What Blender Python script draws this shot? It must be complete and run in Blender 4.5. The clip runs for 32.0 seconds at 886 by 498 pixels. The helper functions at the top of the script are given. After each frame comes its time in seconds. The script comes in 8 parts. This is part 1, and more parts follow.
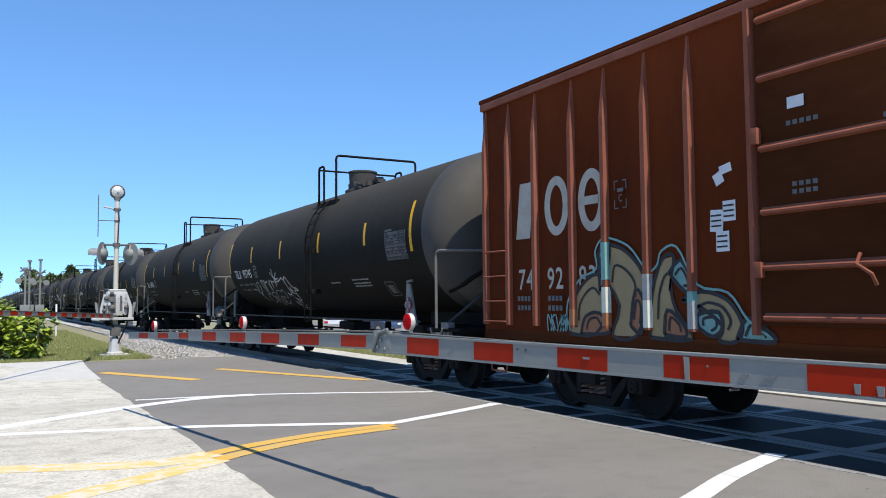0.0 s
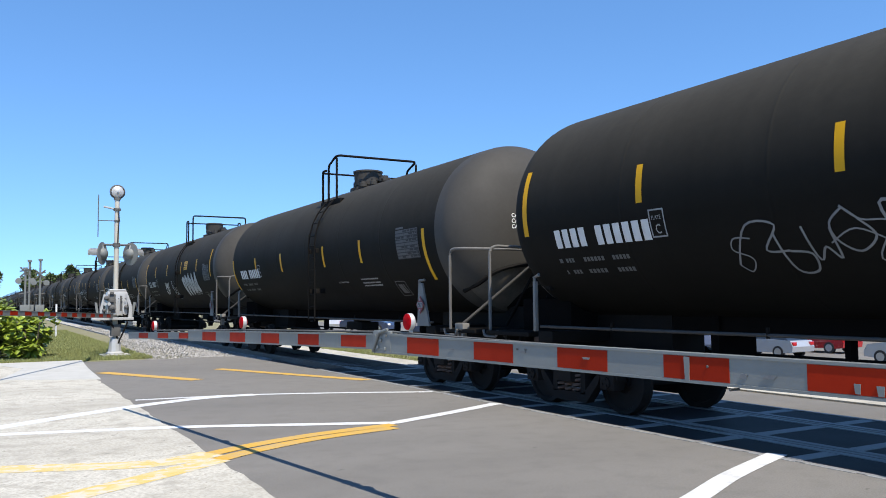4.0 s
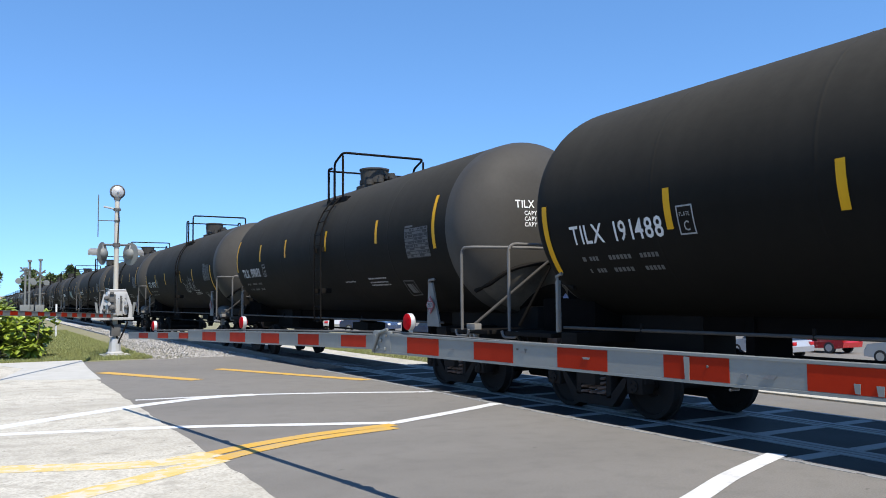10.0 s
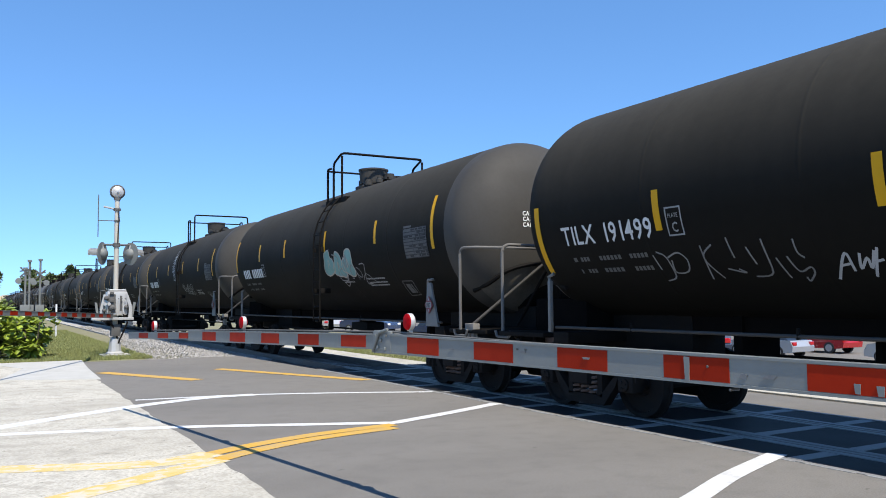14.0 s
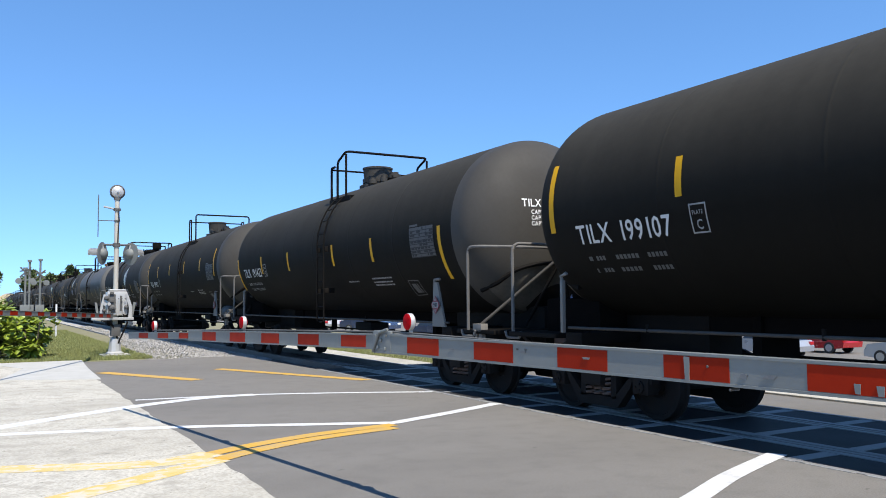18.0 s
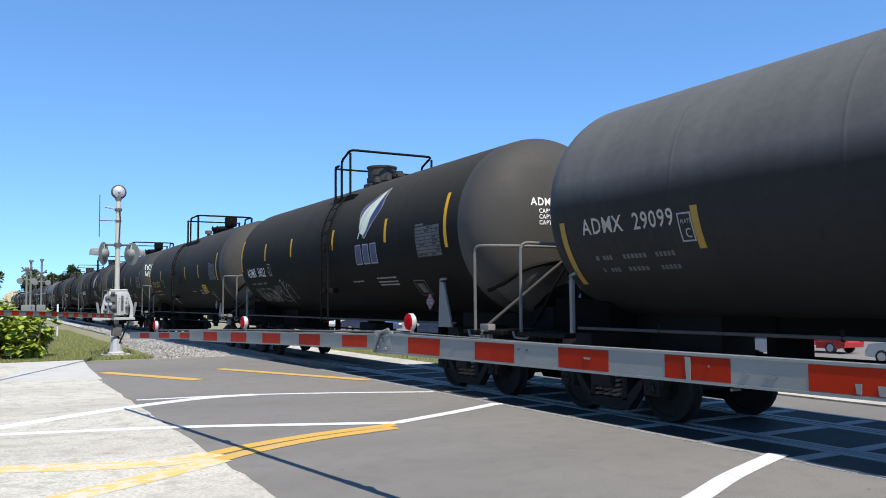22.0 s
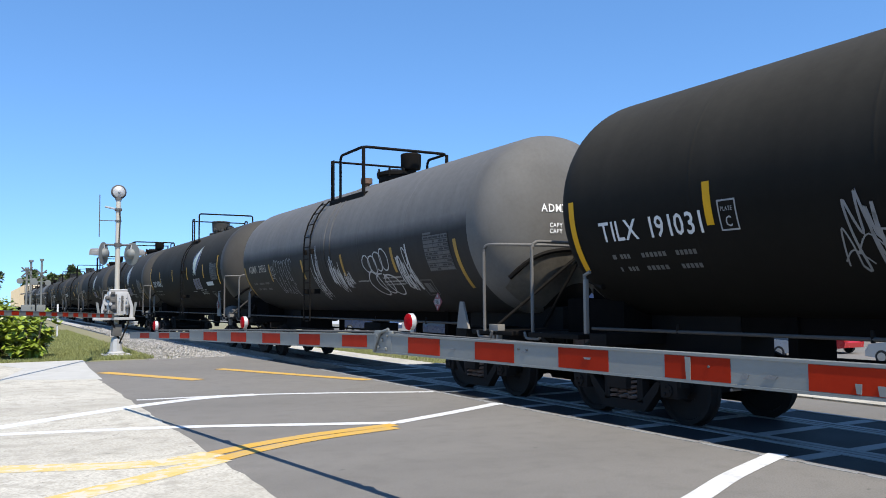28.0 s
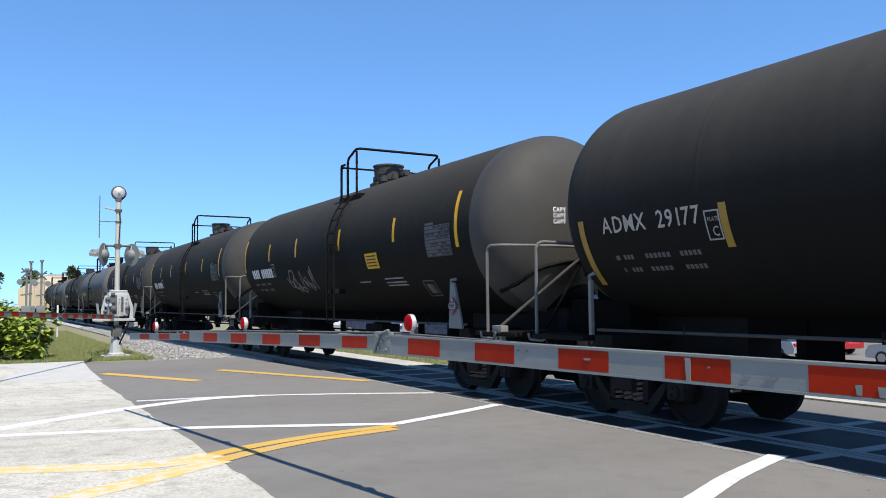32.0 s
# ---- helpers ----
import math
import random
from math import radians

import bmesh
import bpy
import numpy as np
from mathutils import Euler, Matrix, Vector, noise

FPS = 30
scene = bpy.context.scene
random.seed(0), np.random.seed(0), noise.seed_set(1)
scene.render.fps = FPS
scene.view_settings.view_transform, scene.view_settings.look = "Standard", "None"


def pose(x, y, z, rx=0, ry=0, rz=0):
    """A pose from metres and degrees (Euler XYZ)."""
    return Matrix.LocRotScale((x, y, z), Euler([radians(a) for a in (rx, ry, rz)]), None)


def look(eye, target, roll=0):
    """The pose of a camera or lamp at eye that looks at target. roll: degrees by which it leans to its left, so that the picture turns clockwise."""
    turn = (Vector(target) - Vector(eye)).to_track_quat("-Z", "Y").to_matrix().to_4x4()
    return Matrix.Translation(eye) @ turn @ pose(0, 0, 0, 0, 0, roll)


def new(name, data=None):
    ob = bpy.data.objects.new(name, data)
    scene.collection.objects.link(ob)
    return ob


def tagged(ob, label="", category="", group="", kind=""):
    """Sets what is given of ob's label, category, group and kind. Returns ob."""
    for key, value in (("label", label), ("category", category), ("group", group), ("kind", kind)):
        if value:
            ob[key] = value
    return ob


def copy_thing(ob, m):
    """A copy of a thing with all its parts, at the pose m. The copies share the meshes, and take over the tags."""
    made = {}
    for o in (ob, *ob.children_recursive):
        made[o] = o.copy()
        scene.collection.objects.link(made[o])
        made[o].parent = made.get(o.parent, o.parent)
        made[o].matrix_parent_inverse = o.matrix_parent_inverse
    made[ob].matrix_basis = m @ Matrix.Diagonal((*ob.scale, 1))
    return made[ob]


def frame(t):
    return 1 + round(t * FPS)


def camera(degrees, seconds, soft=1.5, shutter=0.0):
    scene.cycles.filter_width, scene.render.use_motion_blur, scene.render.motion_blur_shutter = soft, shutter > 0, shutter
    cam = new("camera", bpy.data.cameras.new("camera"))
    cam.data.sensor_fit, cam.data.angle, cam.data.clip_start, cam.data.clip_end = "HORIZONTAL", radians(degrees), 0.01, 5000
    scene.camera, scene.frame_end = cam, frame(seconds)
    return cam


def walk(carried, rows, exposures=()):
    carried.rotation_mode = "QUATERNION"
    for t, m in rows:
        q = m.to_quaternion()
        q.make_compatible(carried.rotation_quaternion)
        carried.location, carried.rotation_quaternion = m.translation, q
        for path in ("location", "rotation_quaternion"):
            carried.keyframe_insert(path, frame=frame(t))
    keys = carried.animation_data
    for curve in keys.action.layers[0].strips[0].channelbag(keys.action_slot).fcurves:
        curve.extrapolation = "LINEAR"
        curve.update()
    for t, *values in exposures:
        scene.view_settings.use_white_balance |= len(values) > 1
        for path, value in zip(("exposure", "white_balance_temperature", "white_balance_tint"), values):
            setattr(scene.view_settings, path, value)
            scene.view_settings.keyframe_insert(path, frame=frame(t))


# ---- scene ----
# World: x runs along the track the way the train goes, y across it away from the camera, z up from the rail tops.
YAW, PITCH = radians(29.381), radians(3.641)
EYE = Vector((0.0, -8.778, 1.633))
AIM = Vector((-math.cos(YAW) * math.cos(PITCH), math.sin(YAW) * math.cos(PITCH), math.sin(PITCH)))
cam = camera(57.0, 32.0, soft=0.95, shutter=0.0)
VIEW = look(EYE, EYE + AIM * 10, -0.46)
# the tripod is nudged by less than a tenth of a degree twice
NUDGE = VIEW @ pose(0, 0, 0, 0, 0.075, 0)
NUDGE_2 = NUDGE @ pose(0, 0, 0, 0.07, 0, 0)
walk(cam, [(0.0, VIEW), (20.1, VIEW), (20.5, NUDGE), (30.6, NUDGE), (31.0, NUDGE_2), (32.0, NUDGE_2)], exposures=[(0.0, 0.71), (32.0, 0.71)])

# ---- world and sun ----
SUN_DIR = Vector((0.60, -0.025, 1.0)).normalized()
SUN_ELEV = math.asin(SUN_DIR.z)
world = bpy.data.worlds.new("sky")
scene.world = world
world.use_nodes = True
wn = world.node_tree.nodes
wl = world.node_tree.links
wn.clear()
w_out = wn.new("ShaderNodeOutputWorld")
w_bg = wn.new("ShaderNodeBackground")
w_sky = wn.new("ShaderNodeTexSky")
w_sky.sky_type = "NISHITA"
w_sky.sun_disc = False
w_sky.sun_elevation = SUN_ELEV
w_sky.sun_rotation = math.atan2(SUN_DIR.x, SUN_DIR.y)
w_sky.air_density, w_sky.dust_density, w_sky.ozone_density = 1.0, 0.0, 5.0
w_sky.altitude = 1200.0
w_bg.inputs["Strength"].default_value = 0.16
w_hue = wn.new("ShaderNodeHueSaturation")
w_hue.inputs["Hue"].default_value, w_hue.inputs["Saturation"].default_value = 0.498, 1.11
# a clear dry horizon: the haze band is lowered below the skyline
w_dir = wn.new("ShaderNodeTexCoord")
w_lift = wn.new("ShaderNodeVectorMath")
w_lift.operation = "ADD"
w_lift.inputs[1].default_value = (0, 0, 0.13)
w_unit = wn.new("ShaderNodeVectorMath")
w_unit.operation = "NORMALIZE"
wl.new(w_dir.outputs["Generated"], w_lift.inputs[0])
wl.new(w_lift.outputs["Vector"], w_unit.inputs[0])
wl.new(w_unit.outputs["Vector"], w_sky.inputs["Vector"])
wl.new(w_sky.outputs["Color"], w_hue.inputs["Color"])
wl.new(w_hue.outputs["Color"], w_bg.inputs["Color"])
wl.new(w_bg.outputs["Background"], w_out.inputs["Surface"])
sun_data = bpy.data.lights.new("sun", "SUN")
sun_data.energy, sun_data.angle, sun_data.color = 4.3, radians(0.53), (1.0, 0.93, 0.82)
sun = new("sun", sun_data)
sun.matrix_world = look(SUN_DIR * 60, (0, 0, 0))


# ---- materials ----
def mat(name, color, rough=0.6, metal=0.0, dark=None, scale=3.0, amount=0.5, fine=40.0, bump=0.15, emit=None, stretch=(1, 1, 1), per_piece=0.0, coat=0.0, mid=0.5, spec=0.5):
    """A procedural surface: two colours mixed by noise at two scales, with fine bump."""
    m = bpy.data.materials.new(name)
    m.use_nodes = True
    nt = m.node_tree
    b = nt.nodes["Principled BSDF"]
    b.inputs["Metallic"].default_value = metal
    b.inputs["Coat Weight"].default_value = coat
    b.inputs["Specular IOR Level"].default_value = spec
    tex = nt.nodes.new("ShaderNodeTexCoord")
    mp = nt.nodes.new("ShaderNodeMapping")
    mp.inputs["Scale"].default_value = stretch
    nt.links.new(tex.outputs["Object"], mp.inputs["Vector"])
    n1 = nt.nodes.new("ShaderNodeTexNoise")
    n1.inputs["Scale"].default_value, n1.inputs["Detail"].default_value, n1.inputs["Roughness"].default_value = scale, 5.0, 0.62
    n2 = nt.nodes.new("ShaderNodeTexNoise")
    n2.inputs["Scale"].default_value, n2.inputs["Detail"].default_value = fine, 3.0
    for n in (n1, n2):
        nt.links.new(mp.outputs["Vector"], n.inputs["Vector"])
    add = nt.nodes.new("ShaderNodeMath")
    add.operation = "MULTIPLY_ADD"
    add.inputs[1].default_value = 0.35
    nt.links.new(n2.outputs["Fac"], add.inputs[0])
    nt.links.new(n1.outputs["Fac"], add.inputs[2])
    ramp = nt.nodes.new("ShaderNodeMapRange")
    ramp.inputs["From Min"].default_value, ramp.inputs["From Max"].default_value = mid - 0.05, mid + 0.45
    ramp.inputs["To Min"].default_value, ramp.inputs["To Max"].default_value = 0.0, amount
    nt.links.new(add.outputs["Value"], ramp.inputs["Value"])
    mix = nt.nodes.new("ShaderNodeMix")
    mix.data_type = "RGBA"
    dark = dark or tuple(c * 0.55 for c in color)
    mix.inputs["A"].default_value, mix.inputs["B"].default_value = (*color, 1), (*dark, 1)
    nt.links.new(ramp.outputs["Result"], mix.inputs["Factor"])
    out = mix.outputs["Result"]
    if per_piece:
        info = nt.nodes.new("ShaderNodeObjectInfo")
        geo = nt.nodes.new("ShaderNodeNewGeometry")
        s = nt.nodes.new("ShaderNodeMath")
        s.operation = "ADD"
        nt.links.new(info.outputs["Random"], s.inputs[0])
        nt.links.new(geo.outputs["Random Per Island"], s.inputs[1])
        r2 = nt.nodes.new("ShaderNodeMapRange")
        r2.inputs["From Max"].default_value = 2.0
        r2.inputs["To Min"].default_value, r2.inputs["To Max"].default_value = 1 - per_piece, 1 + per_piece
        nt.links.new(s.outputs["Value"], r2.inputs["Value"])
        hsv = nt.nodes.new("ShaderNodeHueSaturation")
        nt.links.new(r2.outputs["Result"], hsv.inputs["Value"])
        nt.links.new(out, hsv.inputs["Color"])
        out = hsv.outputs["Color"]
    nt.links.new(out, b.inputs["Base Color"])
    rr = nt.nodes.new("ShaderNodeMapRange")
    rr.inputs["To Min"].default_value, rr.inputs["To Max"].default_value = max(0.02, rough - 0.1), min(1, rough + 0.12)
    nt.links.new(n1.outputs["Fac"], rr.inputs["Value"])
    nt.links.new(rr.outputs["Result"], b.inputs["Roughness"])
    if bump:
        bp = nt.nodes.new("ShaderNodeBump")
        bp.inputs["Strength"].default_value, bp.inputs["Distance"].default_value = bump, 0.02
        nt.links.new(n2.outputs["Fac"], bp.inputs["Height"])
        nt.links.new(bp.outputs["Normal"], b.inputs["Normal"])
    if emit:
        b.inputs["Emission Color"].default_value, b.inputs["Emission Strength"].default_value = (*color, 1), emit
    return m


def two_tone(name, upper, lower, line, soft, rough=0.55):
    """Tank paint that turns to a lighter upper colour along a wavering line at that height."""
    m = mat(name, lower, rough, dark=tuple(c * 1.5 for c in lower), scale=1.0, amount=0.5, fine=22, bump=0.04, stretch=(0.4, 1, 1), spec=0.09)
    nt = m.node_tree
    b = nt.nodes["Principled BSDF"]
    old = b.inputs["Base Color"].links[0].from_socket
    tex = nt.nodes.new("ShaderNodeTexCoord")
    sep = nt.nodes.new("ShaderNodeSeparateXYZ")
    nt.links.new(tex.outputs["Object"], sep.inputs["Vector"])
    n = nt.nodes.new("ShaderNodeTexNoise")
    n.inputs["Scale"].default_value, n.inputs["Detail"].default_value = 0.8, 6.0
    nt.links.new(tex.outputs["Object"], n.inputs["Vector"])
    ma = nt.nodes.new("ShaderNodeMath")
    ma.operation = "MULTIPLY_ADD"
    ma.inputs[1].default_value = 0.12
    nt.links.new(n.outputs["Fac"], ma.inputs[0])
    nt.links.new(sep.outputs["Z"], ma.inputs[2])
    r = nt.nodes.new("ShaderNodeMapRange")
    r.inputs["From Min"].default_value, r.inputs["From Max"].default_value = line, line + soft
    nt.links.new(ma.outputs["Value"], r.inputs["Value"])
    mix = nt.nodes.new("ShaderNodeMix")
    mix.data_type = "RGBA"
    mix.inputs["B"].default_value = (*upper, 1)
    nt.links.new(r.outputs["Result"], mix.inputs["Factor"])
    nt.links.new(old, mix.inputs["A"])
    # rain streaks that run down the flank, and small scuffs
    col = mix.outputs["Result"]
    for scale, stretch, lo, hi, low_v, high_v in ((1.0, (4.0, 0.35, 0.35), 0.3, 0.7, 0.93, 1.08), (9.0, (1, 1, 1), 0.35, 0.75, 0.95, 1.08)):
        mp = nt.nodes.new("ShaderNodeMapping")
        mp.inputs["Scale"].default_value = stretch
        st = nt.nodes.new("ShaderNodeTexNoise")
        st.inputs["Scale"].default_value, st.inputs["Detail"].default_value = scale, 7.0
        sr = nt.nodes.new("ShaderNodeMapRange")
        sr.inputs["From Min"].default_value, sr.inputs["From Max"].default_value = lo, hi
        sr.inputs["To Min"].default_value, sr.inputs["To Max"].default_value = low_v, high_v
        hv = nt.nodes.new("ShaderNodeHueSaturation")
        nt.links.new(tex.outputs["Object"], mp.inputs["Vector"])
        nt.links.new(mp.outputs["Vector"], st.inputs["Vector"])
        nt.links.new(st.outputs["Fac"], sr.inputs["Value"])
        nt.links.new(sr.outputs["Result"], hv.inputs["Value"])
        nt.links.new(col, hv.inputs["Color"])
        col = hv.outputs["Color"]
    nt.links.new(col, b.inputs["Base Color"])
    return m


def paving(name, colour, stain, fleck, fleck_at, patch=0.3, grit=60.0, rough=0.9, bump=0.35, streak=(1.0, 0.30, 1), gritty=0.35):
    """Worn paving: broad stains, blotches, fine grit and sparse dark flecks drawn out along the lane."""
    m = bpy.data.materials.new(name)
    m.use_nodes = True
    nt = m.node_tree
    b = nt.nodes["Principled BSDF"]
    b.inputs["Roughness"].default_value, b.inputs["Specular IOR Level"].default_value = rough, 0.2
    tex = nt.nodes.new("ShaderNodeTexCoord")

    def noise_at(scale, stretch, detail, lo, hi, out_hi=1.0):
        mp = nt.nodes.new("ShaderNodeMapping")
        mp.inputs["Scale"].default_value = stretch
        n = nt.nodes.new("ShaderNodeTexNoise")
        n.inputs["Scale"].default_value, n.inputs["Detail"].default_value, n.inputs["Roughness"].default_value = scale, detail, 0.6
        r = nt.nodes.new("ShaderNodeMapRange")
        r.inputs["From Min"].default_value, r.inputs["From Max"].default_value, r.inputs["To Max"].default_value = lo, hi, out_hi
        nt.links.new(tex.outputs["Object"], mp.inputs["Vector"])
        nt.links.new(mp.outputs["Vector"], n.inputs["Vector"])
        nt.links.new(n.outputs["Fac"], r.inputs["Value"])
        return r.outputs["Result"], n.outputs["Fac"]

    col = None
    for fac, tint in ((noise_at(0.33, (1, 0.35, 1), 4, 0.42, 0.72, 0.75)[0], stain), (noise_at(3.4, (1, 0.8, 1), 10, 0.48, 0.64, patch)[0], stain), (noise_at(grit, (1, 1, 1), 3, 0.40, 0.72, gritty)[0], stain), (noise_at(9.0, streak, 5, fleck_at, fleck_at + 0.05, 0.85)[0], fleck)):
        mix = nt.nodes.new("ShaderNodeMix")
        mix.data_type = "RGBA"
        if col is None:
            mix.inputs["A"].default_value = (*colour, 1)
        else:
            nt.links.new(col, mix.inputs["A"])
        mix.inputs["B"].default_value = (*tint, 1)
        nt.links.new(fac, mix.inputs["Factor"])
        col = mix.outputs["Result"]
    nt.links.new(col, b.inputs["Base Color"])
    bp = nt.nodes.new("ShaderNodeBump")
    bp.inputs["Strength"].default_value, bp.inputs["Distance"].default_value = bump, 0.01
    nt.links.new(noise_at(grit * 0.7, (1, 1, 1), 4, 0, 1)[1], bp.inputs["Height"])
    nt.links.new(bp.outputs["Normal"], b.inputs["Normal"])
    return m


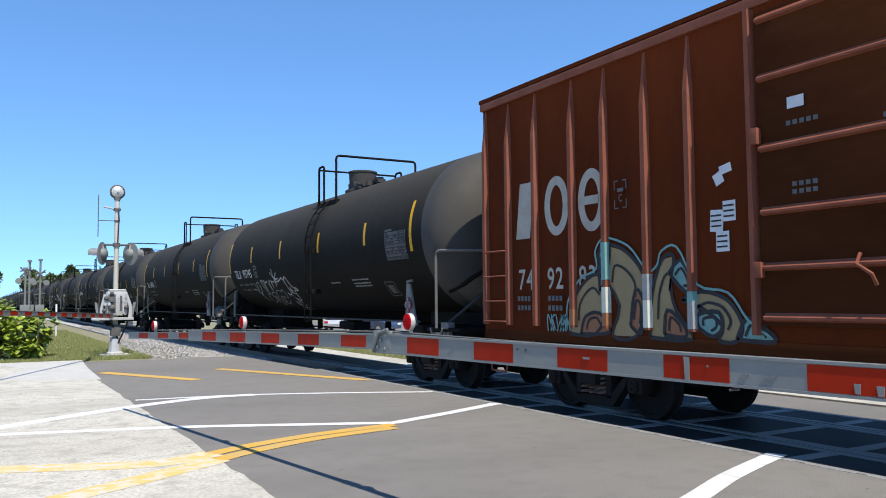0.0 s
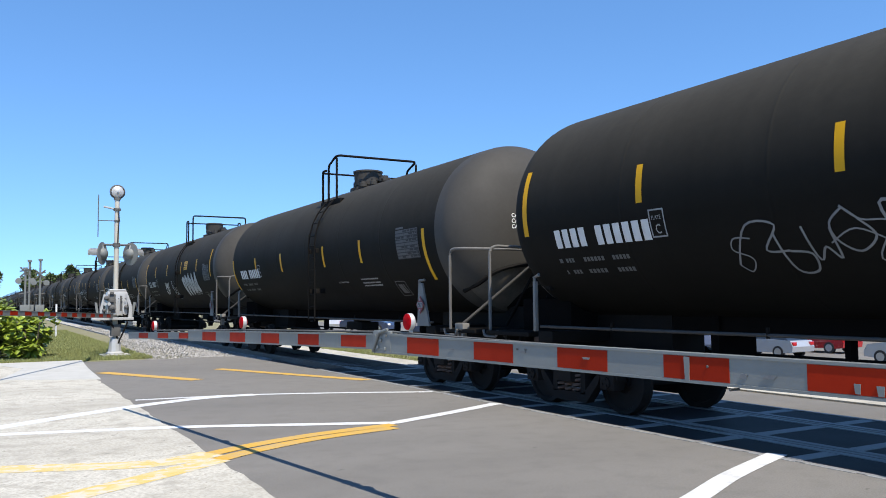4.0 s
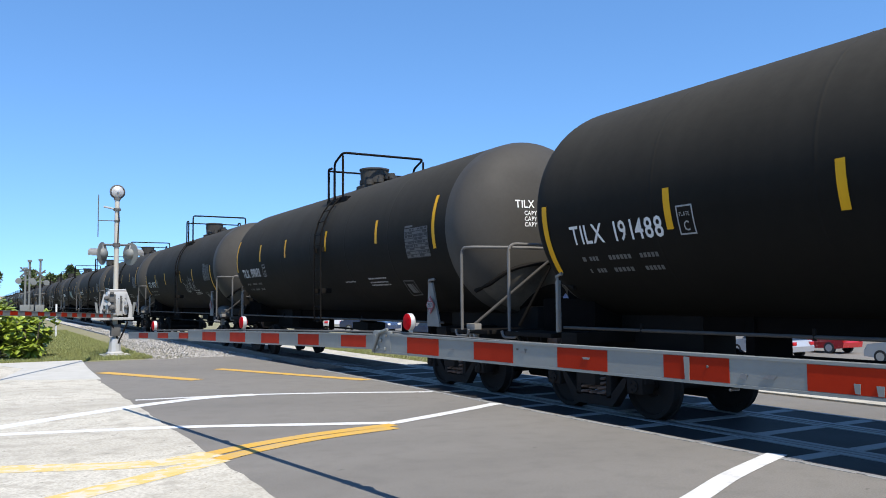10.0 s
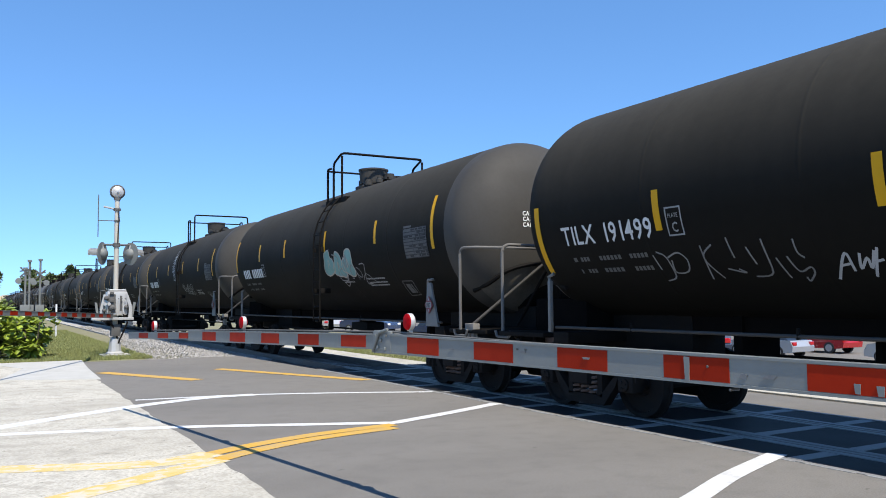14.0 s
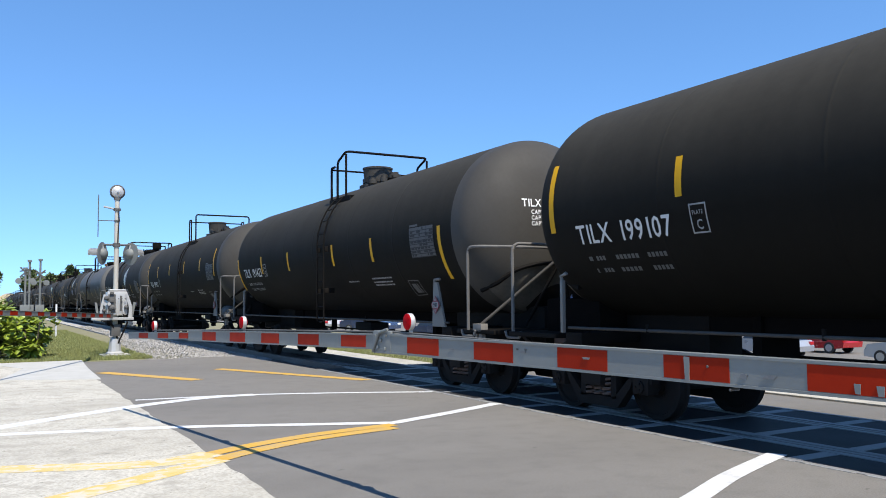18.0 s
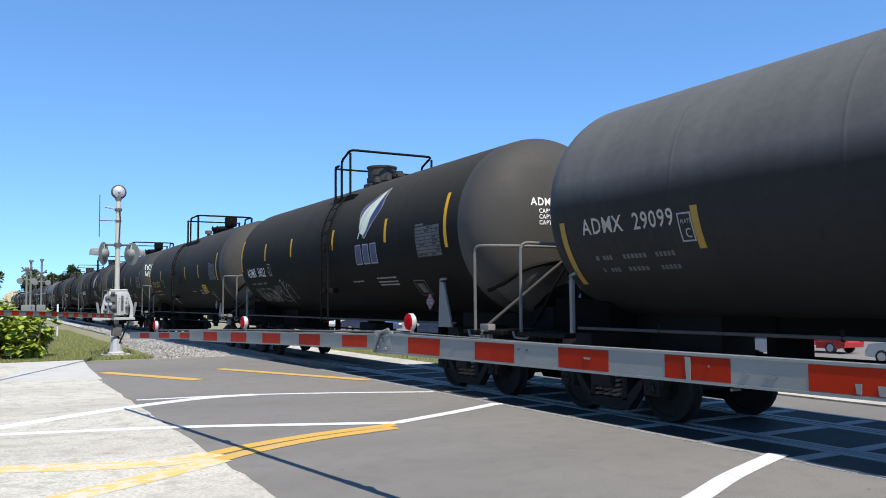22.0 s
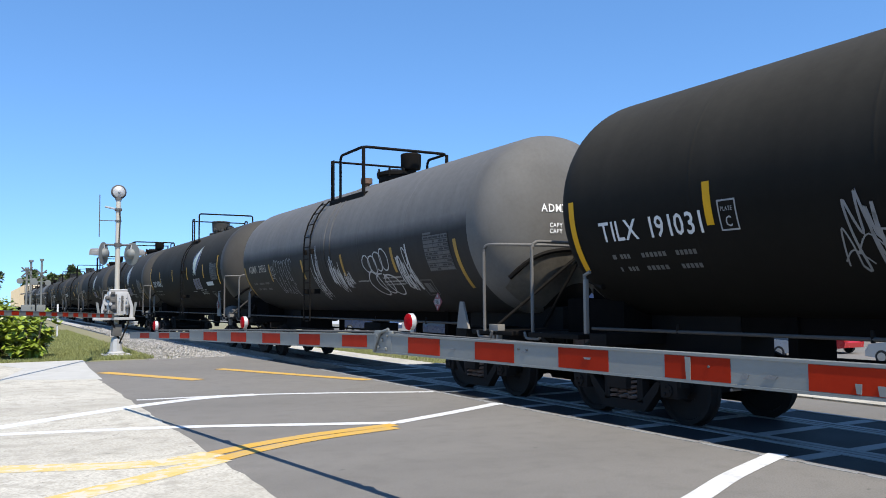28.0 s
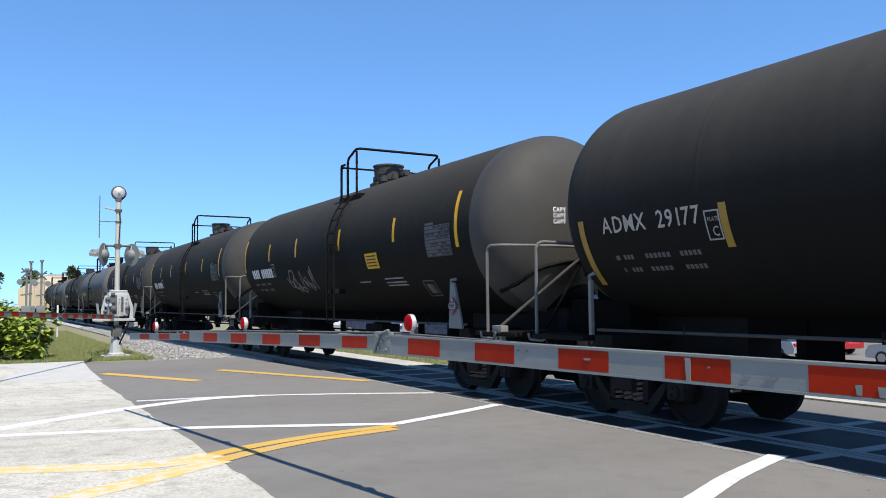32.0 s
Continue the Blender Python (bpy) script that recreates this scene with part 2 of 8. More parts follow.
M = dict(
    asphalt=paving("asphalt", (0.1856, 0.1752, 0.1584), (0.12, 0.1136, 0.1032), (0.08, 0.076, 0.0704), 0.69, 0.35, 60, streak=(1, 0.5, 1), gritty=0.75),
    concrete=paving("concrete", (0.504, 0.4784, 0.412), (0.28, 0.2624, 0.22), (0.16, 0.1496, 0.128), 0.640, 0.7, 26, streak=(1, 0.8, 1), gritty=0.8),
    curb=mat("kerb_concrete", (0.44, 0.432, 0.4), 0.9, dark=(0.28, 0.272, 0.248), scale=2, fine=40),
    deck_edge=mat("deck_edge_paint", (0.4, 0.4, 0.384), 0.8, dark=(0.096, 0.096, 0.092), scale=2.5, amount=1.0, fine=30, bump=0.1),
    deck_frame=mat("deck_frame_concrete", (0.205, 0.2009, 0.1927), 0.6, spec=0.4, dark=(0.164, 0.1599, 0.1517), scale=3, fine=40, bump=0.2),
    yellow_worn=paving("worn_road_yellow", (0.53, 0.38, 0.12), (0.52, 0.46, 0.30), (0.48, 0.46, 0.40), 0.51, 0.9, 22, streak=(1, 0.6, 1)),
    panel=mat("crossing_panel", (0.026, 0.026, 0.027), 0.7, spec=0.1, dark=(0.026, 0.026, 0.027), scale=2, fine=60, bump=0.2, per_piece=0.15),
    steel=mat("rail_steel", (0.16, 0.15, 0.14), 0.45, 0.8, dark=(0.09, 0.08, 0.07), scale=8, fine=60, bump=0.05),
    rust=mat("rusty_steel", (0.14, 0.085, 0.06), 0.8, dark=(0.07, 0.045, 0.035), scale=6, fine=60),
    tie=mat("tie_wood", (0.12, 0.10, 0.085), 0.9, dark=(0.06, 0.05, 0.045), scale=6, fine=50),
    stone=mat("ballast", (0.3661, 0.352, 0.3309), 0.95, dark=(0.2323, 0.2253, 0.2112), scale=4, fine=50, bump=0.3, per_piece=0.35),
    ground=mat("dry_ground", (0.16, 0.16, 0.072), 0.95, dark=(0.232, 0.2, 0.136), scale=0.25, amount=0.9, fine=14, bump=0.5),
    grass=mat("grass", (0.2, 0.228, 0.068), 0.8, dark=(0.256, 0.232, 0.104), scale=1.2, fine=30, bump=0.2, per_piece=0.3),
    white=mat("road_white", (0.608, 0.608, 0.6), 0.7, dark=(0.336, 0.336, 0.328), scale=5, amount=0.9, fine=40, bump=0.15, mid=0.60),
    yellow=mat("road_yellow", (0.528, 0.304, 0.036), 0.7, dark=(0.336, 0.272, 0.16), scale=4, amount=0.9, fine=30, bump=0.15, mid=0.60),
    # both black coats: light on top and shade below are put into the colours
    tank=two_tone("black_tank_paint_lit_top", (0.041, 0.0375, 0.030), (0.0074, 0.0066, 0.0050), 2.7, 1.65, 0.72),
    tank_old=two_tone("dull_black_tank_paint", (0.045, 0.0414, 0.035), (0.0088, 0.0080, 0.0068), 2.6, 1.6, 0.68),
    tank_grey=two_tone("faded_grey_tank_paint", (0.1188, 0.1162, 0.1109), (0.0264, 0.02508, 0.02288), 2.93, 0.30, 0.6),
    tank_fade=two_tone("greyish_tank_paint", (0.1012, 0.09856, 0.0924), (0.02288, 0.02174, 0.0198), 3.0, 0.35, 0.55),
    head_pale=mat("pale_head_paint", (0.057, 0.0535, 0.0475), 0.6, spec=0.15, dark=(0.040, 0.0368, 0.0315), scale=1.1, amount=0.7, fine=18, bump=0.03),
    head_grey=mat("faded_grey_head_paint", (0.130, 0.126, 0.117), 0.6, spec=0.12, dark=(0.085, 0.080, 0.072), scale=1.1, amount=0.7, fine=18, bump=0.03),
    shield=mat("dusty_shield_paint", (0.105, 0.094, 0.075), 0.6, spec=0.25, dark=(0.034, 0.030, 0.025), scale=1.4, amount=0.9, fine=14, bump=0.05),
    saddle=mat("grey_saddle_steel", (0.19, 0.185, 0.175), 0.7, spec=0.2, dark=(0.09, 0.085, 0.08), scale=4, fine=40, bump=0.1),
    spray_haze=mat("spray_haze", (0.034, 0.034, 0.033), 0.7, spec=0.04, dark=(0.016, 0.016, 0.015), scale=5, amount=0.9, fine=50, bump=0.02),
    black=mat("black_steel", (0.0085, 0.0080, 0.0075), 0.7, spec=0.05, dark=(0.018, 0.015, 0.012), scale=4, fine=50, bump=0.1),
    greysteel=mat("grey_weathered_steel", (0.115, 0.112, 0.105), 0.7, spec=0.2, dark=(0.055, 0.05, 0.045), scale=4, fine=50, bump=0.1),
    grime=mat("greasy_steel", (0.016, 0.014, 0.0125), 0.8, spec=0.1, dark=(0.034, 0.024, 0.017), scale=6, fine=50, bump=0.2),
    # near-black copy for parts under the tank: their shade is put into the colour
    under_shade=mat("shaded_underframe", (0.006, 0.0056, 0.0052), 0.9, spec=0.0, dark=(0.011, 0.009, 0.008), scale=4, fine=50, bump=0.1),
    dull_pipe=mat("dull_pipe_steel", (0.065, 0.061, 0.055), 0.7, spec=0.15, dark=(0.03, 0.028, 0.025), scale=4, fine=50, bump=0.1),
    paint_box=mat("aged_stencil_cream", (0.40, 0.365, 0.30), 0.65, dark=(0.22, 0.17, 0.13), scale=5, fine=60, bump=0.02, mid=0.52),
    panel_grey=mat("stencilled_grey", (0.085, 0.083, 0.078), 0.65, dark=(0.05, 0.049, 0.046), scale=8, fine=60, bump=0.02),
    rail_grey=mat("worn_grey_steel", (0.1394, 0.1337, 0.123), 0.6, spec=0.2, dark=(0.0738, 0.0697, 0.06396), scale=5, fine=50, bump=0.08),
    drum=mat("dusty_black_casting", (0.055, 0.052, 0.047), 0.7, spec=0.15, dark=(0.03, 0.028, 0.025), scale=4, fine=50, bump=0.1),
    placard_blue=mat("blue_placard", (0.25, 0.30, 0.55), 0.5, dark=(0.6, 0.6, 0.62), scale=9, fine=50, bump=0.0),
    spring=mat("spring_steel", (0.36, 0.27, 0.17), 0.6, 0.3, scale=10, fine=60),
    stripe=mat("reflective_yellow", (0.62, 0.32, 0.004), 0.5, spec=0.2, dark=(0.46, 0.24, 0.01), scale=4, fine=60, bump=0.02, mid=0.6),
    stripe_dull=mat("weathered_reflective_yellow", (0.36, 0.20, 0.012), 0.55, dark=(0.15, 0.10, 0.03), scale=4, fine=60, bump=0.02, mid=0.45),
    paint_white=mat("stencil_white", (0.62, 0.62, 0.60), 0.6, dark=(0.35, 0.35, 0.34), scale=6, fine=70, bump=0.02, mid=0.58),
    paint_dim=mat("worn_stencil_white", (0.30, 0.30, 0.29), 0.65, dark=(0.15, 0.15, 0.145), scale=6, fine=70, bump=0.02),
    paint_faint=mat("faded_stencil_white", (0.0975, 0.0975, 0.09375), 0.65, dark=(0.0525, 0.0525, 0.051), scale=6, fine=70, bump=0.02),
    paint_head=mat("bright_stencil_white", (0.85, 0.85, 0.83), 0.6, dark=(0.6, 0.6, 0.58), scale=6, fine=70, bump=0.02, mid=0.6),
    paint_yellow=mat("stencil_yellow", (0.50, 0.29, 0.022), 0.6, scale=6, fine=70, bump=0.02, mid=0.6),
    spray=mat("spray_silver", (0.42, 0.43, 0.43), 0.5, dark=(0.22, 0.22, 0.22), scale=3, fine=60, bump=0.02),
    spray_dim=mat("spray_grey", (0.22, 0.22, 0.215), 0.6, dark=(0.06, 0.06, 0.06), scale=3, fine=60, bump=0.02),
    spray_khaki=mat("spray_khaki", (0.30, 0.28, 0.18), 0.6, dark=(0.12, 0.11, 0.07), scale=3, fine=60, bump=0.02),
    spray_mint=mat("spray_mint", (0.45, 0.62, 0.58), 0.5, dark=(0.25, 0.38, 0.36), scale=3, fine=60, bump=0.02),
    placard_red=mat("placard_red", (0.20, 0.035, 0.04), 0.5, scale=8, fine=80, bump=0.02, mid=0.6),
    logo_blue=mat("logo_blue", (0.02, 0.024, 0.10), 0.45, scale=4, fine=60, bump=0.02, mid=0.6),
    logo_green=mat("logo_green", (0.28, 0.42, 0.25), 0.5, dark=(0.45, 0.5, 0.38), scale=2, fine=40, bump=0.02),
    logo_cream=mat("logo_cream", (0.60, 0.60, 0.48), 0.5, scale=2, fine=40, bump=0.02, mid=0.6),
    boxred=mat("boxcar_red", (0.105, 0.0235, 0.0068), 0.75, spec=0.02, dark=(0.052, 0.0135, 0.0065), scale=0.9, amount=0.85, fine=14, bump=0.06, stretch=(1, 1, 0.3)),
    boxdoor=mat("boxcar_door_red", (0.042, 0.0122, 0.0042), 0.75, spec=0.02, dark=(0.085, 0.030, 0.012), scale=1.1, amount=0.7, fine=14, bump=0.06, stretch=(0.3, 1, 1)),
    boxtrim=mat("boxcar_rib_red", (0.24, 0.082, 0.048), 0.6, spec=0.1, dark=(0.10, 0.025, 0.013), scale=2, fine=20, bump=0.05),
    cream=mat("cream_steel", (0.62, 0.52, 0.36), 0.6, dark=(0.45, 0.36, 0.24), scale=1, fine=20, bump=0.05),
    tan=mat("tan_steel", (0.30, 0.24, 0.17), 0.7, dark=(0.2, 0.16, 0.12), scale=1, fine=20, bump=0.05),
    alu=mat("gate_aluminium", (0.1776, 0.1865, 0.1739), 0.6, 0.05, dark=(0.111, 0.1147, 0.111), scale=5, fine=60, bump=0.05, stretch=(0.4, 1, 1)),
    fill_tan=mat("spray_tan", (0.30, 0.215, 0.095), 0.6, dark=(0.17, 0.125, 0.06), scale=2, fine=30, bump=0.02),
    fill_rust=mat("spray_rust", (0.30, 0.10, 0.035), 0.6, dark=(0.2, 0.13, 0.06), scale=2, fine=30, bump=0.02),
    teal=mat("spray_teal", (0.16, 0.33, 0.30), 0.55, dark=(0.08, 0.17, 0.15), scale=3, fine=50, bump=0.02),
    post=mat("pale_steel", (0.20, 0.188, 0.165), 0.6, spec=0.2, dark=(0.15, 0.14, 0.13), scale=4, fine=40, bump=0.1),
    scuffed=mat("scuffed_aluminium", (0.17, 0.17, 0.165), 0.7, scale=8, fine=60, bump=0.1),
    gatered=mat("gate_red", (0.33, 0.020, 0.004), 0.55, spec=0.08, dark=(0.20, 0.011, 0.003), scale=4, fine=60, bump=0.03, per_piece=0.3, mid=0.45),
    lens=mat("red_lens", (0.36, 0.002, 0.006), 0.6, spec=0.05, dark=(0.12, 0.001, 0.003), scale=22, amount=0.9, fine=90, bump=0.1, emit=0.05),
    silver=mat("silver_paint", (0.4464, 0.4392, 0.4176), 0.42, 0.2, dark=(0.3024, 0.2952, 0.2736), scale=3, fine=40, bump=0.06, mid=0.55),
    mast=mat("mast_paint", (0.462, 0.434, 0.364), 0.5, dark=(0.315, 0.294, 0.252), scale=3, fine=40, bump=0.06, mid=0.55),
    leaf=mat("glossy_leaf", (0.2635, 0.323, 0.02975), 0.33, dark=(0.085, 0.1445, 0.017), scale=2, fine=12, bump=0.05, per_piece=0.45, mid=0.45),
    hedgeleaf=mat("hedge_leaf", (0.1615, 0.2125, 0.02975), 0.5, dark=(0.051, 0.085, 0.0153), scale=1.5, fine=10, per_piece=0.4, mid=0.45),
    treeleaf=mat("tree_leaf", (0.09775, 0.1403, 0.03825), 0.6, dark=(0.1105, 0.102, 0.0425), scale=0.6, fine=5, per_piece=0.4),
    bark=mat("bark", (0.14, 0.11, 0.08), 0.9, scale=6, fine=40, bump=0.4),
    wall=mat("plaster_wall", (0.62, 0.58, 0.50), 0.85, scale=0.6, fine=20, mid=0.62),
    roof=mat("roof_sheet", (0.30, 0.22, 0.18), 0.7, scale=1, fine=20),
    glass=mat("dark_glass", (0.02, 0.025, 0.03), 0.06, scale=2, fine=20, bump=0, coat=0.5),
    carwhite=mat("car_white", (0.75, 0.76, 0.78), 0.25, scale=2, fine=20, bump=0, coat=0.6, mid=0.9),
    carred=mat("car_red", (0.40, 0.012, 0.015), 0.25, scale=2, fine=20, bump=0, coat=0.6, mid=0.9),
    carblue=mat("car_dark_blue", (0.03, 0.045, 0.09), 0.25, scale=2, fine=20, bump=0, coat=0.6, mid=0.9),
    tyre=mat("tyre_rubber", (0.025, 0.025, 0.026), 0.8, scale=6, fine=50),
    rim=mat("wheel_rim", (0.5, 0.5, 0.5), 0.35, 0.7, scale=6, fine=50, bump=0.02),
    tail=mat("tail_light", (0.45, 0.01, 0.015), 0.2, scale=6, fine=50, bump=0, coat=0.5, mid=0.9),
)


# ---- shaping helpers ----
def part(name, bm, material, parent, label="", smooth=40, at=None):
    """Link a bmesh as one mesh object under a thing or a part."""
    me = bpy.data.meshes.new(name)
    bm.to_mesh(me)
    bm.free()
    return mesh_part(name, me, material, parent, label, smooth, at)


def mesh_part(name, me, material, parent, label="", smooth=40, at=None):
    if not me.materials:
        me.materials.append(material)
        if smooth:
            me.shade_smooth()
            me.set_sharp_from_angle(angle=radians(smooth))
    ob = new(name, me)
    ob.parent = parent
    if at is not None:
        ob.matrix_basis = at
    if label:
        tagged(ob, label)
    return ob


def empty(name, m=None, label="", category="", group="", kind=""):
    e = new(name)
    e.empty_display_size = 0.2
    if m is not None:
        e.matrix_basis = m
    return tagged(e, label, category, group, kind)


def box(bm, x0, x1, y0, y1, z0, z1, bevel=0.0):
    vs = [bm.verts.new((x, y, z)) for z in (z0, z1) for y in (y0, y1) for x in (x0, x1)]
    fs = [bm.faces.new([vs[i] for i in q]) for q in ((0, 2, 3, 1), (4, 5, 7, 6), (0, 1, 5, 4), (2, 6, 7, 3), (0, 4, 6, 2), (1, 3, 7, 5))]
    if bevel:
        es = list({e for f in fs for e in f.edges})
        bmesh.ops.bevel(bm, geom=es, offset=bevel, segments=2, affect="EDGES", profile=0.6)
    return bm


def one_box(x0, x1, y0, y1, z0, z1, bevel=0.0):
    return box(bmesh.new(), x0, x1, y0, y1, z0, z1, bevel)


def rod(bm, a, b, r, seg=10, r2=None, caps=True):
    """A round bar from a to b."""
    a, b = Vector(a), Vector(b)
    m = Matrix.Translation((a + b) / 2) @ (b - a).to_track_quat("Z", "Y").to_matrix().to_4x4()
    bmesh.ops.create_cone(bm, cap_ends=caps, segments=seg, radius1=r, radius2=r if r2 is None else r2, depth=(b - a).length, matrix=m)
    return bm


def pipe(bm, pts, r, seg=8, bend=0.0):
    """A round pipe along a polyline, with its corners rounded by arcs of the given size."""
    pts = [Vector(p) for p in pts]
    if bend:
        out = [pts[0]]
        for a, b, c in zip(pts, pts[1:], pts[2:]):
            d1, d2 = (a - b), (c - b)
            k = min(bend, d1.length * 0.45, d2.length * 0.45)
            p, q = b + d1.normalized() * k, b + d2.normalized() * k
            for i in range(5):
                t = i / 4
                out.append(p * (1 - t) ** 2 + b * 2 * t * (1 - t) + q * t * t)
        pts = out + [pts[-1]]
    rings = []
    for i, p in enumerate(pts):
        d = (pts[min(i + 1, len(pts) - 1)] - pts[max(i - 1, 0)]).normalized()
        u = d.cross(Vector((0.13, 0.31, 0.94))).normalized()
        v = d.cross(u)
        rings.append([bm.verts.new(p + (u * math.cos(2 * math.pi * k / seg) + v * math.sin(2 * math.pi * k / seg)) * r) for k in range(seg)])
    for r0, r1 in zip(rings, rings[1:]):
        for k in range(seg):
            bm.faces.new((r0[k], r0[(k + 1) % seg], r1[(k + 1) % seg], r1[k]))
    bm.faces.new(rings[0][::-1])
    bm.faces.new(rings[-1])
    return bm


def lathe(bm, profile, m=None, seg=48):
    """Spin (radius, along) pairs round the local z axis and pose the result by m."""
    m = m or Matrix()
    rings = []
    for r, a in profile:
        if r < 1e-6:
            rings.append([bm.verts.new(m @ Vector((0, 0, a)))])
        else:
            rings.append([bm.verts.new(m @ Vector((r * math.cos(2 * math.pi * k / seg), r * math.sin(2 * math.pi * k / seg), a))) for k in range(seg)])
    for r0, r1 in zip(rings, rings[1:]):
        for k in range(seg):
            k2 = (k + 1) % seg
            if len(r0) == 1 and len(r1) > 1:
                bm.faces.new((r0[0], r1[k2], r1[k]))
            elif len(r1) == 1 and len(r0) > 1:
                bm.faces.new((r0[k], r0[k2], r1[0]))
            elif len(r0) > 1:
                bm.faces.new((r0[k], r0[k2], r1[k2], r1[k]))
    bmesh.ops.recalc_face_normals(bm, faces=bm.faces[:])
    return bm


def prism(bm, outline, axis, lo, hi):
    """Extrude a flat outline (pairs) along an axis: the pairs are the two other coordinates in x, y, z order."""
    def at(p, w):
        c = list(p)
        c.insert("xyz".index(axis), w)
        return c
    a = [bm.verts.new(at(p, lo)) for p in outline]
    b = [bm.verts.new(at(p, hi)) for p in outline]
    bm.faces.new(a)
    bm.faces.new(b[::-1])
    n = len(outline)
    for i in range(n):
        bm.faces.new((a[i], b[i], b[(i + 1) % n], a[(i + 1) % n]))
    bmesh.ops.recalc_face_normals(bm, faces=bm.faces[:])
    return bm


def ribbon(bm, pts, w, smooth=4):
    """A flat stroke of width w along points in the plane, rounded by a spline."""
    P = [Vector((p[0], p[1])) for p in pts]
    if smooth > 1 and len(P) > 2:
        out = []
        Q = [P[0]] + P + [P[-1]]
        for a, b, c, d in zip(Q, Q[1:], Q[2:], Q[3:]):
            for i in range(smooth):
                t = i / smooth
                out.append(0.5 * ((2 * b) + (c - a) * t + (2 * a - 5 * b + 4 * c - d) * t * t + (3 * b - a - 3 * c + d) * t ** 3))
        P = out + [P[-1]]
    last = None
    for i, p in enumerate(P):
        d = P[min(i + 1, len(P) - 1)] - P[max(i - 1, 0)]
        if d.length < 1e-6:
            continue
        n = Vector((-d.y, d.x)).normalized() * w / 2
        cur = (bm.verts.new((p.x + n.x, p.y + n.y, 0)), bm.verts.new((p.x - n.x, p.y - n.y, 0)))
        if last:
            bm.faces.new((last[0], last[1], cur[1], cur[0]))
        last = cur
    return bm


def flat_rect(bm, u0, u1, v0, v1):
    bm.faces.new([bm.verts.new((u, v, 0)) for u, v in ((u0, v0), (u1, v0), (u1, v1), (u0, v1))])
    return bm


def flat_poly(bm, pts):
    bm.faces.new([bm.verts.new((u, v, 0)) for u, v in pts])
    return bm


def glyph_shapes(characters):
    """Vertices, faces and width of each character of the built-in font, at size 1."""
    out = {}
    for c in characters:
        cu = bpy.data.curves.new("glyph", "FONT")
        cu.body, cu.size, cu.resolution_u, cu.offset = c, 1.0, 2, 0.012
        ob = bpy.data.objects.new("glyph", cu)
        scene.collection.objects.link(ob)
        me = bpy.data.meshes.new_from_object(ob.evaluated_get(bpy.context.evaluated_depsgraph_get()))
        vs = [tuple(v.co) for v in me.vertices]
        out[c] = (vs, [tuple(p.vertices) for p in me.polygons], max(v[0] for v in vs))
        bpy.data.objects.remove(ob)
        bpy.data.meshes.remove(me)
        bpy.data.curves.remove(cu)
    return out


def letters(text, height, squeeze=0.8, bold=0.0):
    """Flat letters of that cap height as a bmesh, from 0 to the right, with the base line at 0."""
    bm, pen, k = bmesh.new(), 0.0, height / 0.70
    for c in text:
        if c == " ":
            pen += 0.32
            continue
        vs, fs, w = GLYPH[c]
        made = [bm.verts.new(((x + pen) * k * squeeze, y * k, 0)) for x, y, _ in vs]
        for f in fs:
            bm.faces.new([made[i] for i in f])
        pen += w + (0.13 if c == "1" else 0.07)
    return bm


def merge_into(bm, other, dx=0.0, dy=0.0):
    me = bpy.data.meshes.new("merge")
    for v in other.verts:
        v.co.x += dx
        v.co.y += dy
    other.to_mesh(me)
    other.free()
    bm.from_mesh(me)
    bpy.data.meshes.remove(me)
    return bm


def shift(bm, dx, dy, dz=0.0):
    for v in bm.verts:
        v.co += Vector((dx, dy, dz))
    return bm


GLYPH = glyph_shapes("0123456789ABCDEFGIKLMNOPRSTUVWXY")


# ---- setting: ground, roads, crossing, track ----
def slab(name, outline, top, thick, material, label, category):
    return tagged(part(name, prism(bmesh.new(), outline, "z", top - thick, top), material, None, smooth=0), label, category, kind="structure")


bm = bmesh.new()
rows = [[bm.verts.new((x, y, z)) for x in (-2500, -300, 0, 300, 2500)] for y, z in ((-2500, -0.32), (-100, -0.32), (7.0, -0.32), (18.0, -0.76), (26.0, -1.55), (66.0, -1.55), (75.0, -0.76), (2500, -0.76))]
for r0, r1 in zip(rows, rows[1:]):
    for k in range(4):
        bm.faces.new((r0[k], r0[k + 1], r1[k + 1], r1[k]))
ground = tagged(part("ground", bm, M["ground"], None), "dry grass and sandy soil reaching to the horizon", "ground", kind="structure")
road = slab("road", [(-25.0, -7.2), (60, -7.2), (60, -1.655), (-19.0, -1.655), (-25.0, -1.9)], 0.0, 0.3, M["asphalt"], "worn grey asphalt road crossing the railway track", "road")
slab("road", [(-19.0, 1.655), (60, 1.655), (60, 6.0), (-17.0, 6.0)], 0.0, 0.3, M["asphalt"], "grey asphalt road beyond the crossing deck", "road")
edge = random.Random(8)
ragged = [(-25.5 + 0.3 * k, -6.6 + edge.uniform(-0.025, 0.025)) for k in range(80)]
pavement = slab("pavement", [(-26.2, -60), (80, -60), (80, -6.6)] + ragged[::-1] + [(-26.0, -7.2)], 0.004, 0.3, M["concrete"], "sun-bleached stained concrete pavement beside the asphalt", "pavement")


slab("apron", [(-25.9, -6.25), (-22.6, -6.42), (-19.1, -6.52), (-19.6, -7.6), (-20.2, -8.45), (-23.3, -7.85), (-24.6, -8.3), (-25.8, -8.6)], 0.009, 0.3, M["curb"], "pale concrete apron at the end of the pavement", "pavement")


LAYER = []


def strip(name, pts, w, material, label, category="road marking"):
    bm = ribbon(bmesh.new(), pts, w, 5)
    LAYER.append(0)
    return tagged(part(name, shift(bm, 0, 0, 0.0050 + 0.00015 * len(LAYER)), material, None, smooth=0), label, category, kind="structure")


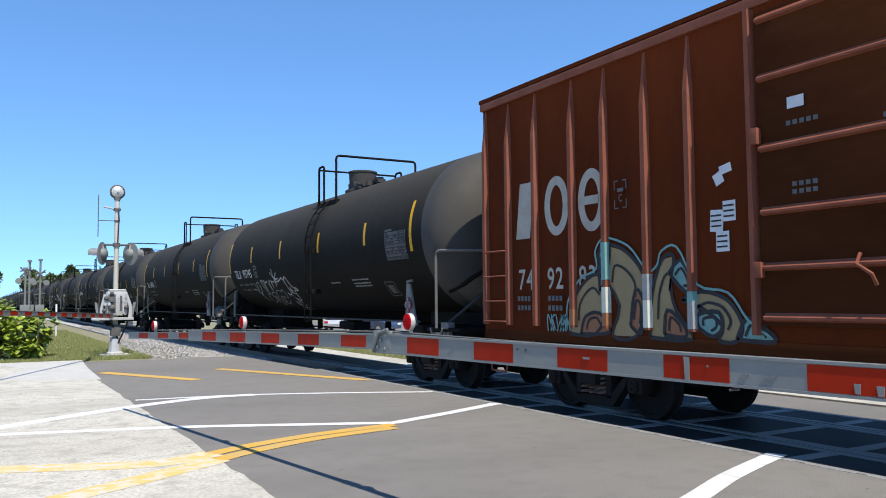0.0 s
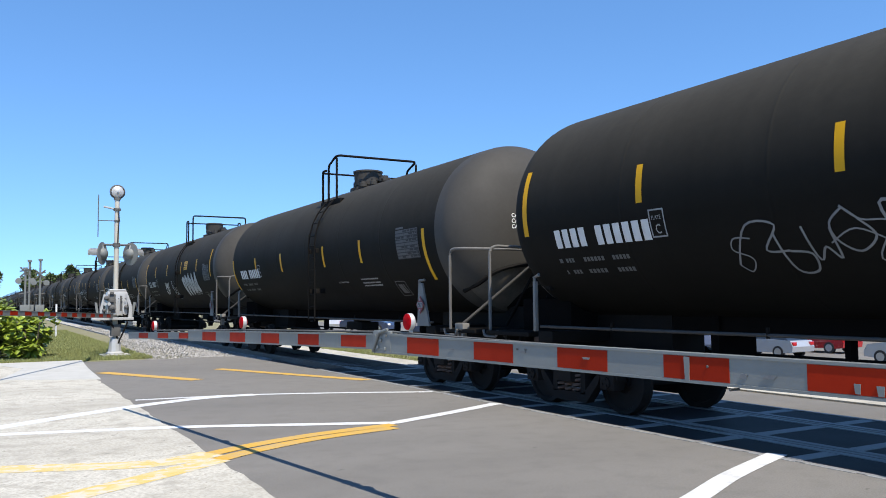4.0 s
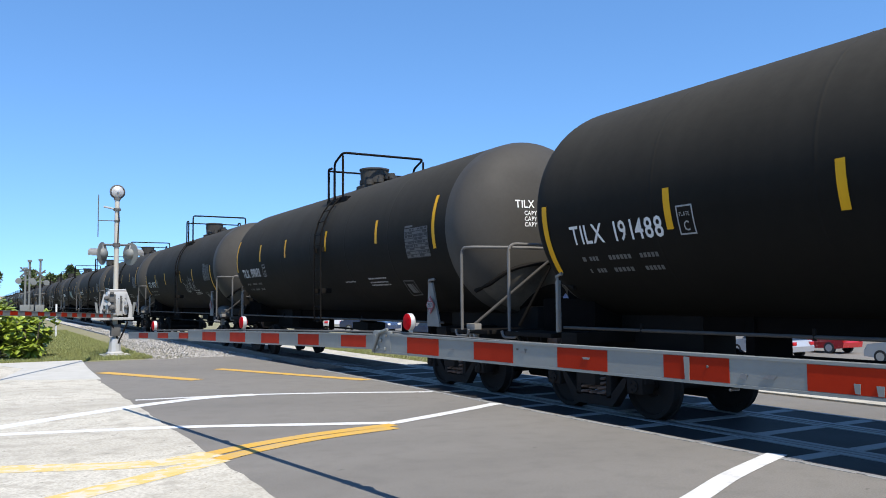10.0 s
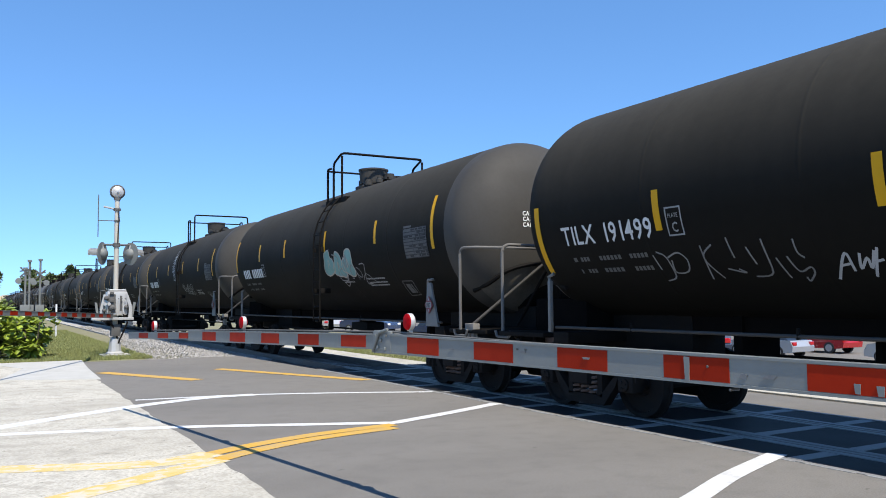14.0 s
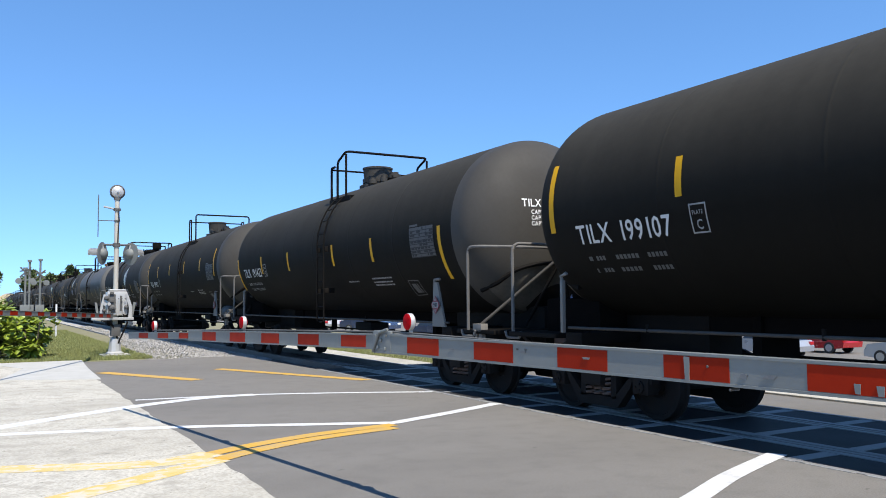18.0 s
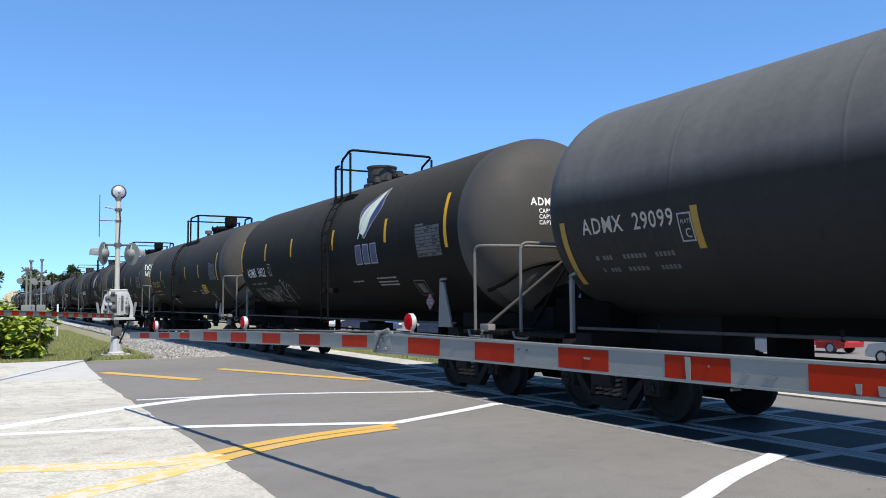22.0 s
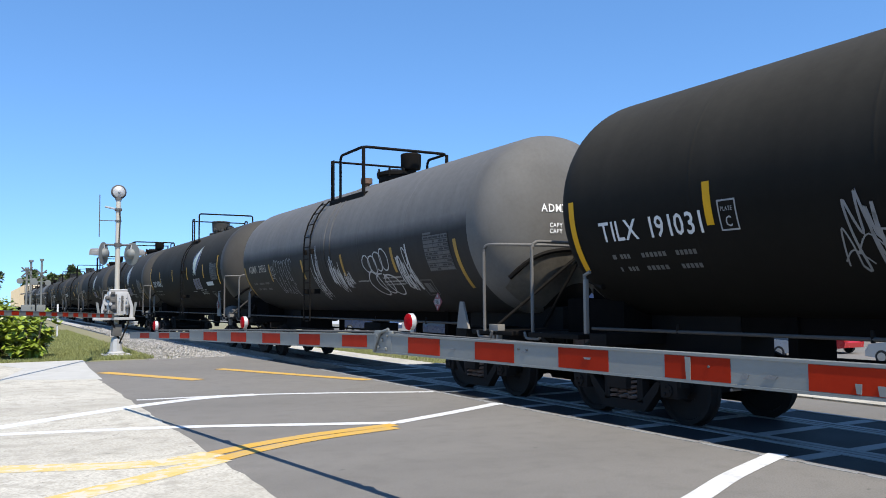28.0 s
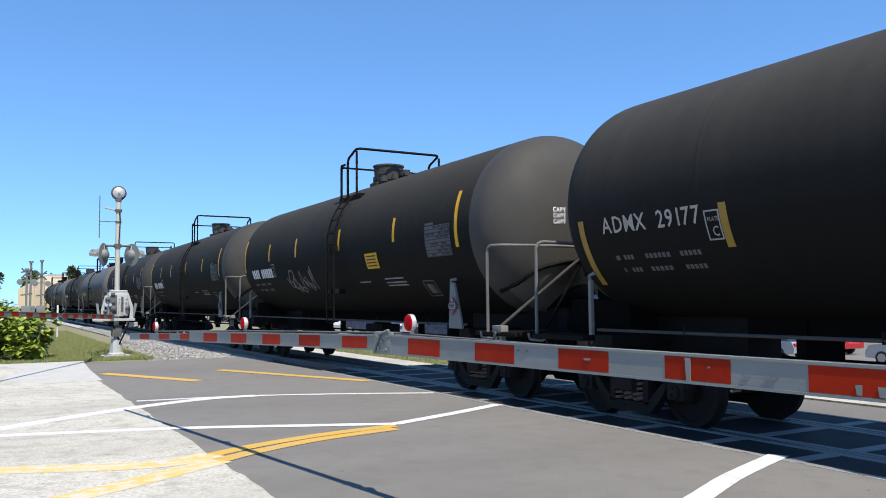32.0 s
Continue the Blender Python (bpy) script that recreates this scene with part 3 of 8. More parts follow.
strip("edge_line", [(-11.95, -9.3), (-11.75, -8.5), (-11.2, -6.55), (-10.5, -5.0), (-9.99, -3.91)], 0.22, M["white"], "white painted road line, worn")
strip("edge_line", [(-9.99, -3.95), (-10.5, -2.7), (-11.0, -1.62)], 0.20, M["white"], "white painted road line running up to the track")
strip("edge_line", [(-11.9, -9.3), (-12.45, -8.54), (-12.85, -8.0), (-13.3, -7.4), (-13.8, -6.62), (-14.12, -6.0), (-14.36, -5.34), (-14.36, -4.55)], 0.30, M["white"], "curving white painted road line, worn")
strip("edge_line", [(-14.66, -6.5), (-14.52, -5.32), (-14.36, -4.55), (-13.78, -3.18), (-13.0, -1.7)], 0.16, M["white"], "thin faded white road line running up to the track")
strip("edge_line", [(-4.45, -4.7), (-4.95, -3.6), (-5.38, -2.7), (-5.85, -1.48)], 0.21, M["white"], "white painted road line running up to the track")
strip("centre_line", [(-9.86, -4.0), (-9.66, -5.13), (-9.34, -6.02), (-9.04, -6.58)], 0.22, M["yellow"], "yellow painted double centre line, worn")
strip("centre_line", [(-9.04, -6.58), (-8.80, -7.08), (-8.88, -7.6), (-9.09, -8.1), (-9.29, -8.6), (-9.5, -9.3)], 0.38, M["yellow_worn"], "yellow line worn thin on the concrete")
strip("centre_line", [(-9.62, -4.1), (-9.36, -5.27), (-8.96, -6.15), (-8.66, -6.6)], 0.22, M["yellow"], "yellow painted double centre line, worn")
strip("centre_line", [(-8.66, -6.6), (-8.26, -7.18), (-7.9, -7.73), (-7.55, -8.3)], 0.33, M["yellow_worn"], "yellow line worn thin on the concrete")
strip("centre_line", [(-20.94, -6.29), (-17.75, -4.78)], 0.34, M["yellow"], "short yellow painted line on the asphalt")
strip("centre_line", [(-20.4, -3.7), (-15.71, -1.77)], 0.30, M["yellow"], "short yellow painted line on the asphalt")

slab("pavement", [(-46, 2.15), (-19.5, 2.15), (-19.5, 3.4), (-46, 3.4)], -0.28, 0.2, M["concrete"], "bleached concrete strip below the far side of the track", "pavement")
far_walk = slab("pavement", [(-17, 2.95), (60, 2.95), (60, 3.75), (-17, 3.75)], 0.03, 0.3, M["concrete"], "bleached concrete strip on the far side of the track", "pavement")


def rail(y):
    prof = [(-0.07, -0.17), (0.07, -0.17), (0.065, -0.155), (0.012, -0.14), (0.012, -0.04), (0.036, -0.03), (0.036, -0.006), (0.028, 0.0), (-0.028, 0.0), (-0.036, -0.006), (-0.036, -0.03), (-0.012, -0.04), (-0.012, -0.14), (-0.065, -0.155)]
    bm = prism(bmesh.new(), [(y + a, z) for a, z in prof], "x", -460, 120)
    return tagged(part("rail", bm, M["steel"], None, smooth=0), "polished steel rail of the track", "rail", kind="structure")


for y in (-0.7535, 0.7535):
    rail(y)

# crossing panels between and beside the rails
panels = empty("crossing_deck", label="dark crossing deck of panels laid flush with the rails", category="crossing", kind="structure")
for k in range(22):
    x0 = -19.0 + k * 1.22
    for y0, y1 in ((-1.568, -0.932), (-0.578, 0.578), (0.932, 1.568)):
        part("panel", one_box(x0 + 0.012, x0 + 1.208, y0, y1, -0.16, -0.004, 0.012), M["panel"], panels, smooth=0)
        if k < 21:
            part("joint_strip", one_box(x0 + 1.12, x0 + 1.30, y0 + 0.02, y1 - 0.02, -0.1, 0.002), M["deck_frame"], panels, smooth=0)
for y0, y1 in ((-1.65, -1.57), (-0.93, -0.835), (-0.66, -0.58), (0.58, 0.66), (0.835, 0.93), (1.57, 1.65)):
    part("flange_strip", one_box(-19.0, 8.0, y0, y1, -0.1, 0.0035), M["deck_frame"], panels, smooth=0)
for k in range(26):
    x0 = -18.6 + k * 0.66
    part("edge_strip", one_box(x0, x0 + 0.56, -1.68, -1.655, -0.1, 0.005), M["deck_edge"], panels, "white strip along the deck's edge", smooth=0)
bed = slab("ballast_bed", [(-460, -2.1), (-25.0, -2.4), (-17.0, -1.70), (120, -1.70), (120, 1.70), (-460, 2.1)], -0.17, 0.12, M["stone"], "grey crushed-stone bed under the track", "ballast")

# sleepers west of the crossing
for k in range(140):
    x = -19.4 - k * 0.55
    tagged(part("sleeper", one_box(x - 0.115, x + 0.115, -1.3, 1.3, -0.30, -0.15, 0.01), M["tie"], None, smooth=0), "weathered wooden railway sleeper", "sleeper", "sleepers of the track", kind="structure")


def stones(name, count, area, label):
    """Loose crushed stones scattered over a sloping shoulder."""
    rng = random.Random(5)
    verts, faces = [], []
    for _ in range(count):
        x, y, z, s = area(rng)
        pts = []
        for c in ((1, 0, 0), (-1, 0, 0), (0, 1, 0), (0, -1, 0), (0, 0, 1), (0, 0, -0.6)):
            v = Vector(c) * s * rng.uniform(0.6, 1.2)
            v.rotate(Euler((rng.random() * 6, rng.random() * 6, rng.random() * 6)))
            pts.append(v)
        n = len(verts)
        verts += [(x + p.x, y + p.y, z + p.z) for p in pts]
        faces += [(n + a, n + b, n + c) for a, b, c in ((0, 2, 4), (2, 1, 4), (1, 3, 4), (3, 0, 4), (2, 0, 5), (1, 2, 5), (3, 1, 5), (0, 3, 5))]
    me = bpy.data.meshes.new(name)
    me.from_pydata(verts, [], faces)
    return tagged(mesh_part(name, me, M["stone"], None, smooth=0), label, "ballast", kind="stuff")


def shoulder(rng):
    x = -24.6 - 45 * rng.random() ** 1.7
    lim = -2.3 - 1.9 * max(0.0, 1 - abs(x + 24.6) / 30)
    y = rng.uniform(lim, -1.0)
    z = -0.12 - 0.16 * max(0.0, (-y - 1.9) / 2.2)
    return x, y, z, rng.uniform(0.025, 0.055)


stones("ballast_stones", 16000, shoulder, "pale grey crushed stones along the shoulder of the track")


# ---- tank cars ----
R, ZC = 1.60, 2.97
# where each domed end begins, its depth and how square its knuckle is: the leading end, then the trailing one
ENDS = {1: (7.23, 0.82, 2.2), -1: (6.68, 0.92, 2.5)}
SKIRT = 6.5


def head_x(y, z, off=0.0, end=1):
    start, deep, knuckle = ENDS[end]
    q = 1 - (math.hypot(y, z - ZC) / R) ** knuckle
    return start + deep * max(q, 0.0) ** (1 / knuckle) + off


def wrap(bm, off=0.007, step=0.09):
    """Bend flat lettering (along the car, arc above the tank's middle) on to the near side of the tank."""
    lo = min(v.co.y for v in bm.verts)
    hi = max(v.co.y for v in bm.verts)
    k = math.ceil(lo / step)
    while k * step < hi:
        bmesh.ops.bisect_plane(bm, geom=bm.verts[:] + bm.edges[:] + bm.faces[:], plane_co=(0, k * step, 0), plane_no=(0, 1, 0))
        k += 1
    for v in bm.verts:
        a = v.co.y / R
        v.co = Vector((v.co.x + 0.10, -(R + off) * math.cos(a), ZC + (R + off) * math.sin(a)))
    return bm


def on_head(bm, off=0.012):
    """Lay flat lettering (across, up) on the leading head of a tank, read from ahead."""
    for v in bm.verts:
        y, z = v.co.x, v.co.y
        v.co = Vector((head_x(y, z, off), y, z))
    return bm


ARCH = lambda y: 2.29 - 0.16 * y * y - 0.14 * y ** 6
ARC = lambda z: R * math.asin(max(-1, min(1, (z - ZC) / R)))


def wheelset_mesh():
    bm = bmesh.new()
    for s in (-1, 1):
        prof = [(0.0, 0.03), (0.14, 0.03), (0.17, -0.02), (0.38, -0.035), (0.40, -0.07), (0.457, -0.07), (0.462, 0.04), (0.49, 0.055), (0.49, 0.075), (0.40, 0.075), (0.38, 0.03), (0.16, 0.04), (0.14, 0.09), (0.0, 0.09)]
        lathe(bm, [(r, -s * a) for r, a in prof], Matrix.Translation((0, s * 0.7535, 0)) @ Matrix.Rotation(-math.pi / 2, 4, "X"), 28)
        # bolts on the axle's end cap
        rod(bm, (0, s * 0.80, 0), (0, s * 1.13, 0), 0.085, 14)
        for k in range(3):
            a = k * 2.094
            rod(bm, (0.05 * math.cos(a), s * 1.13, 0.05 * math.sin(a)), (0.05 * math.cos(a), s * 1.15, 0.05 * math.sin(a)), 0.018, 6)
    rod(bm, (0, -0.75, 0), (0, 0.75, 0), 0.085, 14)
    return bm


def side_frame(bm, y):
    """A cast truck side frame: a bowed truss with a window for the springs."""
    lo, hi = y - 0.07, y + 0.07
    top = [(-1.08, 0.62), (-0.72, 0.70), (-0.45, 0.80), (0.45, 0.80), (0.72, 0.70), (1.08, 0.62), (1.08, 0.50), (0.70, 0.54), (0.40, 0.66), (-0.40, 0.66), (-0.70, 0.54), (-1.08, 0.50)]
    low = [(-0.72, 0.56), (-0.62, 0.54), (-0.34, 0.27), (0.34, 0.27), (0.62, 0.54), (0.72, 0.56), (0.66, 0.42), (0.40, 0.13), (-0.40, 0.13), (-0.66, 0.42)]
    prism(bm, top, "y", lo, hi)
    prism(bm, low, "y", lo, hi)
    for s in (-1, 1):
        box(bm, s * 0.89 - 0.15, s * 0.89 + 0.15, y - 0.1, y + 0.1, 0.36, 0.60, 0.02)
        box(bm, s * 0.33 - 0.05, s * 0.33 + 0.05, lo, hi, 0.25, 0.68)
    return bm


def coil(bm, x, y, z0, z1, r, turns, wire):
    pts = []
    n = int(turns * 8)
    for i in range(n + 1):
        a = i / 8 * 2 * math.pi
        pts.append((x + r * math.cos(a), y + r * math.sin(a), z0 + (z1 - z0) * i / n))
    return pipe(bm, pts, wire, 5)


SPRING = bpy.data.meshes.new("spring")
sb = coil(bmesh.new(), 0, 0, 0, 0.40, 0.082, 6, 0.021)
sb.to_mesh(SPRING)
sb.free()


def truck(parent, x):
    """A two-axle freight truck: bolster, side frames, coil springs and two wheelsets."""
    bm = box(bmesh.new(), -0.2, 0.2, -1.2, 1.2, 0.42, 0.72, 0.03)
    t = part("truck", bm, M["grime"], parent, at=Matrix.Translation((x, 0, 0)))
    for y in (-1.0, 1.0):
        part("side_frame", side_frame(bmesh.new(), y), M["grime"], t, smooth=30)
        for dx in (-0.18, 0, 0.18):
            mesh_part("spring", SPRING, M["spring" if dx == 0 else "rust"], t, at=Matrix.Translation((dx, y * 1.02, 0.26)))
    sets = []
    for s in (-1, 1):
        w = part("wheelset", wheelset_mesh(), M["grime"], t, "greasy steel wheels on an axle", at=Matrix.Translation((s * 0.89, 0, 0.462)))
        sets.append(w)
    bm = box(bmesh.new(), -0.45, -0.35, -0.8, 0.8, 0.30, 0.42, 0.01)
    box(bm, 0.35, 0.45, -0.8, 0.8, 0.30, 0.42, 0.01)
    part("brake_beam", bm, M["grime"], t)
    return t


def railing(parent, kind, x0):
    Y = 1.12
    if kind == "plain":
        for s in (-1, 1):
            part("rail_post", pipe(bmesh.new(), [(x0, s * Y, 4.08), (x0, s * Y, 5.16), (x0 + 0.36, s * Y, 5.16), (x0 + 0.36, s * Y, 4.08)], 0.028, 8, 0.09), M["black"], parent)
        part("top_rail", pipe(bmesh.new(), [(x0 + 1.2, -Y, 4.08), (x0 + 1.2, -Y, 5.31), (x0 + 1.2, Y, 5.31), (x0 + 1.2, Y, 4.08)], 0.03, 8, 0.10), M["black"], parent)
        part("cross_rail", pipe(bmesh.new(), [(x0, -Y, 5.10), (x0, Y, 5.10)], 0.024), M["black"], parent)
    elif kind == "low":
        for s in (-1, 1):
            part("rail_post", pipe(bmesh.new(), [(x0, s * Y, 4.08), (x0, s * Y, 5.02), (x0 + 0.22, s * Y, 5.02)], 0.03, 8, 0.05), M["black"], parent)
            part("rail_post", pipe(bmesh.new(), [(x0 + 0.95, s * Y, 4.08), (x0 + 0.95, s * Y, 5.24)], 0.028), M["black"], parent)
        part("top_rail", pipe(bmesh.new(), [(x0 + 0.40, -Y, 4.08), (x0 + 0.40, -Y, 5.12), (x0 + 0.95, -Y, 5.31), (x0 + 0.95, Y, 5.31), (x0 + 0.40, Y, 5.12), (x0 + 0.40, Y, 4.08)], 0.03, 8, 0.12), M["black"], parent)
        part("cross_rail", pipe(bmesh.new(), [(x0, -Y, 4.98), (x0, Y, 4.98)], 0.024), M["black"], parent)
    else:
        for s in (-1, 1):
            for dx in (-0.78, -0.66):
                part("rail_post", pipe(bmesh.new(), [(x0 + dx, s * Y, 4.08), (x0 + dx, s * Y, 5.22)], 0.026), M["black"], parent)
            part("rail_post", pipe(bmesh.new(), [(x0 + 1.22, s * Y, 4.08), (x0 + 1.22, s * Y, 5.24)], 0.042), M["black"], parent)
        part("top_rail", pipe(bmesh.new(), [(x0 - 0.20, -Y, 4.08), (x0 - 0.20, -Y, 5.26), (x0 + 1.22, -Y, 5.26), (x0 + 1.22, Y, 5.26), (x0 + 0.2, Y, 5.26), (x0 + 0.2, Y, 4.08)], 0.034, 8, 0.16), M["black"], parent)
        part("cross_rail", pipe(bmesh.new(), [(x0 - 0.66, -Y, 5.18), (x0 - 0.66, Y, 5.18)], 0.028), M["black"], parent)
        x0 -= 0.80
    ex = 1.2 if kind != "tall" else 2.05
    deck = part("platform", one_box(x0 - 0.03, x0 + 0.03, -1.14, 1.14, 4.06, 4.16), M["black"], parent, "steel grating platform")
    part("platform_beam", one_box(x0 + ex - 0.03, x0 + ex + 0.03, -1.14, 1.14, 4.06, 4.16), M["black"], deck)
    for s in (-1, 1):
        part("edge_bar", one_box(x0 - 0.04, x0 + ex + 0.07, s * 1.14 - 0.02, s * 1.14 + 0.02, 4.06, 4.20), M["black"], deck)
        for k in range(5):
            y = s * (0.66 + 0.1 * k)
            part("slat", one_box(x0 - 0.02, x0 + ex + 0.05, y - 0.025, y + 0.025, 4.165, 4.20), M["black"], deck)


def saddle_plate(car, kind, yy):
    """Tapered plate that stands on the bolster's end and leans in to the tank."""
    bm = bmesh.new()
    if kind == "tall":
        low, high = ((6.40, 6.80), 1.15), ((6.46, 6.56), 1.62)
    else:
        low, high = ((6.02, 6.50), 1.16), ((6.02, 6.16), 1.98)
    rings = []
    for (x0, x1), z in (low, high):
        y = yy * (1.43 if z < 1.5 else 1.40)
        rings.append([bm.verts.new((x, y + dy, z)) for x, dy in ((x0, -0.02), (x1, -0.02), (x1, 0.02), (x0, 0.02))])
    a, b = rings
    for k in range(4):
        bm.faces.new((a[k], a[(k + 1) % 4], b[(k + 1) % 4], b[k]))
    bm.faces.new(a)
    bm.faces.new(b)
    bmesh.ops.recalc_face_normals(bm, faces=bm.faces[:])
    if kind != "tall":
        pipe(bm, [(6.03, yy * 1.41, 1.95), (6.05, yy * 1.41, 2.03), (6.20, yy * 1.38, 2.04)], 0.026, 6)
    part("saddle", bm, M["post"], car, "grey tapered saddle plate")


def end_struts(car, near="rail_grey"):
    """Tripod of bars under the end rail, its foot plates and a small placard on the head."""
    top = (8.16, 0.0, 2.44)
    foot = part("foot_plate", box(box(bmesh.new(), 7.45, 7.72, -1.44, -1.30, 1.10, 1.24, 0.01), 7.50, 7.56, -1.42, -1.34, 0.86, 1.10), M["post"], car, "pale steel foot plate")
    part("foot_web", one_box(7.63, 7.70, -1.42, -1.34, 0.86, 1.10), M["post"], foot)
    for a, paint in (((7.58, -1.36, 1.22), near), ((7.58, 1.36, 1.22), "black"), ((7.62, -0.45, 1.18), "black"), ((7.9, 0.35, 1.18), "black")):
        part("end_strut", rod(bmesh.new(), a, top, 0.027, 8), M[paint], car)
    part("strut_joint", one_box(8.11, 8.20, -0.10, 0.10, 2.38, 2.54, 0.01), M["rail_grey"], car)
    bm = prism(bmesh.new(), [(-0.13, 1.62), (0, 1.49), (0.13, 1.62), (0, 1.75)], "x", 8.0, 8.012)
    bmesh.ops.translate(bm, vec=(0.0, 0.30, 0.0), verts=bm.verts)
    part("end_placard", bm, M["placard_blue"], car, "small blue and white diamond placard")
    # added black sheet that follows a shadow outline at the foot of the head
    bm = bmesh.new()
    n = 14
    rows = []
    for j in range(5):
        q = 1.0 - j / 4.5
        rows.append([(0.12 + 0.52 * q * math.cos(math.pi * k / n), 1.42 + 0.50 * q * math.sin(math.pi * k / n)) for k in range(n + 1)])
    made = [[bm.verts.new((head_x(y, z, 0.028), y, z)) for y, z in r] for r in rows]
    for a, b in zip(made, made[1:]):
        for k in range(n):
            bm.faces.new((a[k], a[k + 1], b[k + 1], b[k]))
    part("sill_pad", bm, M["black"], car, "black half-round patch low on the head")


def brake_set(car, dx=0.0):
    """Air reservoir, brake valve and hand brake on the leading platform."""
    bm = lathe(bmesh.new(), [(0, 0), (0.13, 0.02), (0.20, 0.08), (0.225, 0.18), (0.225, 0.40), (0.24, 0.41), (0.24, 0.44), (0.225, 0.45), (0.225, 0.68), (0.19, 0.80), (0.10, 0.86), (0, 0.87)], Matrix.Translation((6.22 + dx, -1.08, 1.29)) @ Matrix.Rotation(math.pi / 2, 4, "Y"), 24)
    tankard = part("air_reservoir", bm, M["greysteel"], car, "grey steel air reservoir")
    part("mounting_strap", lathe(bmesh.new(), [(0.232, 0), (0.245, 0), (0.245, 0.06), (0.232, 0.06), (0.232, 0)], Matrix.Translation((6.40 + dx, -1.08, 1.29)) @ Matrix.Rotation(math.pi / 2, 4, "Y"), 24), M["black"], tankard)
    bm = box(bmesh.new(), 7.06 + dx, 7.22 + dx, -1.22, -0.98, 1.16, 1.40, 0.03)
    rod(bm, (7.22 + dx, -1.1, 1.30), (7.32 + dx, -1.1, 1.30), 0.04)
    part("brake_valve", bm, M["greysteel"], car)
    if dx:
        return
    # hand brake: geared housing with its wheel, chain guard and rods
    gear = part("hand_brake", box(bmesh.new(), 8.05, 8.20, -0.86, -0.30, 1.50, 2.06, 0.08), M["black"], car, "black hand brake housing")
    wheel = Matrix.Translation((8.26, -0.62, 2.08)) @ Matrix.Rotation(radians(-35), 4, "Z") @ Matrix.Rotation(math.pi / 2, 4, "Y")
    bm = lathe(bmesh.new(), [(0.26, -0.02), (0.29, 0), (0.26, 0.02), (0.235, 0), (0.26, -0.02)], wheel, 22)
    for k in range(5):
        a = k * 2 * math.pi / 5
        rod(bm, wheel @ Vector((0, 0, 0)), wheel @ Vector((0.25 * math.cos(a), 0.25 * math.sin(a), 0)), 0.018, 6)
    rod(bm, (8.18, -0.60, 2.02), (8.29, -0.60, 2.02), 0.05, 10)
    part("brake_wheel", bm, M["drum"], gear, "dark spoked brake wheel")
    part("brake_bracket", prism(bmesh.new(), [(-0.95, 1.18), (0.30, 1.18), (0.18, 1.62), (-0.25, 1.95), (-0.70, 1.95)], "x", 7.98, 8.06), M["black"], gear)
    for y0, y1, z1 in ((-0.72, -0.9, 1.2), (-0.4, -0.25, 1.15), (0.05, 0.3, 1.2)):
        part("brake_pipe", pipe(bmesh.new(), [(8.10, y0, 1.7), (8.22, y0, 1.45), (8.16, y1, z1), (8.02, y1, 0.95)], 0.03, 6, 0.1), M["grime"], gear)
    part("slack_adjuster", rod(rod(bmesh.new(), (8.14, 0.32, 1.22), (8.14, 0.78, 1.22), 0.09, 12), (8.12, 0.5, 1.22), (8.12, 0.5, 1.62), 0.05, 8), M["greysteel"], gear)


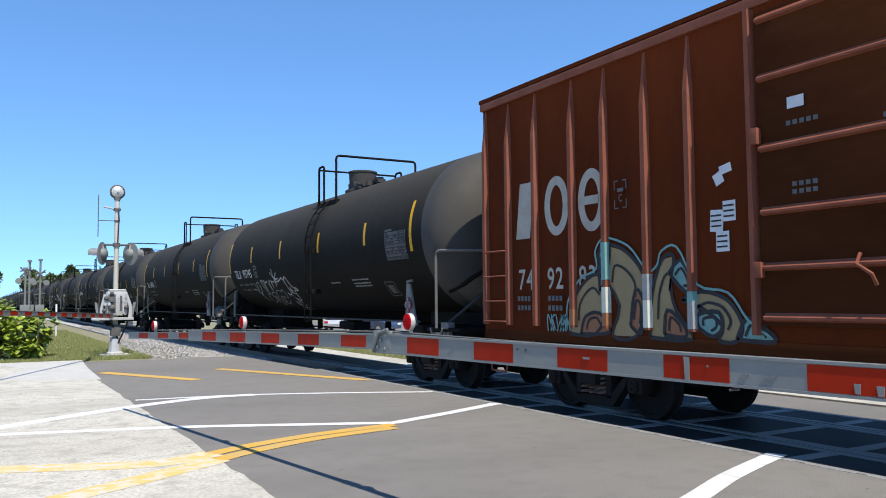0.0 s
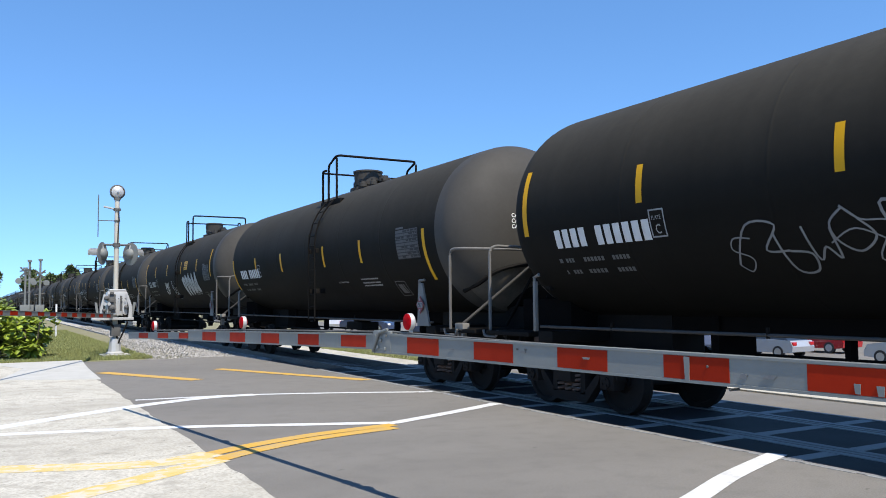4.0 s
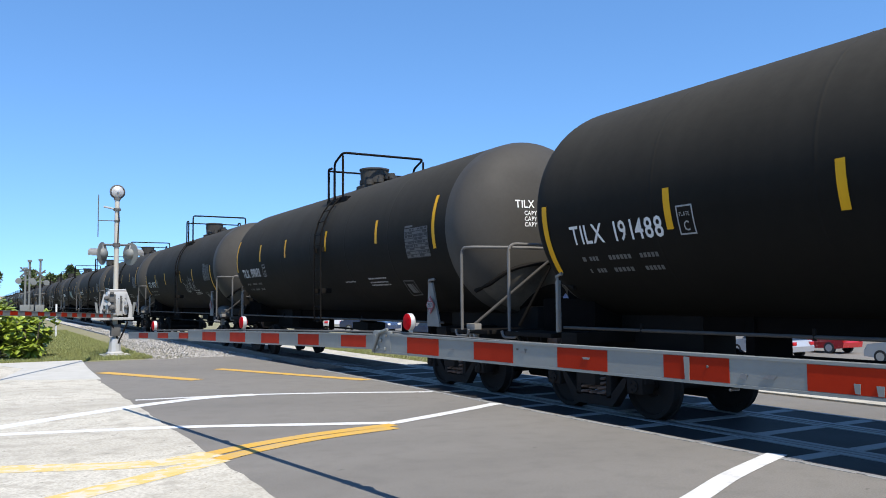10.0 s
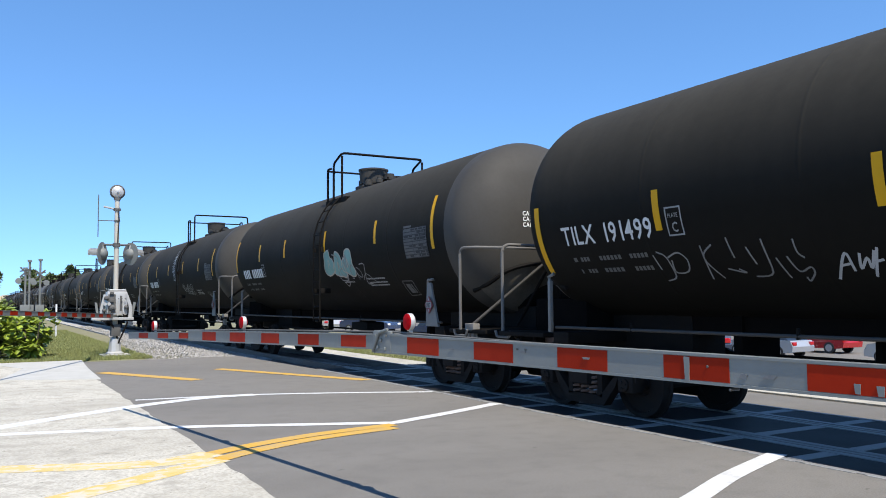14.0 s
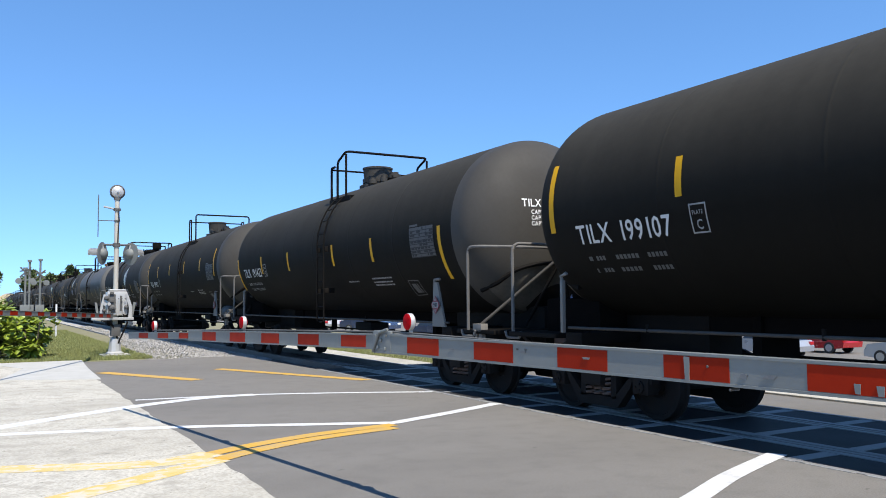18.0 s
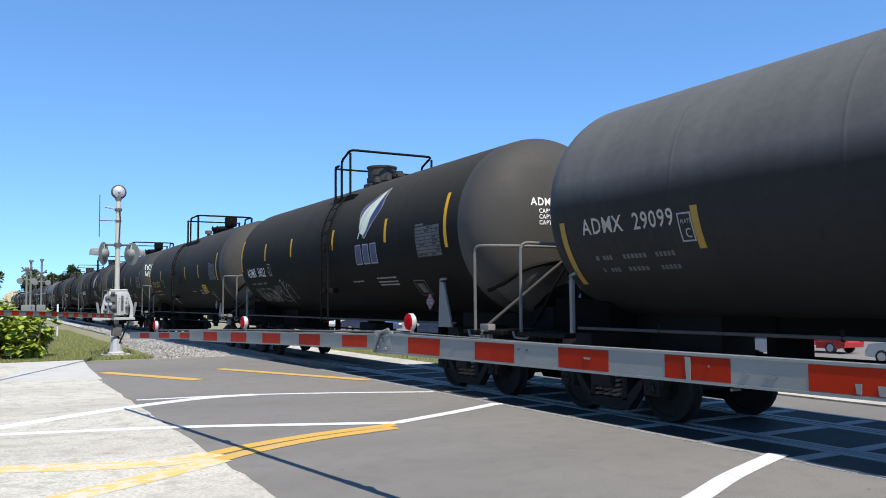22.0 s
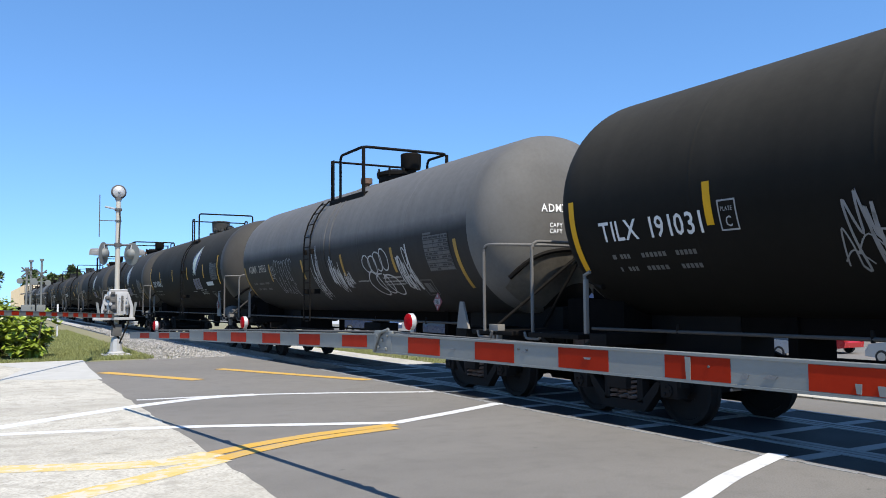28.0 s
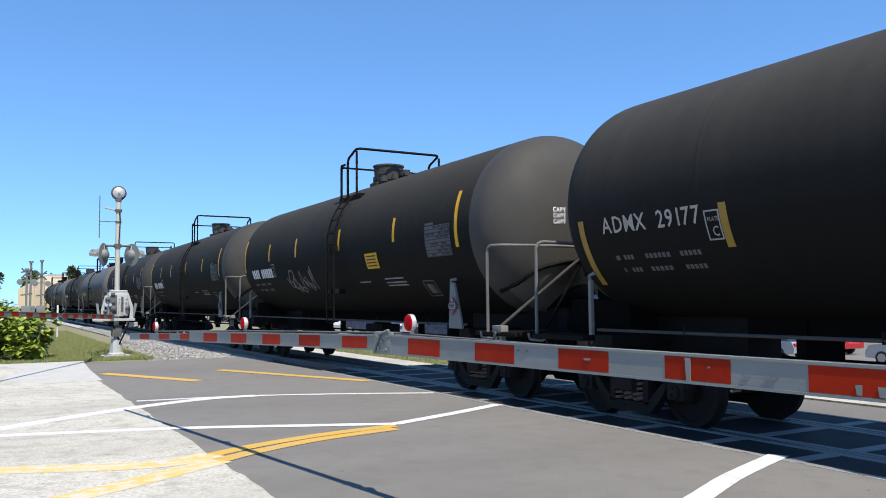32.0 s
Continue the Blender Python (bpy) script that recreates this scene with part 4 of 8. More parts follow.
def tank_car(kind, paint, label, x0=0.35):
    """A tank car with its running gear, ladder, top fittings, sills and end rails."""
    car = empty("tank_car", label=label, category="tank car", group="tank cars of the train")
    rise = 0.20 if kind == "tall" else 0.0
    prof = [(R, -SKIRT), (R, -SKIRT + 0.05)]
    for x in (-4.6, -2.3, 0, 2.3, 4.6):
        prof += [(R, x - 0.05), (R, x - 0.012), (R + 0.003, x), (R, x + 0.012), (R, x + 0.05)]
    prof += [(R, 6.95), (R, 7.0)]
    turn = Matrix.Translation((0, 0, ZC)) @ Matrix.Rotation(math.pi / 2, 4, "Y")
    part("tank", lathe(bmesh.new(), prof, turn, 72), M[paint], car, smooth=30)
    grey = paint in ("tank_grey", "tank_fade")
    for s in (-1, 1):
        start, deep, knuckle = ENDS[s]
        dome = [(R * math.sin(a) ** (2 / knuckle), deep * max(0.0, math.cos(a)) ** (2 / knuckle)) for a in [math.pi / 2 * k / 24 for k in range(25)]]
        # the leading head has its own paint, the trailing head the shell's
        part("tank_head", lathe(bmesh.new(), [(r, s * (start + a)) for r, a in dome] + [(R, s * (start - 0.05)), (R, 7.0 if s > 0 else -SKIRT)], turn, 72), M[paint if s < 0 else "head_grey" if grey else "head_pale"], car, "domed end of the tank")
    if kind == "tall":
        for x in (0.25, 0.62):
            bm = pipe(bmesh.new(), [(x, -(R + 0.004) * math.cos(a), ZC + (R + 0.004) * math.sin(a)) for a in [math.pi * (-0.1 + 1.2 * k / 40) for k in range(41)]], 0.014, 6)
            part("weld_band", bm, M[paint], car)
    for s in (-1, 1):
        part("side_pipe", rod(bmesh.new(), (-6.6, s * 1.42, 1.235), (6.6, s * 1.42, 1.235), 0.021), M["dull_pipe"], car)
        for x in (-5.0, -2.5, 0.4, 2.9, 5.2):
            part("pipe_bracket", rod(bmesh.new(), (x, s * 1.42, 1.20), (x, s * 1.42, 1.32), 0.022, 8), M["black"], car)
    # full-length sill added to fill the dark gap below the tank
    part("center_sill", one_box(-5.2, 5.2, -0.30, 0.30, 1.165, 1.56, 0.02), M["under_shade"], car)
    for s in (-1, 1):
        part("stub_sill", one_box(min(s * 5.0, s * 8.0), max(s * 5.0, s * 8.0), -0.32, 0.32, 0.80, 1.52, 0.03), M["black"], car)
        part("body_bolster", one_box(s * 6.5 - 0.18, s * 6.5 + 0.18, -1.42, 1.42, 1.00, 1.17, 0.02), M["black"], car)
        part("end_platform", one_box(min(s * 6.9, s * 8.12), max(s * 6.9, s * 8.12), -1.44, 1.44, 1.07, 1.14, 0.01), M["black"], car)
        for yy in (-1, 1):
            if s < 0:
                bm = box(bmesh.new(), -6.76, -6.70, yy * 1.42 - 0.03, yy * 1.42 + 0.03, 1.16, 1.92, 0.01)
                pipe(bm, [(-6.73, yy * 1.42, 1.88), (-6.76, yy * 1.42, 1.98), (-6.66, yy * 1.40, 2.02)], 0.028, 6)
                part("end_post", bm, M["post"], car, "pale upright bar with a hooked top")
                continue
            saddle_plate(car, kind, yy)
        # added block that closes the bright gap under the trailing head
        if s < 0:
            part("sill_housing", box(one_box(-7.9, -6.6, -0.85, 0.85, 1.10, 1.66, 0.05), -7.7, -7.0, -0.5, 0.5, 1.64, 1.9, 0.05), M["under_shade"], car, "black filler block added over the stub sill")
        # looped hand rail round the end, and the brackets it stands on
        bm = bmesh.new()
        post, cross, out = (7.54, 8.20, 1.58) if s > 0 else (-8.05, -8.06, 1.40)
        for y in (-1, 1):
            pts = [(post, y * out, 1.14), (post, y * out, 2.55)]
            pts += [(post + 0.24, y * 1.50, 2.55), (cross, y * 0.85, 2.53)] if s > 0 else []
            pipe(bm, pts + [(cross, 0, 2.53)], 0.027, 8, 0.16)
        part("end_rail", bm, M["rail_grey"], car, "grey looped hand rail")
        for y in (-out, out):
            part("rail_bracket", pipe(bmesh.new(), [(post - 0.22, y, 1.14), (post - 0.18, y, 1.04), (post + 0.18, y, 1.04), (post + 0.22, y, 1.14)], 0.022, 6, 0.05), M["rail_grey"], car)
        if s > 0:
            end_struts(car, "black" if kind == "tall" else "dull_pipe")
        bm = bmesh.new()
        pts = []
        for k in range(29):
            y = -1.12 + 2.24 * k / 28
            pts.append((s * head_x(y, ARCH(y) + rise, 0.02, s), y, ARCH(y) + rise))
        pipe(bm, pts, 0.042, 6)
        part("head_shield_rim", bm, M["black"], car, "dark curved rim of the half head shield")
        bm = bmesh.new()
        cols = []
        for k in range(29):
            y = -1.10 + 2.2 * k / 28
            low = ZC - math.sqrt((R - 0.03) ** 2 - y * y)
            zs = [low + (ARCH(y) + rise - low) * j / 8 for j in range(9)]
            cols.append([bm.verts.new((s * head_x(y, z, 0.018, s), y, z)) for z in zs])
        for a, b in zip(cols, cols[1:]):
            for j in range(8):
                bm.faces.new((a[j], b[j], b[j + 1], a[j + 1]) if s > 0 else (a[j + 1], b[j + 1], b[j], a[j]))
        part("head_shield", bm, M["shield"], car, "dusty brown half head shield")
        bm = box(bmesh.new(), min(s * 7.9, s * 8.18), max(s * 7.9, s * 8.18), -0.12, 0.12, 0.76, 1.02, 0.03)
        box(bm, min(s * 8.08, s * 8.34), max(s * 8.08, s * 8.34), -0.16, 0.16, 0.74, 1.02, 0.05)
        part("coupler", bm, M["rust"], car)
        bm = bmesh.new()
        pipe(bm, [(s * 7.7, -0.55, 1.0), (s * 7.95, -0.55, 0.85), (s * 8.2, -0.3, 0.55), (s * 8.33, -0.05, 0.50)], 0.03, 6, 0.1)
        part("air_hose", bm, M["tyre"], car)
        for y in (-1.36, 1.36):
            part("sill_step", pipe(bmesh.new(), [(s * 7.25, y, 1.1), (s * 7.25, y, 0.74), (s * 7.6, y, 0.74), (s * 7.6, y, 1.1)], 0.014, 6, 0.04), M["black"], car)
        truck(car, s * 6.4)
    # underframe between the trucks
    part("outlet_valve", lathe(bmesh.new(), [(0, 0.62), (0.10, 0.62), (0.10, 0.74), (0.15, 0.76), (0.15, 0.95), (0.22, 1.0), (0.22, 1.6), (0, 1.6)], Matrix.Translation((0.1, 0, 0)), 16), M["black"], car)
    for x, w, y in ((-4.2, 0.07, 0.36), (-2.5, 0.04, 0.07), (2.2, 0.04, 0.07), (4.1, 0.07, 0.36)):
        part("cross_bearer", one_box(x - w, x + w, -y, y, 0.84, 1.50, 0.01), M["under_shade"], car)
    for y in (-0.55, 0.5):
        part("brake_rod", rod(bmesh.new(), (-5.2, y, 0.86), (5.2, y, 0.86), 0.025, 6), M["black"], car)
    part("skid", one_box(-0.4, 0.6, -0.25, 0.25, 0.90, 1.1, 0.03), M["black"], car)
    # ladder on the near side
    xl, xr = (x0 + 0.45, x0 + 0.88) if kind != "tall" else (x0 - 1.30, x0 - 0.86)
    lad = part("ladder", rod(bmesh.new(), ((xl + xr) / 2 - 0.1, -1.66, 1.16), ((xl + xr) / 2 + 0.1, -1.66, 1.16), 0.02, 6), M["black"], car, "black steel ladder")
    curve = [(-1.67, 1.16), (-1.68, 3.0)] + [(-(R + 0.09) * math.cos(a), ZC + (R + 0.09) * math.sin(a)) for a in (0.2, 0.4, 0.55, 0.7, 0.82)]
    for x in (xl, xr):
        part("ladder_rail", pipe(bmesh.new(), [(x, y, z) for y, z in curve], 0.02, 6), M["black"], lad)
    rungs = [(-1.67, 1.22 + 0.3 * k) for k in range(7)] + [(-(R + 0.09) * math.cos(a), ZC + (R + 0.09) * math.sin(a)) for a in (0.18, 0.38, 0.57, 0.75)]
    for y, z in rungs:
        part("rung", rod(bmesh.new(), (xl, y, z), (xr, y, z), 0.014, 6), M["black"], lad)
    for z in (1.9, 2.9):
        for x in (xl - 0.05, xr + 0.05):
            part("ladder_bracket", one_box(x - 0.03, x + 0.03, -1.68, -1.42 - 0.1 * (z > 2), z - 0.06, z + 0.06, 0.01), M["black"], lad)
    railing(car, kind, x0)
    # manway and valves
    if kind != "tall":
        d0 = 0.30 if kind == "plain" else 0.36
        top = 5.10 if kind == "plain" else 5.06
        drum = part("manway", lathe(bmesh.new(), [(0, 4.3), (0.47, 4.3), (0.47, 4.58), (0.44, 4.60), (0.33, 4.62), (0.33, 4.66), (0.35, 4.67), (0.37, top - 0.06), (0.39, top - 0.05), (0.39, top - 0.01), (0.36, top), (0, top + 0.01)], Matrix.Translation((x0 + d0, 0, 0)), 24), M["drum"], car, "dark cylindrical valve housing")
        for k in range(4):
            a = k * math.pi / 2 + 0.6
            part("drum_lug", one_box(-0.05, 0.05, -0.05, 0.05, 4.62, 4.80, 0.01), M["drum"], drum, at=Matrix.Translation((x0 + d0 + 0.38 * math.cos(a), 0.38 * math.sin(a), 0)))
        for px, py, h, r in ((0.82, 0.25, 4.90, 0.11), (0.72, -0.30, 4.74, 0.07), (0.98, -0.12, 4.78, 0.06)):
            part("valve", lathe(bmesh.new(), [(0, 4.3), (r, 4.3), (r, h - 0.16), (r * 1.5, h - 0.15), (r * 1.5, h - 0.06), (r, h - 0.05), (r, h), (0, h)], Matrix.Translation((x0 + px, py, 0)), 16), M["drum"], car)
        hatch = part("hatch", lathe(bmesh.new(), [(0, 4.3), (0.30, 4.3), (0.30, 4.62), (0.34, 4.63), (0.34, 4.68), (0, 4.71)], Matrix.Translation((x0 + 1.02, 0.30, 0)), 20), M["black"], car, "bolted round hatch")
        for k in range(6):
            a = k * math.pi / 3
            part("eye_bolt", rod(bmesh.new(), (x0 + 1.02 + 0.32 * math.cos(a), 0.30 + 0.32 * math.sin(a), 4.6), (x0 + 1.02 + 0.32 * math.cos(a), 0.30 + 0.32 * math.sin(a), 4.76), 0.025, 6), M["black"], hatch)
    else:
        part("safety_valve", lathe(bmesh.new(), [(0, 4.4), (0.13, 4.4), (0.13, 4.86), (0.23, 4.88), (0.25, 4.94), (0.26, 5.24), (0.23, 5.27), (0, 5.27)], Matrix.Translation((x0 + 0.78, 0.35, 0)), 20), M["black"], car)
        bm = lathe(bmesh.new(), [(0, 4.4), (0.42, 4.4), (0.42, 4.72), (0.47, 4.74), (0.47, 4.82), (0.2, 4.90), (0, 4.92)], Matrix.Translation((x0 + 0.42, 0.1, 0)), 24)
        hatch = part("manway", bm, M["black"], car)
        for k in range(8):
            a = k * math.pi / 4
            part("eye_bolt", rod(bmesh.new(), (x0 + 0.42 + 0.45 * math.cos(a), 0.1 + 0.45 * math.sin(a), 4.7), (x0 + 0.42 + 0.45 * math.cos(a), 0.1 + 0.45 * math.sin(a), 4.9), 0.03, 6), M["black"], hatch)
        part("valve", lathe(bmesh.new(), [(0, 4.4), (0.08, 4.4), (0.08, 4.62), (0.15, 4.64), (0.15, 4.78), (0, 4.8)], Matrix.Translation((x0 - 0.45, -0.3, 0)), 16), M["rust"], car)
    return car


def decals(car, marks, number, low, colour="paint_white", logo=False, readable=True, third=-1.52, spread=(1.42, 4.25)):
    """Stripes, stencils, data panel, placard and the lettering of the leading head."""
    fourth, fifth = spread
    for x in (-6.90 if low and marks == "TILX" else -6.83, -4.44 if low and marks == "TILX" else -4.04 if marks == "UTLX" else -4.44 if number == "197788" else -4.34, third, fourth, fifth, 6.45):
        end = abs(x) > 6
        lo, hi = (2.60, 3.59) if end else (2.85, 3.34)
        if low:
            lo, hi = (2.04, 3.0) if end else (2.48, 2.98)
        if number == "197788":
            lo, hi = (2.31, 3.32) if end else (2.58, 3.08)
        if marks == "UTLX":
            lo, hi = (2.45, 3.42) if end else (2.62, 3.12)
        if low and marks == "ADMX":
            lo, hi = (1.86, 2.73) if end else (2.23, 2.73)
        part("reflective_stripe", wrap(flat_rect(bmesh.new(), x - 0.055, x + 0.055, ARC(lo), ARC(hi)), 0.005), M["stripe_dull" if low and marks == "ADMX" else "stripe"], car, "yellow reflective stripe")
    tall = marks != "ADMX" or number.startswith("31")
    x_num = (-6.36 if low else -6.32) if tall else -6.40
    if readable:
        size, wide, up = (0.265, 1.80, ARC(2.41)) if tall else (0.215, 1.72, ARC(2.53))
        mark, figures = letters(marks, size, 0.7), letters(number, size, 0.7)
        gap = size * (0.62 if tall else 0.9)
        k = (wide - gap) / (max(v.co.x for v in mark.verts) + max(v.co.x for v in figures.verts))
        for v in mark.verts[:] + figures.verts[:]:
            v.co.x *= k
        far = max(v.co.x for v in mark.verts) + gap
        part("reporting_mark", wrap(shift(mark, x_num, up)), M[colour], car)
        part("car_number", wrap(shift(figures, x_num + far, up)), M[colour], car)
    else:
        bm = bmesh.new()
        for k in range(11):
            if k != 4:
                flat_rect(bm, -6.15 + 0.18 * k, -6.15 + 0.18 * k + 0.13, ARC(2.38), ARC(2.38) + 0.27)
        tagged(part("car_number", wrap(bm), M[colour], car), kind="stuff")
    faint = M["paint_dim" if colour in ("paint_white", "paint_box") else colour]
    if number in ("191406", "191423"):
        part("load_stencil", wrap(shift(letters("LD LMT  195300 LB  88600 KG", 0.085, 0.8), x_num + 0.1, ARC(2.17))), faint, car)
        part("load_stencil", wrap(shift(letters("LT WT  67700 LB  30700 KG", 0.085, 0.8), x_num + 0.15, ARC(2.01))), faint, car)
    else:
        bm = bmesh.new()
        for v, runs in ((ARC(2.17), ((0.1, 0.2), (0.25, 0.45), (0.65, 1.1), (1.25, 1.6))), (ARC(2.01), ((0.15, 0.2), (0.3, 0.5), (0.65, 1.05), (1.25, 1.6)))):
            for a, b in runs:
                n = max(1, round((b - a) / 0.075))
                for i in range(n):
                    flat_rect(bm, x_num + a + (b - a) * i / n, x_num + a + (b - a) * (i + 0.72) / n, v + 0.005, v + 0.072)
        tagged(part("load_stencil", wrap(bm), M["paint_faint"] if colour in ("paint_white", "paint_box") else faint, car), kind="stuff")
    bm = bmesh.new()
    u, v, s = -4.20 if not low else -4.30, ARC(2.40), 0.26
    if marks == "UTLX":
        u, v = -3.74, ARC(2.34)
    if number == "197788":
        u = -4.42
    if not tall:
        u, v, s = -4.22 if number in ("29853", "30033") else -4.62, ARC(2.32), 0.22
    for a, b, c, d in ((0, s, 0, 0.02), (0, s, 0.34, 0.36), (0, 0.02, 0.02, 0.34), (s - 0.02, s, 0.02, 0.34)):
        flat_rect(bm, u + a, u + b, v + c, v + d)
    merge_into(bm, letters("C", 0.12), u + 0.08, v + 0.05)
    merge_into(bm, letters("PLATE", 0.05, 0.75), u + 0.04, v + 0.23)
    part("plate_mark", wrap(bm), M["stripe_dull" if marks == "UTLX" else "paint_dim"], car)
    # data panel of fine print
    rng = random.Random(number)
    v0, v1 = (-0.50, 0.07) if marks != "ADMX" or tall else (-0.80, -0.12)
    bm = flat_rect(bmesh.new(), 5.28, 6.24, v0 - 0.01, v1)
    flat_rect(bm, 5.29, 5.62, v1 + 0.02, v1 + 0.06)
    field = part("data_panel", wrap(bm, 0.005), M["panel_grey"], car, "grey stencilled panel of fine print")
    bm = bmesh.new()
    for i in range(9):
        v = v0 + (v1 - v0) * i / 9
        flat_rect(bm, 5.28, 6.24, v - 0.012, v + 0.004)
        x = 5.32
        while x < 6.16:
            w = rng.uniform(0.05, 0.2)
            if rng.random() < 0.72 - 0.25 * (x < 5.76):
                flat_rect(bm, x, min(x + w, 6.22), v + 0.016, v + 0.05)
            x += w + 0.03
    for x in (5.28, 5.66, 5.96, 6.23):
        flat_rect(bm, x, x + 0.01, v0, v1)
    tagged(part("panel_print", wrap(bm, 0.008), M["tyre"], field), kind="stuff")
    bm = bmesh.new()
    for v in (ARC(2.12), ARC(2.04), ARC(1.98)):
        x = 3.05
        while x < 3.95:
            w = rng.uniform(0.03, 0.09)
            flat_rect(bm, x, x + w, v, v + 0.035)
            x += w + 0.02
    x = 1.7
    while x < 2.3:
        flat_rect(bm, x, x + 0.05, ARC(2.08), ARC(2.08) + 0.035)
        x += 0.075
    tagged(part("small_stencil", wrap(bm), M["paint_dim"], car), kind="stuff")
    # slanted frame of a card holder
    bm = bmesh.new()
    a, b, c, d = (4.66, -0.98), (5.10, -0.99), (5.03, -1.36), (4.58, -1.38)
    for p, q in ((a, b), (b, c), (c, d), (d, a)):
        ribbon(bm, [p, q], 0.022, 1)
    flat_rect(bm, 4.72, 4.90, -1.30, -1.06)
    flat_rect(bm, 4.93, 4.98, -1.30, -1.06)
    part("card_frame", wrap(bm), M["paint_faint"], car)
    px = 6.19 if marks != "ADMX" else 5.75
    p = part("placard", placard_sheet(), M["placard_red"], car, "red diamond hazard placard", at=Matrix.Translation((px, -1.47, 1.56 if marks != "ADMX" else 1.62)))
    bm = bmesh.new()
    flat_rect(bm, -0.105, 0.105, -0.05, 0.05)
    flat_poly(bm, [(-0.03, 0.08), (0.03, 0.08), (0.0, 0.145)])
    flat_poly(bm, [(-0.018, -0.125), (0.018, -0.125), (0.018, -0.08), (-0.018, -0.08)])
    part("placard_field", upright(bm, -0.012), M["paint_dim"], p)
    part("placard_number", upright(shift(letters("1987", 0.078, 0.8), -0.098, -0.039), -0.016), M["tyre"], p)
    # lettering of the leading head
    ink = M["paint_head" if colour != "paint_yellow" else "paint_yellow"]
    if readable:
        part("head_lettering", on_head(shift(letters(marks + " " + number, 0.135, 0.85), (-0.74 if marks == "TILX" else -0.72), 3.62 if marks == "UTLX" else 3.25 if tall else 3.11), 0.012), ink, car)
    bm = bmesh.new()
    for k, z in enumerate((3.49, 3.39, 3.29) if marks == "UTLX" else (3.12, 3.02, 2.92) if tall else (2.85, 2.75)):
        rest = CAPACITY.get(number, ("", "", ""))[k]
        merge_into(bm, letters("CAPY " + rest, 0.075, 0.85), -0.58, z)
        if not rest:
            for a, b in ((-0.1, 0.2), (0.28, 0.5)):
                n = round((b - a) / 0.08)
                for i in range(n):
                    flat_rect(bm, a + (b - a) * i / n, a + (b - a) * (i + 0.7) / n, z + 0.01, z + 0.07)
    for k in range(4):
        for i in range(6):
            flat_rect(bm, 0.0 + 0.07 * i, 0.05 + 0.07 * i, 2.13 - 0.1 * k, 2.18 - 0.1 * k)
    tagged(part("head_stencil", on_head(bm, 0.012), ink, car), kind="stuff")
    if logo:
        leaf_logo(car, *logo)


CAPACITY = {"199107": ("30050 US GAL", "25023 IMP GAL", "113752 L"), "198970": ("30120 US GAL", "25081 IMP GAL", "114020 L"), "197788": ("30150 US GAL", "114130 L", "")}


def placard_sheet():
    bm = bmesh.new()
    s = 0.165
    return prism(bm, [(-s, 0), (0, -s), (s, 0), (0, s)], "y", -0.006, 0.006)


def upright(bm, y):
    """Turn a flat sheet (across, up) to face the near side."""
    for v in bm.verts:
        v.co = Vector((v.co.x, y, v.co.y))
    return bm


def leaf_logo(car, u, v):
    """A leaf in a tilted lozenge and three outlined blocks below it, in place of a maker's mark."""
    outer = [(0.0, 0.66), (0.05, 0.50), (0.38, 0.06), (0.47, 0.02), (1.07, 0.60), (1.10, 0.72), (1.00, 1.20), (0.94, 1.22), (0.10, 0.82), (0.02, 0.74)]
    leaf = [(0.20, 0.17), (0.13, 0.33), (0.12, 0.48), (0.19, 0.66), (0.36, 0.80), (0.70, 1.00), (0.92, 1.16), (0.85, 0.85), (0.65, 0.47), (0.56, 0.23), (0.40, 0.10)]
    cx, cy = 0.56, 0.66
    part("logo_border", wrap(shift(flat_poly(bmesh.new(), outer), u, v), 0.006), M["paint_box"], car)
    part("logo_field", wrap(shift(flat_poly(bmesh.new(), [(cx + (a - cx) * 0.945, cy + (b - cy) * 0.945) for a, b in outer]), u, v), 0.009), M["logo_blue"], car)
    part("logo_leaf", wrap(shift(flat_poly(bmesh.new(), leaf), u, v), 0.012), M["logo_cream"], car)
    bm = ribbon(bmesh.new(), [(0.20, 0.17), (0.28, 0.42), (0.44, 0.66), (0.60, 0.84)], 0.035, 5)
    ribbon(bm, leaf[5:], 0.03, 3)
    part("logo_vein", wrap(shift(bm, u, v), 0.015), M["logo_green"], car)
    part("logo_stem", wrap(shift(ribbon(bmesh.new(), [(0.12, 0.04), (0.20, 0.18)], 0.04, 1), u, v), 0.015), M["logo_cream"], car)
    # three outlined blocks in place of the initials
    bm, fill = bmesh.new(), bmesh.new()
    for k in range(3):
        pts = [(u - 0.10 + 0.40 * k + a, v - 0.52 + b) for a, b in ((0.0, 0.0), (0.06, 0.42), (0.34, 0.42), (0.32, 0.0))]
        flat_poly(fill, pts)
        for p, q in zip(pts, pts[1:] + pts[:1]):
            ribbon(bm, [p, q], 0.025, 1)
    part("logo_block_fill", wrap(fill, 0.006), M["logo_blue"], car)
    part("logo_blocks", wrap(bm, 0.010), M["paint_dim"], car)


